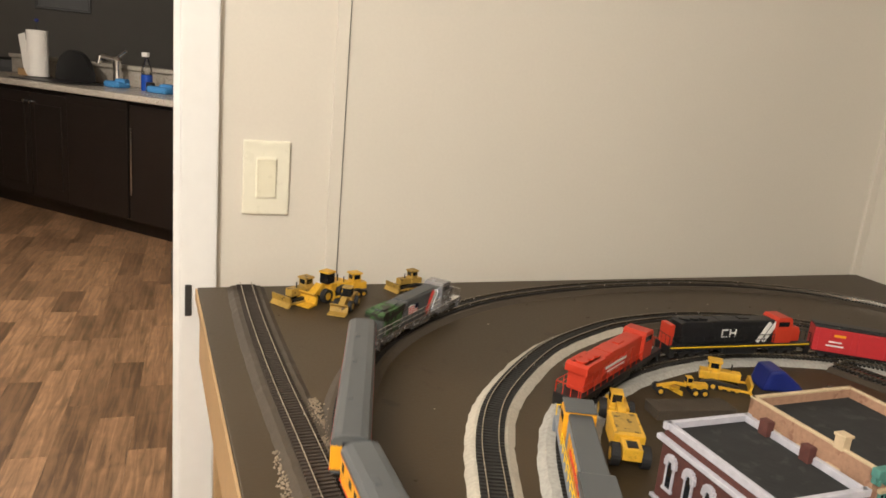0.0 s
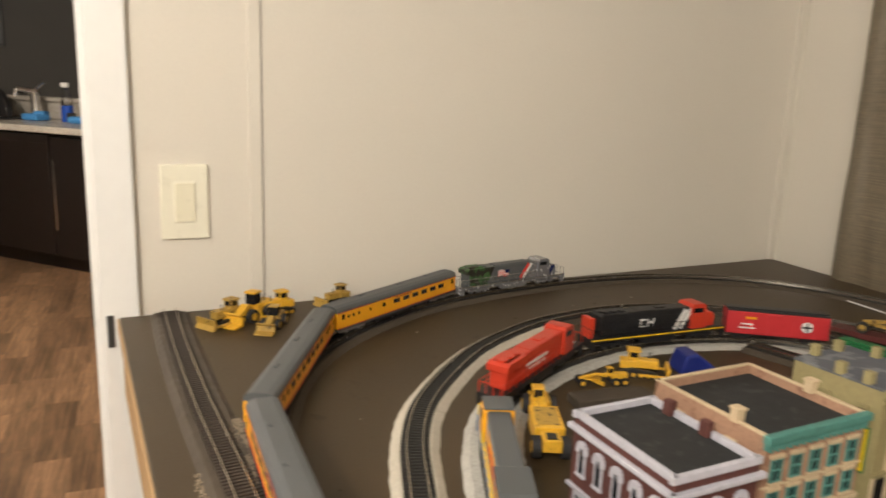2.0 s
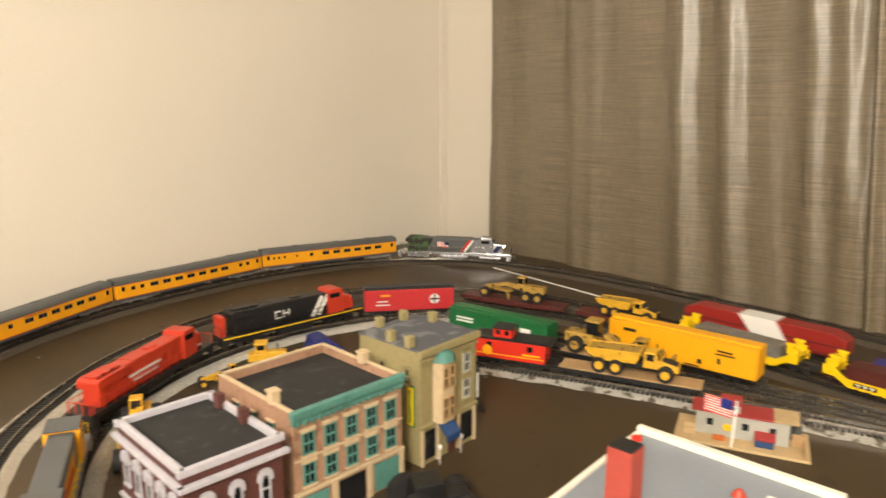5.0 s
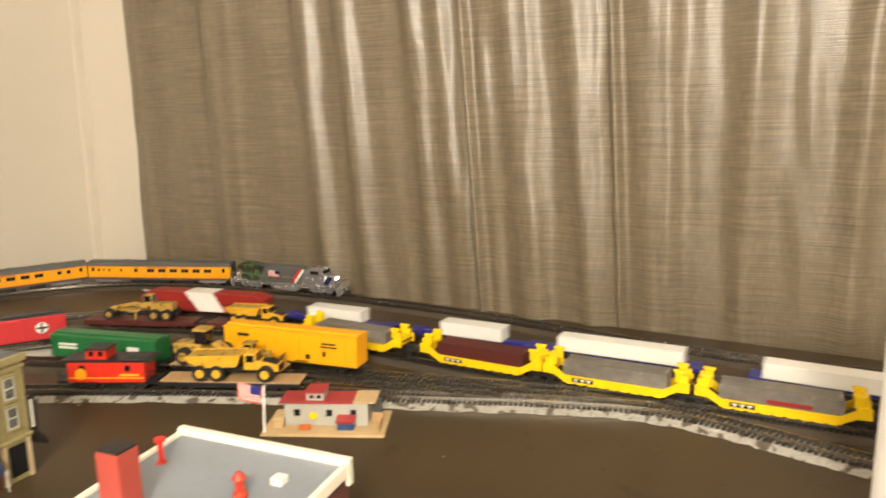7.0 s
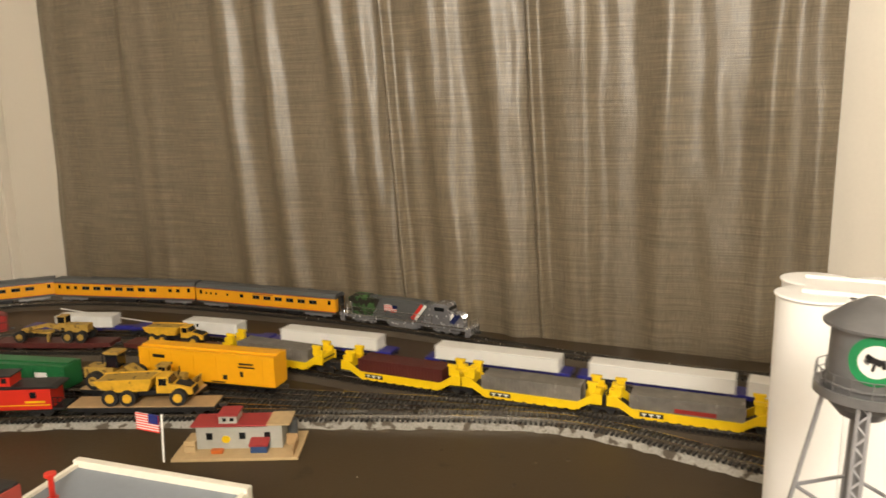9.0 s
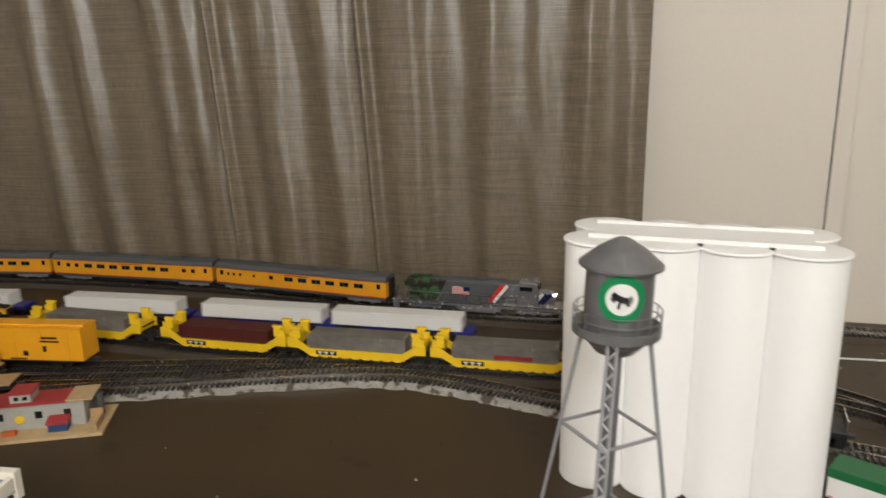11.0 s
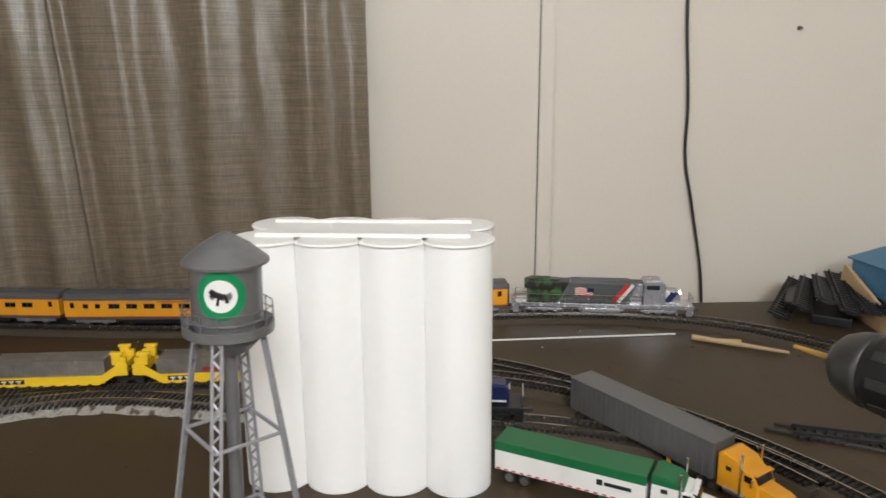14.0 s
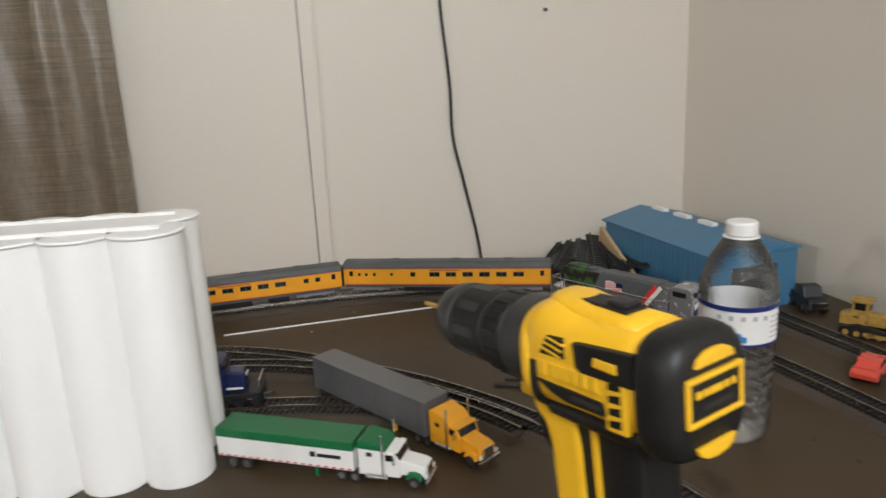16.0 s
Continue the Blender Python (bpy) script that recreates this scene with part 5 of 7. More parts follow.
bay = part("bay", Shape().plan([(-0.030, -Y + 0.002), (-0.024, -Y - 0.011), (-0.004, -Y - 0.011), (0.002, -Y + 0.002)], 0.036, 0.092), M_CREAM, b3, "tan bay")
part("bay_roof", Shape().lathe([(0.0165, 0), (0.014, 0.005), (0.008, 0.0085), (0.001, 0.010)], -0.014, -Y - 0.001, 0.092, 8), M_TEAL, bay, "weathered teal bay roof")
for z in (0.078, 0.050):
    for x in (-0.0195, -0.0085):
        sash(bay, x, z, -Y - 0.011, -1, M_BOARD, 0.0085, 0.020)
for z in (0.080, 0.055):
    sash(b3, 0.031, z, -Y, -1, M_CABG, 0.012, 0.018, M_OLIVE)
for y, z in ((-0.03, 0.080), (0.01, 0.080), (0.01, 0.055)):
    sash(b3, y, z, -X, -1, M_OLIVE, 0.009, 0.014, M_OLIVE, axis="x")
sg = part("wall_sign", Shape().box(-X - 0.0008, -0.036, 0.054, 0.0016, 0.011, 0.038, 0.0003), M_GREEN, b3, "tall green and yellow painted sign")
part("sign_panel", Shape().box(-X - 0.0018, -0.036, 0.054, 0.0008, 0.0085, 0.035), M_TTX, sg)
part("sign_bar", Shape().box(-X - 0.0024, -0.036, 0.054, 0.0006, 0.0030, 0.030), M_GREEN, sg)
for x in (-0.036, 0.032):
    part("shop_front", Shape().box(x, -Y - 0.0006, 0.018, 0.020, 0.0022, 0.026, 0.0004), M_GLASS, b3)
part("door", Shape().box(0.004, -Y - 0.0006, 0.016, 0.012, 0.0022, 0.031, 0.0004), M_BRICK, b3)
for x in (-0.048, -0.022, 0.016, 0.046):
    part("pilaster", Shape().box(x, -Y - 0.0012, 0.017, 0.004, 0.003, 0.034, 0.0004), M_CREAM, b3)
part("awning", Shape().box(-0.012, -Y - 0.010, 0.031, 0.024, 0.019, 0.002, 0.0005, rx=38).box(-0.012, -Y - 0.0175, 0.0225, 0.024, 0.001, 0.005), M_AWN, b3, "sloping blue awning")
for x in (-0.030, 0.008):
    part("street_lamp", Shape().rod((x, -Y - 0.012, 0), (x, -Y - 0.012, 0.014), 0.0006, n=6).lathe([(0.0016, 0), (0.0026, 0.003), (0.001, 0.005)], x, -Y - 0.012, 0.014, 8), M_WHITE, b3)
bt = part("boot_sign", Shape().prism([(-0.005, 0.066), (0.006, 0.066), (0.006, 0.034), (0.014, 0.026), (0.018, 0.020), (0.015, 0.0185), (-0.003, 0.026), (-0.0055, 0.032)], 0.003, -0.046, bev=0.0006), M_BLACK, b3, "black boot shaped shop sign")
bt.location.x = X + 0.006
part("sign_bar", Shape().box(0.0005, -0.0480, 0.051, 0.0022, 0.001, 0.024), M_WHITE, bt)

# grey-roofed depot with ivory parapets
dp = thing("depot_building", "model building with grey blue roof, ivory parapets and red chimney", "model building", pose(-0.858, -1.172, T, 0, 0, 4))
X, Y, HH = 0.096, 0.082, 0.066
part("wall", Shape().box(0, 0, HH / 2, 2 * X, 2 * Y, HH, 0.0006), M_BRICK, dp)
part("roof", Shape().prism([(-X, HH), (X - 0.002, HH), (X - 0.002, HH + 0.012), (-X, HH + 0.002)], 2 * Y - 0.004), M_ROOFG, dp, "low-pitched grey blue roof")
s = Shape()
s.prism([(X - 0.004, HH - 0.004), (X + 0.003, HH - 0.004), (X + 0.003, HH + 0.018), (X - 0.004, HH + 0.018)], 2 * Y + 0.006, bev=0.0008)
s.prism([(-X, HH - 0.002), (X, HH + 0.004), (X, HH + 0.015), (-X, HH + 0.005)], 0.0045, Y, bev=0.0006)
s.prism([(-X, HH - 0.002), (X, HH + 0.004), (X, HH + 0.015), (-X, HH + 0.005)], 0.0045, -Y, bev=0.0006)
part("parapet", s, M_IVORY, dp, "ivory stepped parapet")
ch = part("chimney", Shape().box(-0.012, 0.040, HH + 0.025, 0.019, 0.021, 0.058, 0.0008), M_CHIM, dp, "tall dull red chimney")
part("chimney_cap", Shape().box(-0.012, 0.040, HH + 0.0548, 0.0175, 0.0195, 0.0022, 0.0004), M_BLACK, ch)
part("vent_pipe", Shape().rod((0.050, 0.063, HH + 0.006), (0.050, 0.063, HH + 0.030), 0.0022, n=10).rod((0.050, 0.063, HH + 0.028), (0.050, 0.063, HH + 0.0305), 0.0045, n=12).rod((0.050, 0.063, HH + 0.006), (0.050, 0.063, HH + 0.010), 0.0045, n=12), M_RED, dp, "red roof vent pipe")
part("ventilator", Shape().lathe([(0.0055, 0), (0.0055, 0.004), (0.0035, 0.006), (0.0035, 0.014), (0.0055, 0.016), (0.002, 0.021)], 0.030, -0.030, HH + 0.008, 14), M_ORED, dp, "red roof ventilator")
part("roof_hatch", Shape().box(0.056, -0.046, HH + 0.0125, 0.010, 0.010, 0.006, 0.0008), M_WHITE, dp)
for k in range(3):
    sash(dp, 0.045 - 0.045 * k, 0.034, X, 1, M_IVORY, 0.016, 0.024, M_IVORY, axis="x")
    sash(dp, -0.05 + 0.05 * k, 0.034, Y, 1, M_IVORY, 0.016, 0.024, M_IVORY)
fp = thing("flagpole", "white flagpole with a small striped flag on the depot roof", "flag", pose(-0.748, -1.157, T + 0.084))
part("pole", Shape().rod((0, 0, 0), (0.001, -0.001, 0.042), 0.0008, n=8), M_WHITE, fp)
fb = part("flag_cloth", Shape().box(0, 0.0140, 0.0330, 0.0008, 0.024, 0.0150), M_WHITE, fp)
s = Shape()
for k in range(7):
    s.box(0, 0.0140, 0.0262 + 0.00228 * k, 0.0014, 0.0242, 0.0012)
part("flag_stripe", s, M_RED, fb)
part("flag_canton", Shape().box(0, 0.0070, 0.0368, 0.0020, 0.0100, 0.0078), M_DBLUE, fb)
sh = thing("shed_building", "small dark maroon roofed model shed", "model building", pose(-0.958, -1.045, T, 0, 0, 8))
part("wall", Shape().box(0, 0, 0.018, 0.085, 0.062, 0.036, 0.0006), M_BRICK, sh)
part("roof", Shape().prism([(-0.046, 0.034), (0.046, 0.034), (0.046, 0.037), (0.0, 0.056), (-0.046, 0.037)], 0.072, bev=0.0006), M_MAROON, sh)

# caboose body used as a yard hut on a tan board
hut = thing("yard_hut", "grey caboose body hut with red roof on a tan board", "model building", pose(-0.560, -1.085, T, 0, 0, -67) @ Matrix.Diagonal((0.92, 0.92, 0.82, 1)))
part("base_board", Shape().box(0, 0, 0.002, 0.150, 0.074, 0.004, 0.0008), M_TANW, hut, "tan base board")
part("body", Shape().box(0.0, 0.006, 0.020, 0.104, 0.034, 0.032, 0.0006), M_CABG, hut)
part("roof", Shape().prism([(-0.058, 0.0362), (0.036, 0.0362), (0.036, 0.0385), (-0.058, 0.0385)], 0.038, 0.006, bev=0.0005), M_ROOFR, hut)
part("tan_awning", Shape().box(0.048, 0.006, 0.0385, 0.028, 0.040, 0.0022, 0.0004), M_TANW, hut)
cp_ = part("cupola", Shape().box(-0.014, 0.006, 0.0435, 0.022, 0.026, 0.012, 0.0005), M_CABG, hut)
part("cupola_roof", Shape().box(-0.014, 0.006, 0.0502, 0.025, 0.030, 0.002, 0.0004), M_ROOFR, cp_)
for x in (-0.018, -0.009):
    part("cupola_window", Shape().box(x, -0.0068, 0.0440, 0.0045, 0.0012, 0.0045), M_GLASS, cp_)
for x in (-0.036, 0.004, 0.034):
    part("window", Shape().box(x, -0.0108, 0.0225, 0.0075, 0.0012, 0.0095), M_GLASS, hut)
part("round_emblem", Shape().rod((-0.016, -0.0104, 0.018), (-0.016, -0.0120, 0.018), 0.0052, n=16), M_TTX, hut)
part("stairs", Shape().box(-0.058, -0.010, 0.008, 0.012, 0.018, 0.008).box(-0.058, -0.010, 0.014, 0.012, 0.010, 0.006).rod((-0.064, -0.018, 0.004), (-0.064, -0.018, 0.020), 0.0007, n=5).rod((-0.052, -0.018, 0.004), (-0.052, -0.018, 0.020), 0.0007, n=5), M_TANW, hut)
part("bench", Shape().box(-0.024, -0.022, 0.007, 0.014, 0.007, 0.005, 0.0006), M_ORANGE, hut)
part("tool_box", Shape().box(0.026, -0.018, 0.0095, 0.020, 0.013, 0.011, 0.0006), M_AWN, hut, "blue tool box")
part("tool_box_lid", Shape().box(0.026, -0.018, 0.0170, 0.023, 0.016, 0.004, 0.0006, rx=12), M_ROOFR, hut, "red tool box lid")
part("fence", Shape().box(0.062, -0.002, 0.012, 0.014, 0.0016, 0.016).box(0.068, -0.018, 0.009, 0.0016, 0.030, 0.010), M_WOODF, hut)
part("barrel", Shape().rod((0.060, 0.014, 0.004), (0.060, 0.014, 0.034), 0.006, n=12), M_UPG, hut)

# blue engine shed
bb = thing("blue_engine_shed", "sky blue corrugated engine shed with four white roof vents", "model building")
C = [(-0.128, -2.434), (-0.392, -2.444), (-0.384, -2.585), (-0.110, -2.575)]
s = Shape()
s.plan(C, T, T + 0.080)
part("wall", s, M_BLDB, bb)
mx, my = sum(c[0] for c in C) / 4, sum(c[1] for c in C) / 4
r_ = Shape()
r_.prism([(-0.071, 0.0), (0.071, 0.0), (0.072, 0.003), (0.0, 0.020), (-0.072, 0.003)], 0.276, bev=0.0005)
ro = part("roof", r_, M_BLDB, bb)
ro.matrix_basis = pose(mx, my, T + 0.079, 0, 0, 93)
for k in range(4):
    part("roof_vent", Shape().box(mx + 0.085 - 0.060 * k, my + 0.002 - 0.002 * k, T + 0.1005, 0.034, 0.010, 0.006, 0.0015, rz=2), M_WHITE, ro).matrix_parent_inverse = ro.matrix_basis.inverted()
s = Shape()
for k in range(24):
    u = (k + 0.5) / 24
    s.box(C[0][0] + (C[1][0] - C[0][0]) * u, C[0][1] + (C[1][1] - C[0][1]) * u + 0.0004, T + 0.040, 0.0022, 0.0006, 0.076)
part("corrugation", s, M_BLDB, bb)
# no opening is cut; a black plate gives the doorway's inner shade
part("engine_door", Shape().box(-0.3895, -2.515, T + 0.032, 0.004, 0.070, 0.060, 0.0006, rz=3), M_BLACK, bb, "black plate drawn as the shaded inside of the open engine doorway")

# white twin-row grain silos
si = thing("grain_silos", "matt white block of eight grain silos with flanged tops", "model silo", pose(-0.520, -1.732, T, 0, 0, -97) @ Matrix.Diagonal((1.02, 1.02, 1.02, 1)))
for row in range(2):
    for k in range(4):
        part("silo_tube", Shape().lathe([(0.0285, 0), (0.0285, 0.001), (0.0285, 0.211), (0.0285, 0.212), (0.0300, 0.2122), (0.0302, 0.2132), (0.0298, 0.2142), (0.0285, 0.2145), (0.004, 0.2145)], (k - 1.5) * 0.0515, 0.034 - 0.058 * row - 0.005, 0, 40, split=False), M_SILO, si)
    part("deck_rail", Shape().box(0, 0.029 - 0.058 * row, 0.2160, 0.175, 0.002, 0.0034, 0.0006), M_WHITE, si)
part("infill", Shape().box(0, 0, 0.102, 0.160, 0.058, 0.204), M_SILO, si)
part("top_deck", Shape().box(0, 0, 0.2126, 0.172, 0.062, 0.0046, 0.0006), M_SILO, si)

# water tower
wt = thing("water_tower", "galvanised grey water tower on four lattice legs with round green emblem", "water tower", pose(-0.722, -1.654, T, 1.6) @ Matrix.Diagonal((1.0, 1.0, 0.998, 1)))
tank = part("tank", Shape().lathe([(0.004, 0.188), (0.012, 0.191), (0.0175, 0.197), (0.0200, 0.206), (0.0200, 0.247)], n=40), M_TANK, wt)
part("tank_roof", Shape().lathe([(0.0245, 0.2440), (0.0246, 0.2455), (0.014, 0.2545), (0.004, 0.2605), (0.0006, 0.2615)], n=40), M_TANK, tank)
part("tank_seam", Shape().lathe([(0.0203, 0.2095), (0.0206, 0.2105), (0.0203, 0.2115)], n=40), M_TANK, tank)
part("catwalk", Shape().lathe([(0.0195, 0.2030), (0.0262, 0.2030), (0.0262, 0.2085), (0.0255, 0.2088), (0.0195, 0.2048)], n=40), M_TANK, wt)
s = Shape()
for k in range(16):
    a, b_ = 2 * math.pi * k / 16, 2 * math.pi * (k + 1) / 16
    for z in (0.2130, 0.2185):
        s.rod((0.0258 * math.cos(a), 0.0258 * math.sin(a), z), (0.0258 * math.cos(b_), 0.0258 * math.sin(b_), z), 0.00035, n=5)
    s.rod((0.0258 * math.cos(a), 0.0258 * math.sin(a), 0.208), (0.0258 * math.cos(a), 0.0258 * math.sin(a), 0.2185), 0.0004, n=5)
part("guard_rail", s, M_TANK, wt)
part("riser_pipe", Shape().rod((0, 0, 0), (0, 0, 0.19), 0.0042, n=18), M_TANK, wt)
LEG = []
for k in range(4):
    a = math.radians(174 + 90 * k)
    p0, p1 = Vector((0.052 * math.cos(a), 0.052 * math.sin(a), 0)), Vector((0.0195 * math.cos(a), 0.0195 * math.sin(a), 0.204))
    LEG.append((p0, p1))
    s = Shape()
    tx = Vector((-math.sin(a), math.cos(a), 0)) * 0.0027
    s.rod(p0 + tx, p1 + tx, 0.0011, n=6).rod(p0 - tx, p1 - tx, 0.0011, n=6)
    for q in range(34):
        u0, u1 = q / 34, (q + 1) / 34
        sg_ = 1 if q % 2 else -1
        s.rod(p0.lerp(p1, u0) + sg_ * tx, p0.lerp(p1, u1) - sg_ * tx, 0.0008, n=4)
    lg = part("lattice_leg", s, M_LEG, wt, "silver grey lattice leg")
    part("foot", Shape().box(p0.x, p0.y, 0.0015, 0.008, 0.008, 0.003, 0.0005), M_TANK, lg)
for u in (0.34, 0.68):
    for k in range(4):
        a, b_ = LEG[k], LEG[(k + 1) % 4]
        part("strut", Shape().rod(a[0].lerp(a[1], u), b_[0].lerp(b_[1], u), 0.0013, n=6), M_LEG, wt)
# the emblem wraps the tank, facing the operator
def curved_disc(r0, r1, rad, mid, zc, n=36):
    verts, faces = [], []
    for k in range(n + 1):
        a = 2 * math.pi * k / n
        for r in (r0, r1):
            ang = math.radians(mid) + r * math.cos(a) / rad
            verts.append((rad * math.cos(ang), rad * math.sin(ang), zc + r * math.sin(a)))
    for k in range(n):
        faces.append((2 * k, 2 * k + 1, 2 * k + 3, 2 * k + 2))
    return verts, faces


v, f = curved_disc(0.0092, 0.0142, 0.0203, 183, 0.2290)
raw_part("emblem_ring", v, f, M_LOGOG, tank, "round green ring emblem")
v, f = curved_disc(0.0001, 0.0094, 0.0204, 183, 0.2290)
raw_part("emblem_disc", v, f, M_WHITE, tank, "white emblem centre")
s = Shape()
for dy, dz, sy, sz, rx in ((-0.0010, 0.0006, 0.0062, 0.0030, 20), (0.0026, -0.0008, 0.0016, 0.0044, -20), (-0.0034, 0.0022, 0.0026, 0.0022, 30), (-0.0012, -0.0028, 0.0012, 0.0034, 10)):
    s.box(-0.0205, dy * -1.2 - 0.001, 0.2290 + dz * 1.2, 0.0012, sy * 1.2, sz * 1.2, 0.0004, rx=rx)
part("emblem_shape", s, M_BLACK, tank, "black animal shape")

# ---- vehicles and machines, x ahead, z up from their wheels' ground ----


def tyre(parent, x, y, r, w_, rim_m, name="wheel", hub=0.55):
    sg_ = 1 if y > 0 else -1
    wl = part(name, Shape().rod((x, y - w_ / 2, r), (x, y + w_ / 2, r), r, n=20), M_RUBBER, parent)
    part("rim", Shape().rod((x, y + sg_ * (w_ / 2 - 0.0006), r), (x, y + sg_ * (w_ / 2 + 0.0006), r), r * hub, n=16), rim_m, wl)
    return wl


def dump_truck(m, label, k=1.0, body_m=M_CAT):
    e = thing("dump_truck", label, "toy dump truck", m)
    part("chassis", Shape().box(0.0, 0, 0.013 * k, 0.100 * k, 0.014 * k, 0.007 * k, 0.001), M_BLACK, e)
    part("hood", Shape().prism([(0.034 * k, 0.012 * k), (0.060 * k, 0.012 * k), (0.060 * k, 0.020 * k), (0.034 * k, 0.026 * k)], 0.022 * k, bev=0.001), body_m, e)
    part("grille", Shape().box(0.0605 * k, 0, 0.016 * k, 0.0016, 0.016 * k, 0.008 * k), M_BLACK, e)
    part("hood_top", Shape().box(0.048 * k, 0, 0.0238 * k, 0.020 * k, 0.014 * k, 0.0012, ry=13), M_BLACK, e)
    cb_ = part("cab", Shape().prism([(0.014 * k, 0.014 * k), (0.034 * k, 0.014 * k), (0.034 * k, 0.026 * k), (0.029 * k, 0.036 * k), (0.015 * k, 0.036 * k)], 0.022 * k, bev=0.0008), body_m, e)
    part("side_window", Shape().box(0.023 * k, 0, 0.029 * k, 0.010 * k, 0.0228 * k, 0.009 * k), M_GLASS, cb_)
    part("windshield", Shape().box(0.0318 * k, 0, 0.030 * k, 0.0014, 0.018 * k, 0.009 * k, ry=-26), M_GLASS, cb_)
    for y in (-0.015, 0.015):
        part("mirror", Shape().box(0.034 * k, y * k, 0.032 * k, 0.001, 0.004 * k, 0.006 * k), M_BLACK, cb_)
    bd = part("dump_bed", Shape().prism([(-0.058 * k, 0.024 * k), (-0.040 * k, 0.017 * k), (0.006 * k, 0.019 * k), (0.012 * k, 0.034 * k), (-0.062 * k, 0.031 * k)], 0.032 * k, bev=0.001), body_m, e)
    part("bed_rim", Shape().box(-0.025 * k, 0.0160 * k, 0.0325 * k, 0.074 * k, 0.002, 0.003, 0.0005, ry=-2).box(-0.025 * k, -0.0160 * k, 0.0325 * k, 0.074 * k, 0.002, 0.003, 0.0005, ry=-2), body_m, bd)
    part("bed_load_floor", Shape().box(-0.025 * k, 0, 0.0328 * k, 0.066 * k, 0.027 * k, 0.0008, ry=-2), M_CATD, bd)
    for x in (-0.042, -0.020, 0.044):
        for y in (-0.0145, 0.0145):
            tyre(e, x * k, y * k, 0.0105 * k, 0.009 * k, body_m)
    return e


def loader(m, label, k=1.0, body_m=M_CAT):
    e = thing("wheel_loader", label, "toy wheel loader", m)
    part("rear_frame", Shape().box(-0.022 * k, 0, 0.017 * k, 0.036 * k, 0.020 * k, 0.013 * k, 0.0015).box(0.006 * k, 0, 0.014 * k, 0.024 * k, 0.012 * k, 0.008 * k, 0.001), body_m, e)
    cb_ = part("cab", Shape().box(-0.006 * k, 0, 0.031 * k, 0.015 * k, 0.016 * k, 0.016 * k, 0.001), M_GLASS, e, "dark glazed cab")
    part("cab_roof", Shape().box(-0.006 * k, 0, 0.040 * k, 0.018 * k, 0.018 * k, 0.003 * k, 0.0008), body_m, cb_)
    part("exhaust", Shape().rod((-0.025 * k, 0.004 * k, 0.022 * k), (-0.025 * k, 0.004 * k, 0.033 * k), 0.001 * k, n=8), M_BLACK, e)
    part("lift_arm", Shape().prism([(0.006 * k, 0.024 * k), (0.012 * k, 0.026 * k), (0.036 * k, 0.010 * k), (0.034 * k, 0.006 * k), (0.020 * k, 0.014 * k)], 0.012 * k, bev=0.0006), body_m, e)
    part("bucket", Shape().prism([(0.034 * k, 0.014 * k), (0.036 * k, 0.002 * k), (0.054 * k, 0.001 * k), (0.054 * k, 0.003 * k), (0.040 * k, 0.005 * k), (0.038 * k, 0.014 * k), (0.043 * k, 0.019 * k), (0.040 * k, 0.020 * k)], 0.034 * k), body_m, e)
    for x in (-0.024, 0.012):
        for y in (-0.0135, 0.0135):
            tyre(e, x * k, y * k, 0.0100 * k, 0.008 * k, body_m)
    return e


def dozer(m, label, k=1.0, body_m=M_CATD):
    e = thing("bulldozer", label, "toy bulldozer", m)
    part("engine_hood", Shape().box(0.010 * k, 0, 0.019 * k, 0.030 * k, 0.015 * k, 0.013 * k, 0.0015), body_m, e)
    part("rear_body", Shape().box(-0.018 * k, 0, 0.017 * k, 0.026 * k, 0.020 * k, 0.012 * k, 0.001), body_m, e)
    cb_ = part("cab", Shape().box(-0.012 * k, 0, 0.030 * k, 0.016 * k, 0.016 * k, 0.015 * k, 0.0008), body_m, e)
    part("cab_window", Shape().box(-0.012 * k, 0, 0.0325 * k, 0.0166 * k, 0.011 * k, 0.0075 * k).box(-0.012 * k, 0, 0.0325 * k, 0.011 * k, 0.0166 * k, 0.0075 * k), M_GLASS, cb_)
    part("cab_roof", Shape().box(-0.012 * k, 0, 0.0385 * k, 0.020 * k, 0.020 * k, 0.003 * k, 0.0006), body_m, cb_)
    for y in (-0.0125, 0.0125):
        tr_ = part("crawler_track", Shape().prism([(-0.030 * k, 0.003 * k), (-0.024 * k, 0), (0.020 * k, 0), (0.026 * k, 0.004 * k), (0.024 * k, 0.010 * k), (-0.012 * k, 0.014 * k), (-0.028 * k, 0.010 * k)], 0.0075 * k, y * k, bev=0.0008), M_BLACK, e)
        s = Shape()
        for q in range(5):
            s.rod((-0.022 * k + q * 0.011 * k, y * 1.32 * k, 0.0045 * k), (-0.022 * k + q * 0.011 * k, y * 1.36 * k, 0.0045 * k), 0.0032 * k, n=10)
        part("road_wheel", s, body_m, tr_)
    part("blade", Shape().prism([(0.040 * k, 0.0005 * k), (0.044 * k, 0.0005 * k), (0.0395 * k, 0.008 * k), (0.0415 * k, 0.018 * k), (0.038 * k, 0.018 * k), (0.0360 * k, 0.008 * k)], 0.042 * k), body_m, e)
    part("push_arm", Shape().box(0.018 * k, 0.0185 * k, 0.006 * k, 0.044 * k, 0.0028 * k, 0.003 * k).box(0.018 * k, -0.0185 * k, 0.006 * k, 0.044 * k, 0.0028 * k, 0.003 * k), body_m, e)
    part("exhaust", Shape().rod((0.012 * k, 0.004 * k, 0.025 * k), (0.012 * k, 0.004 * k, 0.035 * k), 0.001 * k, n=8), M_BLACK, e)
    return e


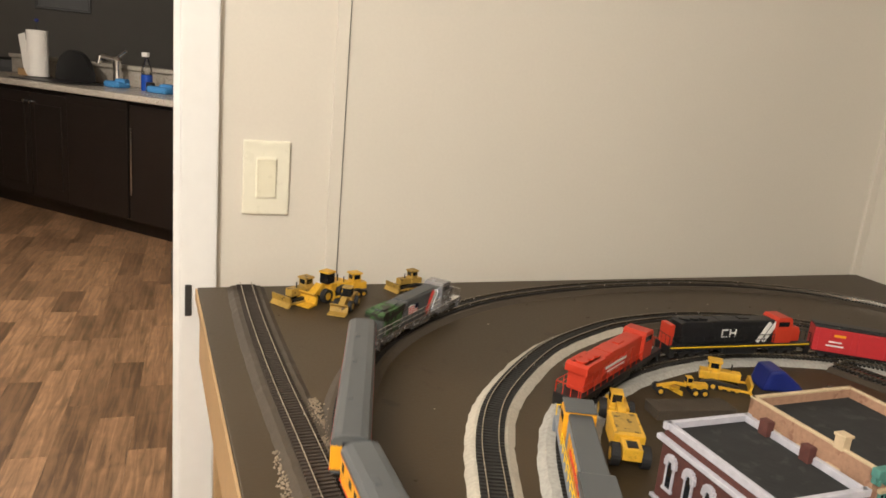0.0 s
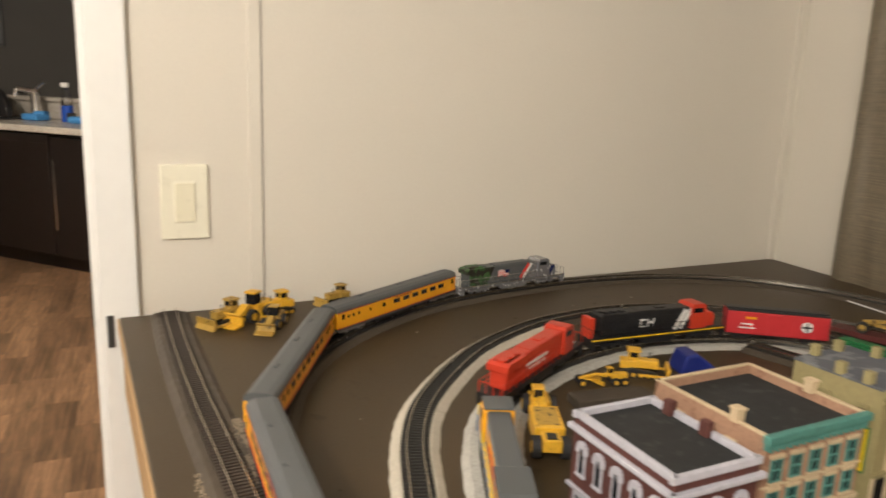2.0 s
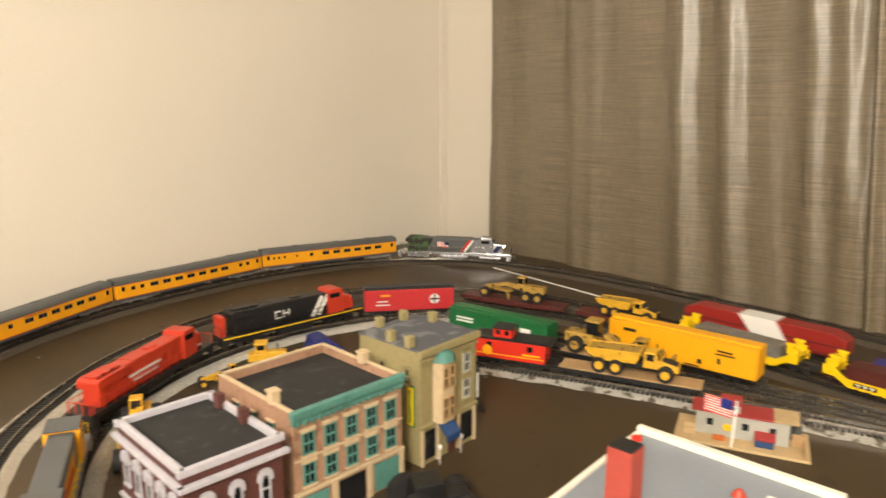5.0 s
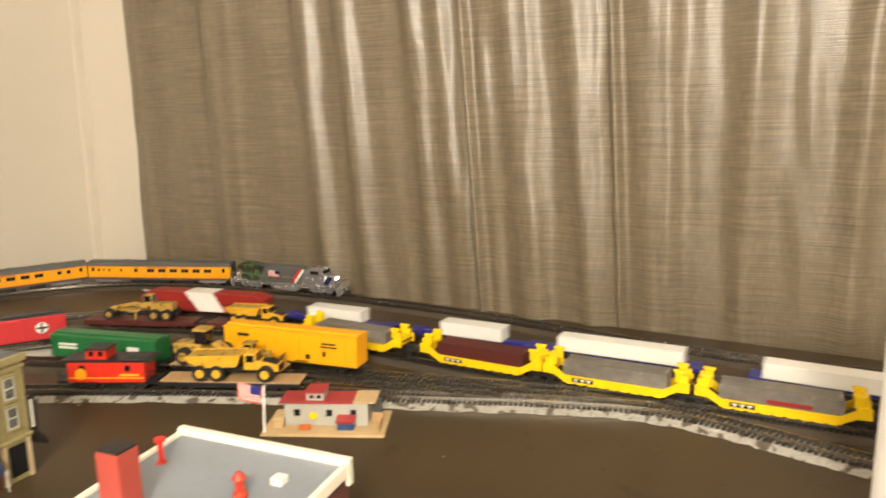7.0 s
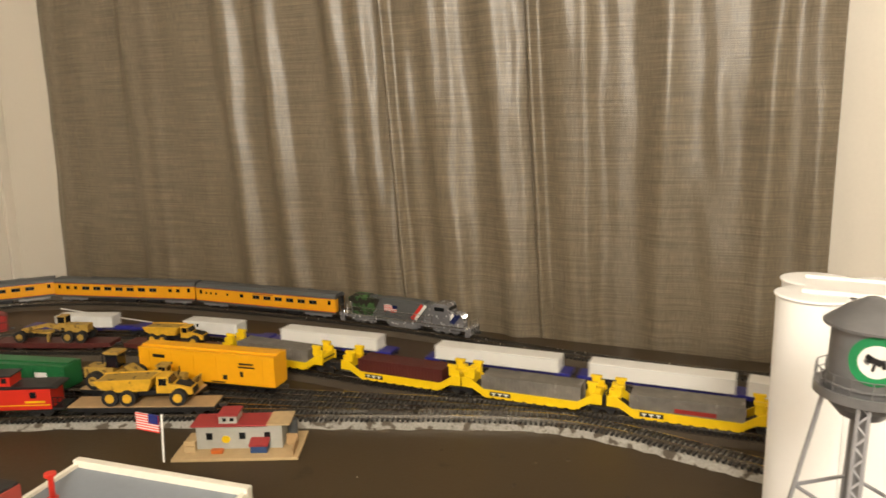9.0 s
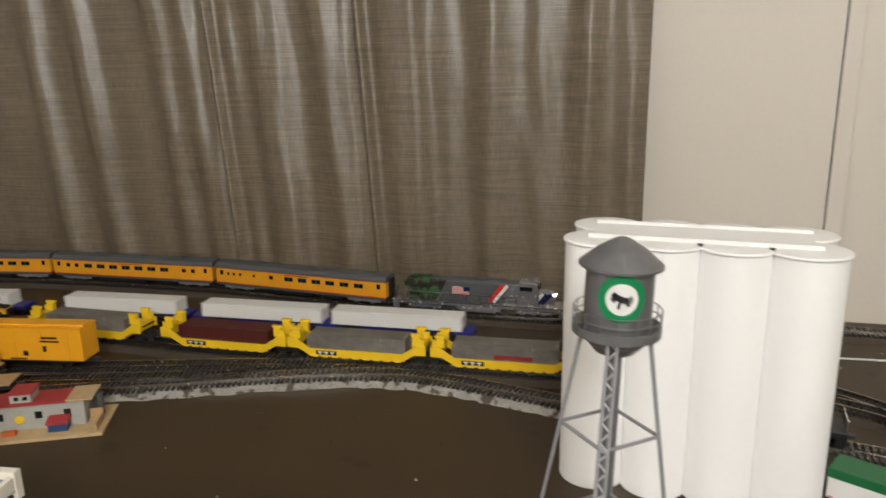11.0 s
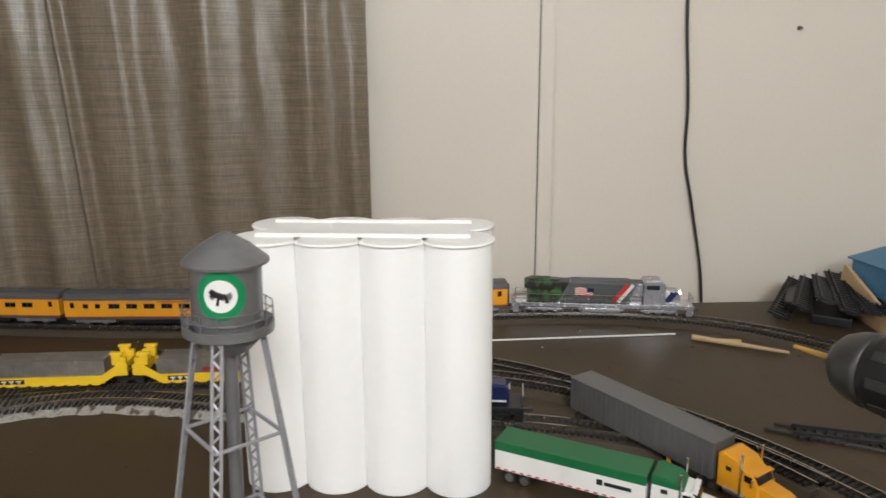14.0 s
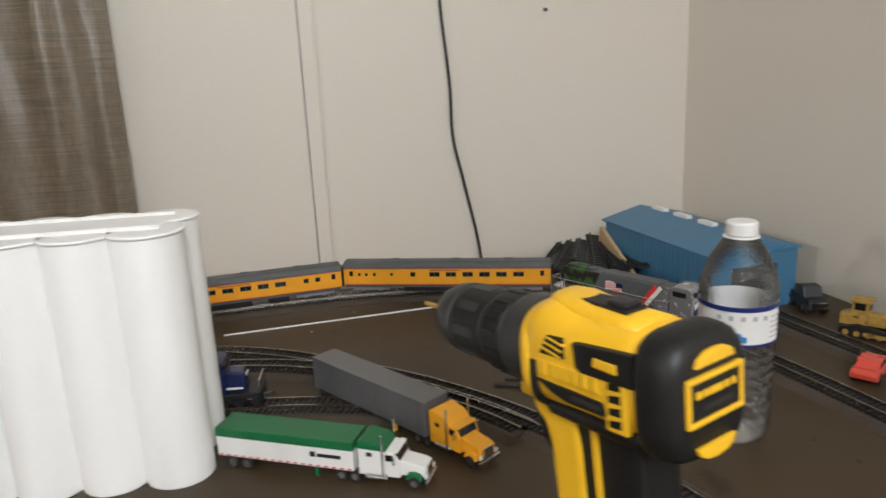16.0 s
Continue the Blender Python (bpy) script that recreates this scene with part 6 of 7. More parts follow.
def grader(m, label, k=1.0, body_m=M_CATD):
    e = thing("road_grader", label, "toy road grader", m)
    part("rear_body", Shape().box(-0.032 * k, 0, 0.020 * k, 0.036 * k, 0.016 * k, 0.012 * k, 0.001), body_m, e)
    cb_ = part("cab", Shape().box(-0.010 * k, 0, 0.030 * k, 0.013 * k, 0.015 * k, 0.018 * k, 0.0008), body_m, e)
    part("cab_window", Shape().box(-0.010 * k, 0, 0.033 * k, 0.0136 * k, 0.012 * k, 0.009 * k).box(-0.010 * k, 0, 0.033 * k, 0.010 * k, 0.0156 * k, 0.009 * k), M_GLASS, cb_)
    part("main_beam", Shape().prism([(-0.006 * k, 0.016 * k), (-0.006 * k, 0.024 * k), (0.018 * k, 0.026 * k), (0.056 * k, 0.018 * k), (0.056 * k, 0.013 * k), (0.018 * k, 0.021 * k)], 0.007 * k, bev=0.0006), body_m, e)
    part("grader_blade", Shape().box(0.016 * k, 0, 0.007 * k, 0.003 * k, 0.040 * k, 0.009 * k, rz=28), body_m, e)
    part("blade_circle", Shape().rod((0.016 * k, 0, 0.012 * k), (0.016 * k, 0, 0.015 * k), 0.009 * k, n=18), body_m, e)
    part("draw_bar", Shape().box(0.034 * k, 0.004 * k, 0.0135 * k, 0.036 * k, 0.0025 * k, 0.003 * k, rz=-8).box(0.034 * k, -0.004 * k, 0.0135 * k, 0.036 * k, 0.0025 * k, 0.003 * k, rz=8), body_m, e)
    for x in (-0.042, -0.022, 0.052):
        for y in (-0.0125, 0.0125):
            tyre(e, x * k, y * k, 0.0088 * k, 0.007 * k, body_m)
    return e


def on_deck(ob, x, z, rz=0, y=0):
    return ob.matrix_basis @ pose(x, y, z, 0, 0, rz)


DECK = 0.0143
dump_truck(on_deck(f1, 0.004, DECK), "bright yellow articulated dump truck on a flatcar", 0.96)
loader(on_deck(f2, -0.030, DECK), "yellow wheel loader with a big bucket on a flatcar", 1.15, M_CATD)
grader(on_deck(f3, 0.004, DECK, 180), "faded yellow road grader on a maroon flatcar", 1.05)
dump_truck(on_deck(f4, 0.0, DECK), "small yellow dump truck on a maroon flatcar", 0.82)
dozer(on_deck(f2, 0.040, DECK), "small faded yellow bulldozer on a flatcar", 0.8)

# machines parked by the light switch
dozer(pose(-1.345, -0.150, T, 0, 0, 215), "faded yellow bulldozer parked by the wall", 0.98)
loader(pose(-1.305, -0.140, T, 0, 0, 222), "yellow wheel loader with dark cab parked by the wall", 1.12)
loader(pose(-1.278, -0.190, T, 0, 0, 240), "yellow wheel loader parked beside the track", 0.85, M_CATD)
dozer(pose(-1.262, -0.122, T, 0, 0, 200), "yellow bulldozer parked by the wall", 0.98, M_CAT)
dozer(pose(-1.150, -0.090, T, 0, 0, 205), "faded yellow bulldozer with exhaust stack behind the track", 0.85)
# machines inside the loop
sc = thing("earth_scraper", "yellow motor scraper parked inside the loop", "toy scraper", pose(-1.060, -0.645, T, 0, 0, 66) @ Matrix.Diagonal((0.95, 0.90, 0.95, 1)))
part("tractor", Shape().box(0.050, 0, 0.018, 0.036, 0.026, 0.014, 0.0018), M_CAT, sc)
c_ = part("cab", Shape().box(0.042, 0.004, 0.033, 0.016, 0.016, 0.018, 0.001), M_CAT, sc)
part("cab_window", Shape().box(0.042, 0.004, 0.035, 0.0166, 0.012, 0.010).box(0.042, 0.004, 0.035, 0.012, 0.0166, 0.010), M_GLASS, c_)
part("gooseneck", Shape().prism([(0.012, 0.016), (0.012, 0.030), (0.036, 0.032), (0.036, 0.026), (0.020, 0.022)], 0.010, bev=0.0008), M_CAT, sc)
part("bowl", Shape().prism([(-0.045, 0.008), (0.010, 0.006), (0.016, 0.028), (-0.048, 0.030)], 0.036, bev=0.0012), M_CAT, sc)
part("bowl_floor", Shape().box(-0.016, 0, 0.0296, 0.046, 0.028, 0.0012), M_CATD, sc)
part("rear_engine", Shape().box(-0.060, 0, 0.020, 0.026, 0.022, 0.014, 0.0015), M_CAT, sc)
part("engine_grille", Shape().box(-0.0625, 0, 0.0275, 0.014, 0.012, 0.0014), M_BLACK, sc)
for x in (-0.058, 0.054):
    for y in (-0.017, 0.017):
        tyre(sc, x, y, 0.0125, 0.010, M_CAT)
grader(pose(-0.908, -0.548, T, 0, 0, 165), "yellow road grader parked inside the loop", 0.62, M_CAT)
dozer(pose(-0.838, -0.535, T, 0, 0, -35), "yellow bulldozer parked inside the loop", 0.92, M_CAT)
solid("blue_tarp", Shape().prism([(-0.030, 0), (0.032, 0), (0.020, 0.012), (-0.004, 0.030), (-0.022, 0.028)], 0.040, bev=0.004), M_DBLUE, "crumpled deep blue plastic heap inside the loop", "tarp", m=pose(-0.752, -0.545, T, 0, 0, -15))
solid("low_brown_block", Shape().box(0, 0, 0.006, 0.105, 0.032, 0.012, 0.001), M_BEDB, "low brown wooden block behind the store", "block", m=pose(-0.935, -0.600, T, 0, 0, -6))
sv = thing("dark_toy_tractor", "black toy tractor with big wheels in front of the brick block", "toy tractor", pose(-0.918, -0.966, T, 0, 0, -25))
part("body", Shape().box(0.010, 0, 0.018, 0.050, 0.022, 0.016, 0.003), M_BLACK, sv)
part("cab", Shape().prism([(-0.020, 0.020), (0.012, 0.020), (0.008, 0.042), (-0.018, 0.042)], 0.026, bev=0.002), M_BLACK, sv)
for x, r0 in ((-0.018, 0.018), (0.030, 0.013)):
    for y in (-0.019, 0.019):
        tyre(sv, x, y, r0, 0.013, M_BLACK)
lo = thing("skid_steer", "small yellow toy loader in front of the buildings", "toy loader", pose(-0.990, -0.975, T, 0, 0, -70))
part("body", Shape().box(0, 0, 0.014, 0.036, 0.020, 0.016, 0.002), M_CAT, lo)
part("cab", Shape().box(-0.004, 0, 0.028, 0.018, 0.016, 0.014, 0.001), M_CAT, lo)
for x in (-0.011, 0.011):
    for y in (-0.012, 0.012):
        tyre(lo, x, y, 0.0075, 0.006, M_CAT)


# highway trucks
def semi(m, label, cab_m, top_m, box_m, roof_m, L, stripe=None, ribs=0):
    lower = 0.0075 if stripe else 0.0
    e = thing("semi_truck", label, "toy truck", m, group="toy highway trucks")
    t_ = part("trailer", Shape().box(-L / 2, 0, 0.0275 - lower / 2, L, 0.0300, 0.0330 - lower, 0.0008), box_m, e)
    part("trailer_roof", Shape().box(-L / 2, 0, 0.0335 if stripe else 0.0438, L + 0.0008, 0.0306, 0.0082 if stripe else 0.0020, 0.0006), roof_m, t_)
    if ribs:
        for k in range(ribs):
            part("rib", Shape().box(-L + L * (k + 0.5) / ribs, 0, 0.0265, 0.0011, 0.0312, 0.0310), box_m, t_)
    if stripe:
        q = Shape()
        for k in range(18):
            q.box(-L + L * (k + 0.5) / 18, 0, 0.0125, L / 36, 0.0306, 0.0012)
        part("red_marker_strip", q, M_RED, t_)
        part("lettering_bar", Shape().box(-0.022, 0, 0.0225, 0.022, 0.0306, 0.0032).box(-0.037, 0, 0.0230, 0.005, 0.0306, 0.005), M_BLACK, t_)
    part("trailer_sill", Shape().box(-L / 2, 0, 0.0105, L, 0.022, 0.0024), cab_m if stripe else M_TGREY, t_)
    part("landing_leg", Shape().box(-L * 0.28, 0.010, 0.0055, 0.003, 0.003, 0.011).box(-L * 0.28, -0.010, 0.0055, 0.003, 0.003, 0.011), top_m, t_)
    for x in (-L + 0.014, -L + 0.028):
        for y in (-0.0115, 0.0115):
            tyre(e, x, y, 0.0058, 0.007, M_CHROME, hub=0.68)
    trailer_parts = {ob.name for ob in e.children}
    part("tractor_frame", Shape().box(0.025, 0, 0.0085, 0.092, 0.012, 0.004), M_BLACK, e)
    sl = part("sleeper", Shape().prism([(0.004, 0.009), (0.030, 0.009), (0.030, 0.034), (0.026, 0.040), (0.008, 0.043), (0.004, 0.040)], 0.0290, bev=0.0018), cab_m, e)
    part("sleeper_window", Shape().box(0.016, 0, 0.030, 0.006, 0.0294, 0.004), M_BLACK, sl)
    part("roof_fairing", Shape().prism([(0.004, 0.0345), (0.034, 0.0335), (0.026, 0.0405), (0.009, 0.0440), (0.004, 0.0420)], 0.0296, bev=0.0015), top_m, e)
    cb_ = part("cab", Shape().prism([(0.029, 0.009), (0.046, 0.009), (0.046, 0.024), (0.040, 0.033), (0.029, 0.035)], 0.0270, bev=0.001), cab_m, e)
    part("windshield", Shape().box(0.0432, 0, 0.0288, 0.0016, 0.022, 0.0085, ry=-33), M_GLASS, cb_)
    part("side_window", Shape().box(0.036, 0, 0.0278, 0.008, 0.0275, 0.006), M_GLASS, cb_)
    part("sun_visor", Shape().box(0.0418, 0, 0.0338, 0.005, 0.025, 0.0016, 0.0004, ry=12), cab_m, cb_)
    part("hood", Shape().prism([(0.044, 0.010), (0.070, 0.010), (0.071, 0.019), (0.066, 0.0215), (0.044, 0.0250)], 0.0200, bev=0.0018), cab_m, e)
    part("fender", Shape().prism([(0.050, 0.008), (0.068, 0.008), (0.067, 0.013), (0.061, 0.0155), (0.054, 0.0150)], 0.0285, bev=0.0014), top_m, e)
    part("grille", Shape().box(0.0712, 0, 0.0145, 0.0016, 0.0130, 0.0105, 0.0004), M_CHROME, e)
    part("bumper", Shape().box(0.0722, 0, 0.0060, 0.003, 0.0290, 0.0050, 0.0008), M_CHROME, e)
    part("headlight", Shape().box(0.0710, 0.0105, 0.0120, 0.0016, 0.0045, 0.0034).box(0.0710, -0.0105, 0.0120, 0.0016, 0.0045, 0.0034), M_WHITE, e)
    for y in (-0.0158, 0.0158):
        part("exhaust_stack", Shape().rod((0.0300, y, 0.010), (0.0300, y, 0.0500), 0.0011, n=8), M_CHROME, e)
        part("fuel_tank", Shape().rod((0.012, y * 0.75, 0.0080), (0.034, y * 0.75, 0.0080), 0.0042, n=12), M_CHROME, e)
        part("mirror", Shape().box(0.0420, y * 1.04, 0.0270, 0.0010, 0.0030, 0.0070), M_CHROME, e)
        for x in (-0.014, 0.000, 0.060):
            tyre(e, x, y * 0.72, 0.0060, 0.007, M_CHROME)
    for ob in [c for c in e.children if c.name not in trailer_parts]:
        ob.matrix_basis = Matrix.Diagonal((0.87, 0.92, 0.92, 1))
    return e


semi(pose(-0.6150, -1.9580, T, 0, 0, -121), "white and green semi truck with a green-topped white trailer", M_WHITE, M_GREEN, M_WHITE, M_GREEN, 0.130, True)
semi(pose(-0.5850, -2.0330, T, 0, 0, -149), "orange yellow semi truck with a long silver grey trailer", M_REEF, M_REEF, M_TGREY, M_TGREY, 0.170, None, 26)

# navy locomotive half hidden behind the silos
nv = diesel("navy blue diesel locomotive standing behind the silos", 0.215, M_NAVY, M_NAVY, M_BLACK, M_CHROME, M_BLACK, M_NAVY)
nv.matrix_basis = FRONT.stand(FRONT.near(-0.450, -1.775), 0.215)
bars(nv, [(-0.05, 0.030, 0.05, 0.0022), (0.08, 0.022, 0.02, 0.002)], M_WHITE, 0.0122)

# spare track sections heaped by the wall
random.seed(3)
hp_ = thing("spare_track_heap", "heap of spare black track sections by the wall", "track sections")
for k in range(7):
    u = k / 6
    x, y, z = -0.100 - 0.012 * k, -2.345 - 0.020 * k, T + 0.006 + 0.006 * (3 - abs(k - 3)) + 0.004 * (k % 3)
    q = Shape()
    for j in range(16):
        q.box(-0.075 + 0.010 * j, 0, 0, 0.0045, 0.030, 0.003)
    q.box(0, 0.0085, 0.003, 0.16, 0.0016, 0.003).box(0, -0.0085, 0.003, 0.16, 0.0016, 0.003)
    q.box(0, 0, -0.002, 0.16, 0.012, 0.002)
    tk = part("track_section", q, M_BLACK, hp_)
    tk.matrix_basis = pose(x - 0.02, y, z + 0.014, 18 - 3 * k, -6 + 4 * (k % 3), -38 + 5 * k)
q = Shape().box(-0.150, -2.40, T + 0.0075, 0.12, 0.05, 0.014, 0.002, rz=-35).box(-0.125, -2.36, T + 0.020, 0.10, 0.04, 0.012, 0.002, rz=-30)
part("packing_block", q, M_BLACK, hp_)
solid("pine_slat", Shape().box(0, 0, 0.0375, 0.140, 0.006, 0.075, 0.001), M_TANW, "pale pine slat leaning by the blue shed", "slat", m=pose(-0.160, -2.428, T - 0.024, 0, -18, -6))
for a, b_, r0 in (((-0.490, -2.120), (-0.560, -2.240), 0.002), ((-0.480, -2.135), (-0.530, -2.235), 0.0016)):
    solid("loose_rail", Shape().rod((*a, T + r0), (*b_, T + r0), r0, n=6), M_STEEL, "loose dark rail lying on the table", "rail", group="loose rails")
q = Shape()
for j in range(9):
    q.box(0.009 * j, 0, 0.002, 0.004, 0.030, 0.003)
q.box(0.036, 0.0085, 0.005, 0.084, 0.0014, 0.003).box(0.036, -0.0085, 0.005, 0.084, 0.0014, 0.003)
solid("spare_track_piece", q, M_BLACK, "short spare black track piece lying flat", "track section", m=pose(-0.500, -2.150, T, 0, 0, -110))

# coral toy car, dozer and a dark truck past the bottle
rc = thing("toy_car", "coral red toy car on the table", "toy car", pose(-0.600, -2.500, T, 0, 0, -58))
part("body", Shape().prism([(-0.033, 0.005), (0.033, 0.005), (0.034, 0.010), (0.028, 0.013), (-0.030, 0.014), (-0.034, 0.011)], 0.026, bev=0.0016), M_CARD, rc)
part("cabin", Shape().prism([(-0.022, 0.0135), (0.014, 0.0130), (0.004, 0.0215), (-0.014, 0.0215)], 0.022, bev=0.0012), M_CARD, rc)
part("car_window", Shape().prism([(-0.019, 0.0145), (0.010, 0.0142), (0.003, 0.0200), (-0.013, 0.0200)], 0.0226), M_GLASS, rc)
for x in (-0.021, 0.021):
    for y in (-0.0115, 0.0115):
        tyre(rc, x, y, 0.0055, 0.005, M_CHROME)
dozer(pose(-0.515, -2.585, T, 0, 0, -150), "faded yellow bulldozer on the far table", 1.1)
dk = thing("toy_pickup", "black toy truck with chrome grille by the blue shed", "toy truck", pose(-0.408, -2.585, T, 0, 0, 165))
part("body", Shape().box(0, 0, 0.014, 0.060, 0.026, 0.014, 0.002), M_BLACK, dk)
part("cab", Shape().prism([(-0.008, 0.020), (0.016, 0.020), (0.010, 0.034), (-0.006, 0.034)], 0.024, bev=0.0012), M_BLACK, dk)
part("grille", Shape().box(0.0308, 0, 0.013, 0.0016, 0.022, 0.009, 0.0005), M_CHROME, dk)
for x in (-0.019, 0.019):
    for y in (-0.012, 0.012):
        tyre(dk, x, y, 0.008, 0.006, M_CHROME)

# water bottle
wb = thing("water_bottle", "clear plastic water bottle with white cap and blue banded label", "bottle", pose(-0.653, -2.292, T) @ Matrix.Diagonal((1.02, 1.02, 0.955, 1)))
prof = [(0.008, 0.005), (0.020, 0.000), (0.0270, 0.002), (0.0300, 0.008), (0.0310, 0.013)]
for k in range(8):
    z = 0.016 + k * 0.0098
    prof += [(0.0290 - 0.0006 * (k % 3), z), (0.0296, z + 0.0025), (0.0316, z + 0.0052), (0.0310, z + 0.0078)]
prof += [(0.0302, 0.0955), (0.0310, 0.099), (0.0310, 0.135), (0.0322, 0.139), (0.0318, 0.148), (0.0290, 0.161), (0.0240, 0.173), (0.0180, 0.184), (0.0135, 0.190), (0.0120, 0.193), (0.0120, 0.196)]
part("bottle_body", Shape().lathe(prof, n=48, split=False), M_CLEAR, wb)
part("neck_ring", Shape().lathe([(0.0125, 0.1905), (0.0145, 0.1910), (0.0145, 0.1922), (0.0125, 0.1927)], n=36), M_WHITE, wb)
part("cap", Shape().lathe([(0.0120, 0.1932), (0.0129, 0.1938), (0.0129, 0.2035), (0.0120, 0.2050), (0.0108, 0.2055)], n=36), M_WHITE, wb, "white screw cap")
lab_ = tube("label", 0.0317, 0.0985, 0.1345, M_PAPER, wb, "white paper label")
for k in range(7):
    a = math.radians(118 + 17 * k)
    q = Shape()
    for j in range(5 if k > 4 else 1):
        q.box(0.0318 * math.cos(a), 0.0318 * math.sin(a), 0.1245 - 0.0048 * j, 0.0008, 0.0066 if k > 4 else 0.0035, 0.0009 if k > 4 else 0.0042, rz=math.degrees(a))
    part("print_bar", q, M_LAV, lab_)
for k, (az, dz, w_) in enumerate(((128, 0.1035, 0.010), (140, 0.1055, 0.012), (150, 0.1032, 0.009))):
    a = math.radians(az)
    part("blue_print", Shape().box(0.0317 * math.cos(a), 0.0317 * math.sin(a), dz + 0.002, 0.0010, w_, 0.0085 - 0.0015 * k, 0.0004, rz=az), M_BLUEB, lab_, "blue printed wave")
tube("label_band", 0.0321, 0.1305, 0.1348, M_DBLUE, lab_)
tube("label_band", 0.0321, 0.0980, 0.1005, M_DBLUE, lab_)

# cordless drill standing on its battery; x towards the chuck
dl = thing("cordless_drill", "yellow and black cordless drill standing on its battery", "power drill",
           pose(-0.916, -2.069, T, 0, 0, 21) @ Matrix.Diagonal((1.03, 0.94, 0.93, 1)))
AX = 0.212


def rounded_box(x, z, sx, sy, sz, r):
    s = Shape().box(x, 0, z, sx, sy, sz)
    bmesh.ops.bevel(s.bm, geom=s.bm.edges[:], offset=r, segments=6, affect="EDGES", profile=0.5)
    return s


def loft(name, sections, material, parent, label="", power=3.2, n=40):
    """Rounded sections along x: (x, half width, half height, lift), closed at both ends."""
    verts, faces = [], []
    for x, hw, hh, up_ in sections:
        for k in range(n):
            a = 2 * math.pi * k / n
            c, d = math.cos(a), math.sin(a)
            verts.append((x, hw * math.copysign(abs(c) ** (2 / power), c), AX + up_ + hh * math.copysign(abs(d) ** (2 / power), d)))
    for i in range(len(sections) - 1):
        for k in range(n):
            j = (k + 1) % n
            faces.append((i * n + k, (i + 1) * n + k, (i + 1) * n + j, i * n + j))
    faces += [tuple(range(n)), tuple((len(sections) - 1) * n + k for k in reversed(range(n)))]
    return raw_part(name, verts, faces, material, parent, label, smooth=True)


loft("motor_housing", [(0.0625, 0.0195, 0.0200, 0.0010), (0.0615, 0.0235, 0.0245, 0.0010), (0.0585, 0.0258, 0.0275, 0.0015), (0.0520, 0.0262, 0.0292, 0.0022), (0.0440, 0.0262, 0.0290, 0.0022),
                       (0.0350, 0.0258, 0.0270, 0.0008), (0.0220, 0.0256, 0.0262, 0.0), (0.0050, 0.0256, 0.0265, 0.0), (-0.0110, 0.0258, 0.0272, 0.0)], M_DRY, dl)
loft("top_ridge", [(0.0560, 0.0090, 0.0040, 0.0285), (0.0530, 0.0125, 0.0060, 0.0280), (0.0440, 0.0145, 0.0065, 0.0275), (0.0300, 0.0140, 0.0060, 0.0250), (0.0120, 0.0145, 0.0060, 0.0235), (0.0000, 0.0150, 0.0050, 0.0232)], M_DRY, dl, power=2.6)
loft("front_flange", [(0.0660, 0.0200, 0.0215, -0.0010), (0.0650, 0.0248, 0.0262, -0.0010), (0.0625, 0.0268, 0.0285, -0.0015), (0.0585, 0.0272, 0.0290, -0.0015), (0.0570, 0.0262, 0.0280, -0.0015)], M_DRY, dl, power=2.8)
# shade in the gap behind the flange, drawn as a black sleeve
loft("shadow_gap", [(0.0572, 0.0264, 0.0225, -0.0080), (0.0520, 0.0268, 0.0225, -0.0080)], M_RUBB, dl, "black strip drawn as the shaded gap behind the collar", power=3.0)
loft("belly_pad", [(0.0560, 0.0180, 0.0040, -0.0265), (0.0500, 0.0210, 0.0060, -0.0265), (0.0000, 0.0220, 0.0065, -0.0265), (-0.0100, 0.0220, 0.0065, -0.0260)], M_RUBB, dl, "black rubber belly")
rb = loft("rear_cap", [(-0.0065, 0.0262, 0.0275, -0.0010), (-0.0078, 0.0280, 0.0298, -0.0015), (-0.0120, 0.0288, 0.0308, -0.0020), (-0.0180, 0.0284, 0.0304, -0.0020), (-0.0225, 0.0272, 0.0292, -0.0020), (-0.0252, 0.0250, 0.0270, -0.0020), (-0.0264, 0.0220, 0.0240, -0.0020)], M_RUBB, dl, "black rubber rear cap", power=3.8)
for z, flip in ((0.0165, 1), (-0.0205, -1)):
    rim_ = [(-0.0140, 0.0), (0.0140, 0.0), (0.0120, 0.0040 * flip), (0.0070, 0.0064 * flip), (0.0, 0.0072 * flip), (-0.0070, 0.0064 * flip), (-0.0120, 0.0040 * flip)]
    pn = part("rear_panel", Shape().prism(rim_, 0.0050, 0.0, bev=0.0010), M_DRY, rb, "yellow crescent panel")
    pn.matrix_basis = pose(-0.0258, 0, AX + z - 0.002, 0, 0, 90)
fr = Shape()
for z in (-0.0105, 0.0095):
    fr.box(-0.0266, 0, AX + z, 0.0036, 0.0400, 0.0026, 0.0010)
for y in (-0.0188, 0.0188):
    fr.box(-0.0262, y, AX - 0.0005, 0.0040, 0.0026, 0.0190, 0.0010)
part("rear_frame", fr, M_DRY, rb, "yellow badge frame")
part("badge_plate", Shape().box(-0.0262, 0, AX - 0.0005, 0.0030, 0.0350, 0.0175, 0.0008), M_RUBB, rb)
for k, wd in enumerate((0.0040, 0.0034, 0.0052, 0.0040, 0.0034, 0.0034)):
    part("badge_bar", Shape().box(-0.0278, 0.0125 - 0.0050 * k, AX + 0.0026, 0.0008, wd, 0.0034, 0.0003), M_DRY, rb)
part("badge_bar", Shape().box(-0.0278, -0.001, AX - 0.0042, 0.0008, 0.0210, 0.0024), M_STEEL, rb)
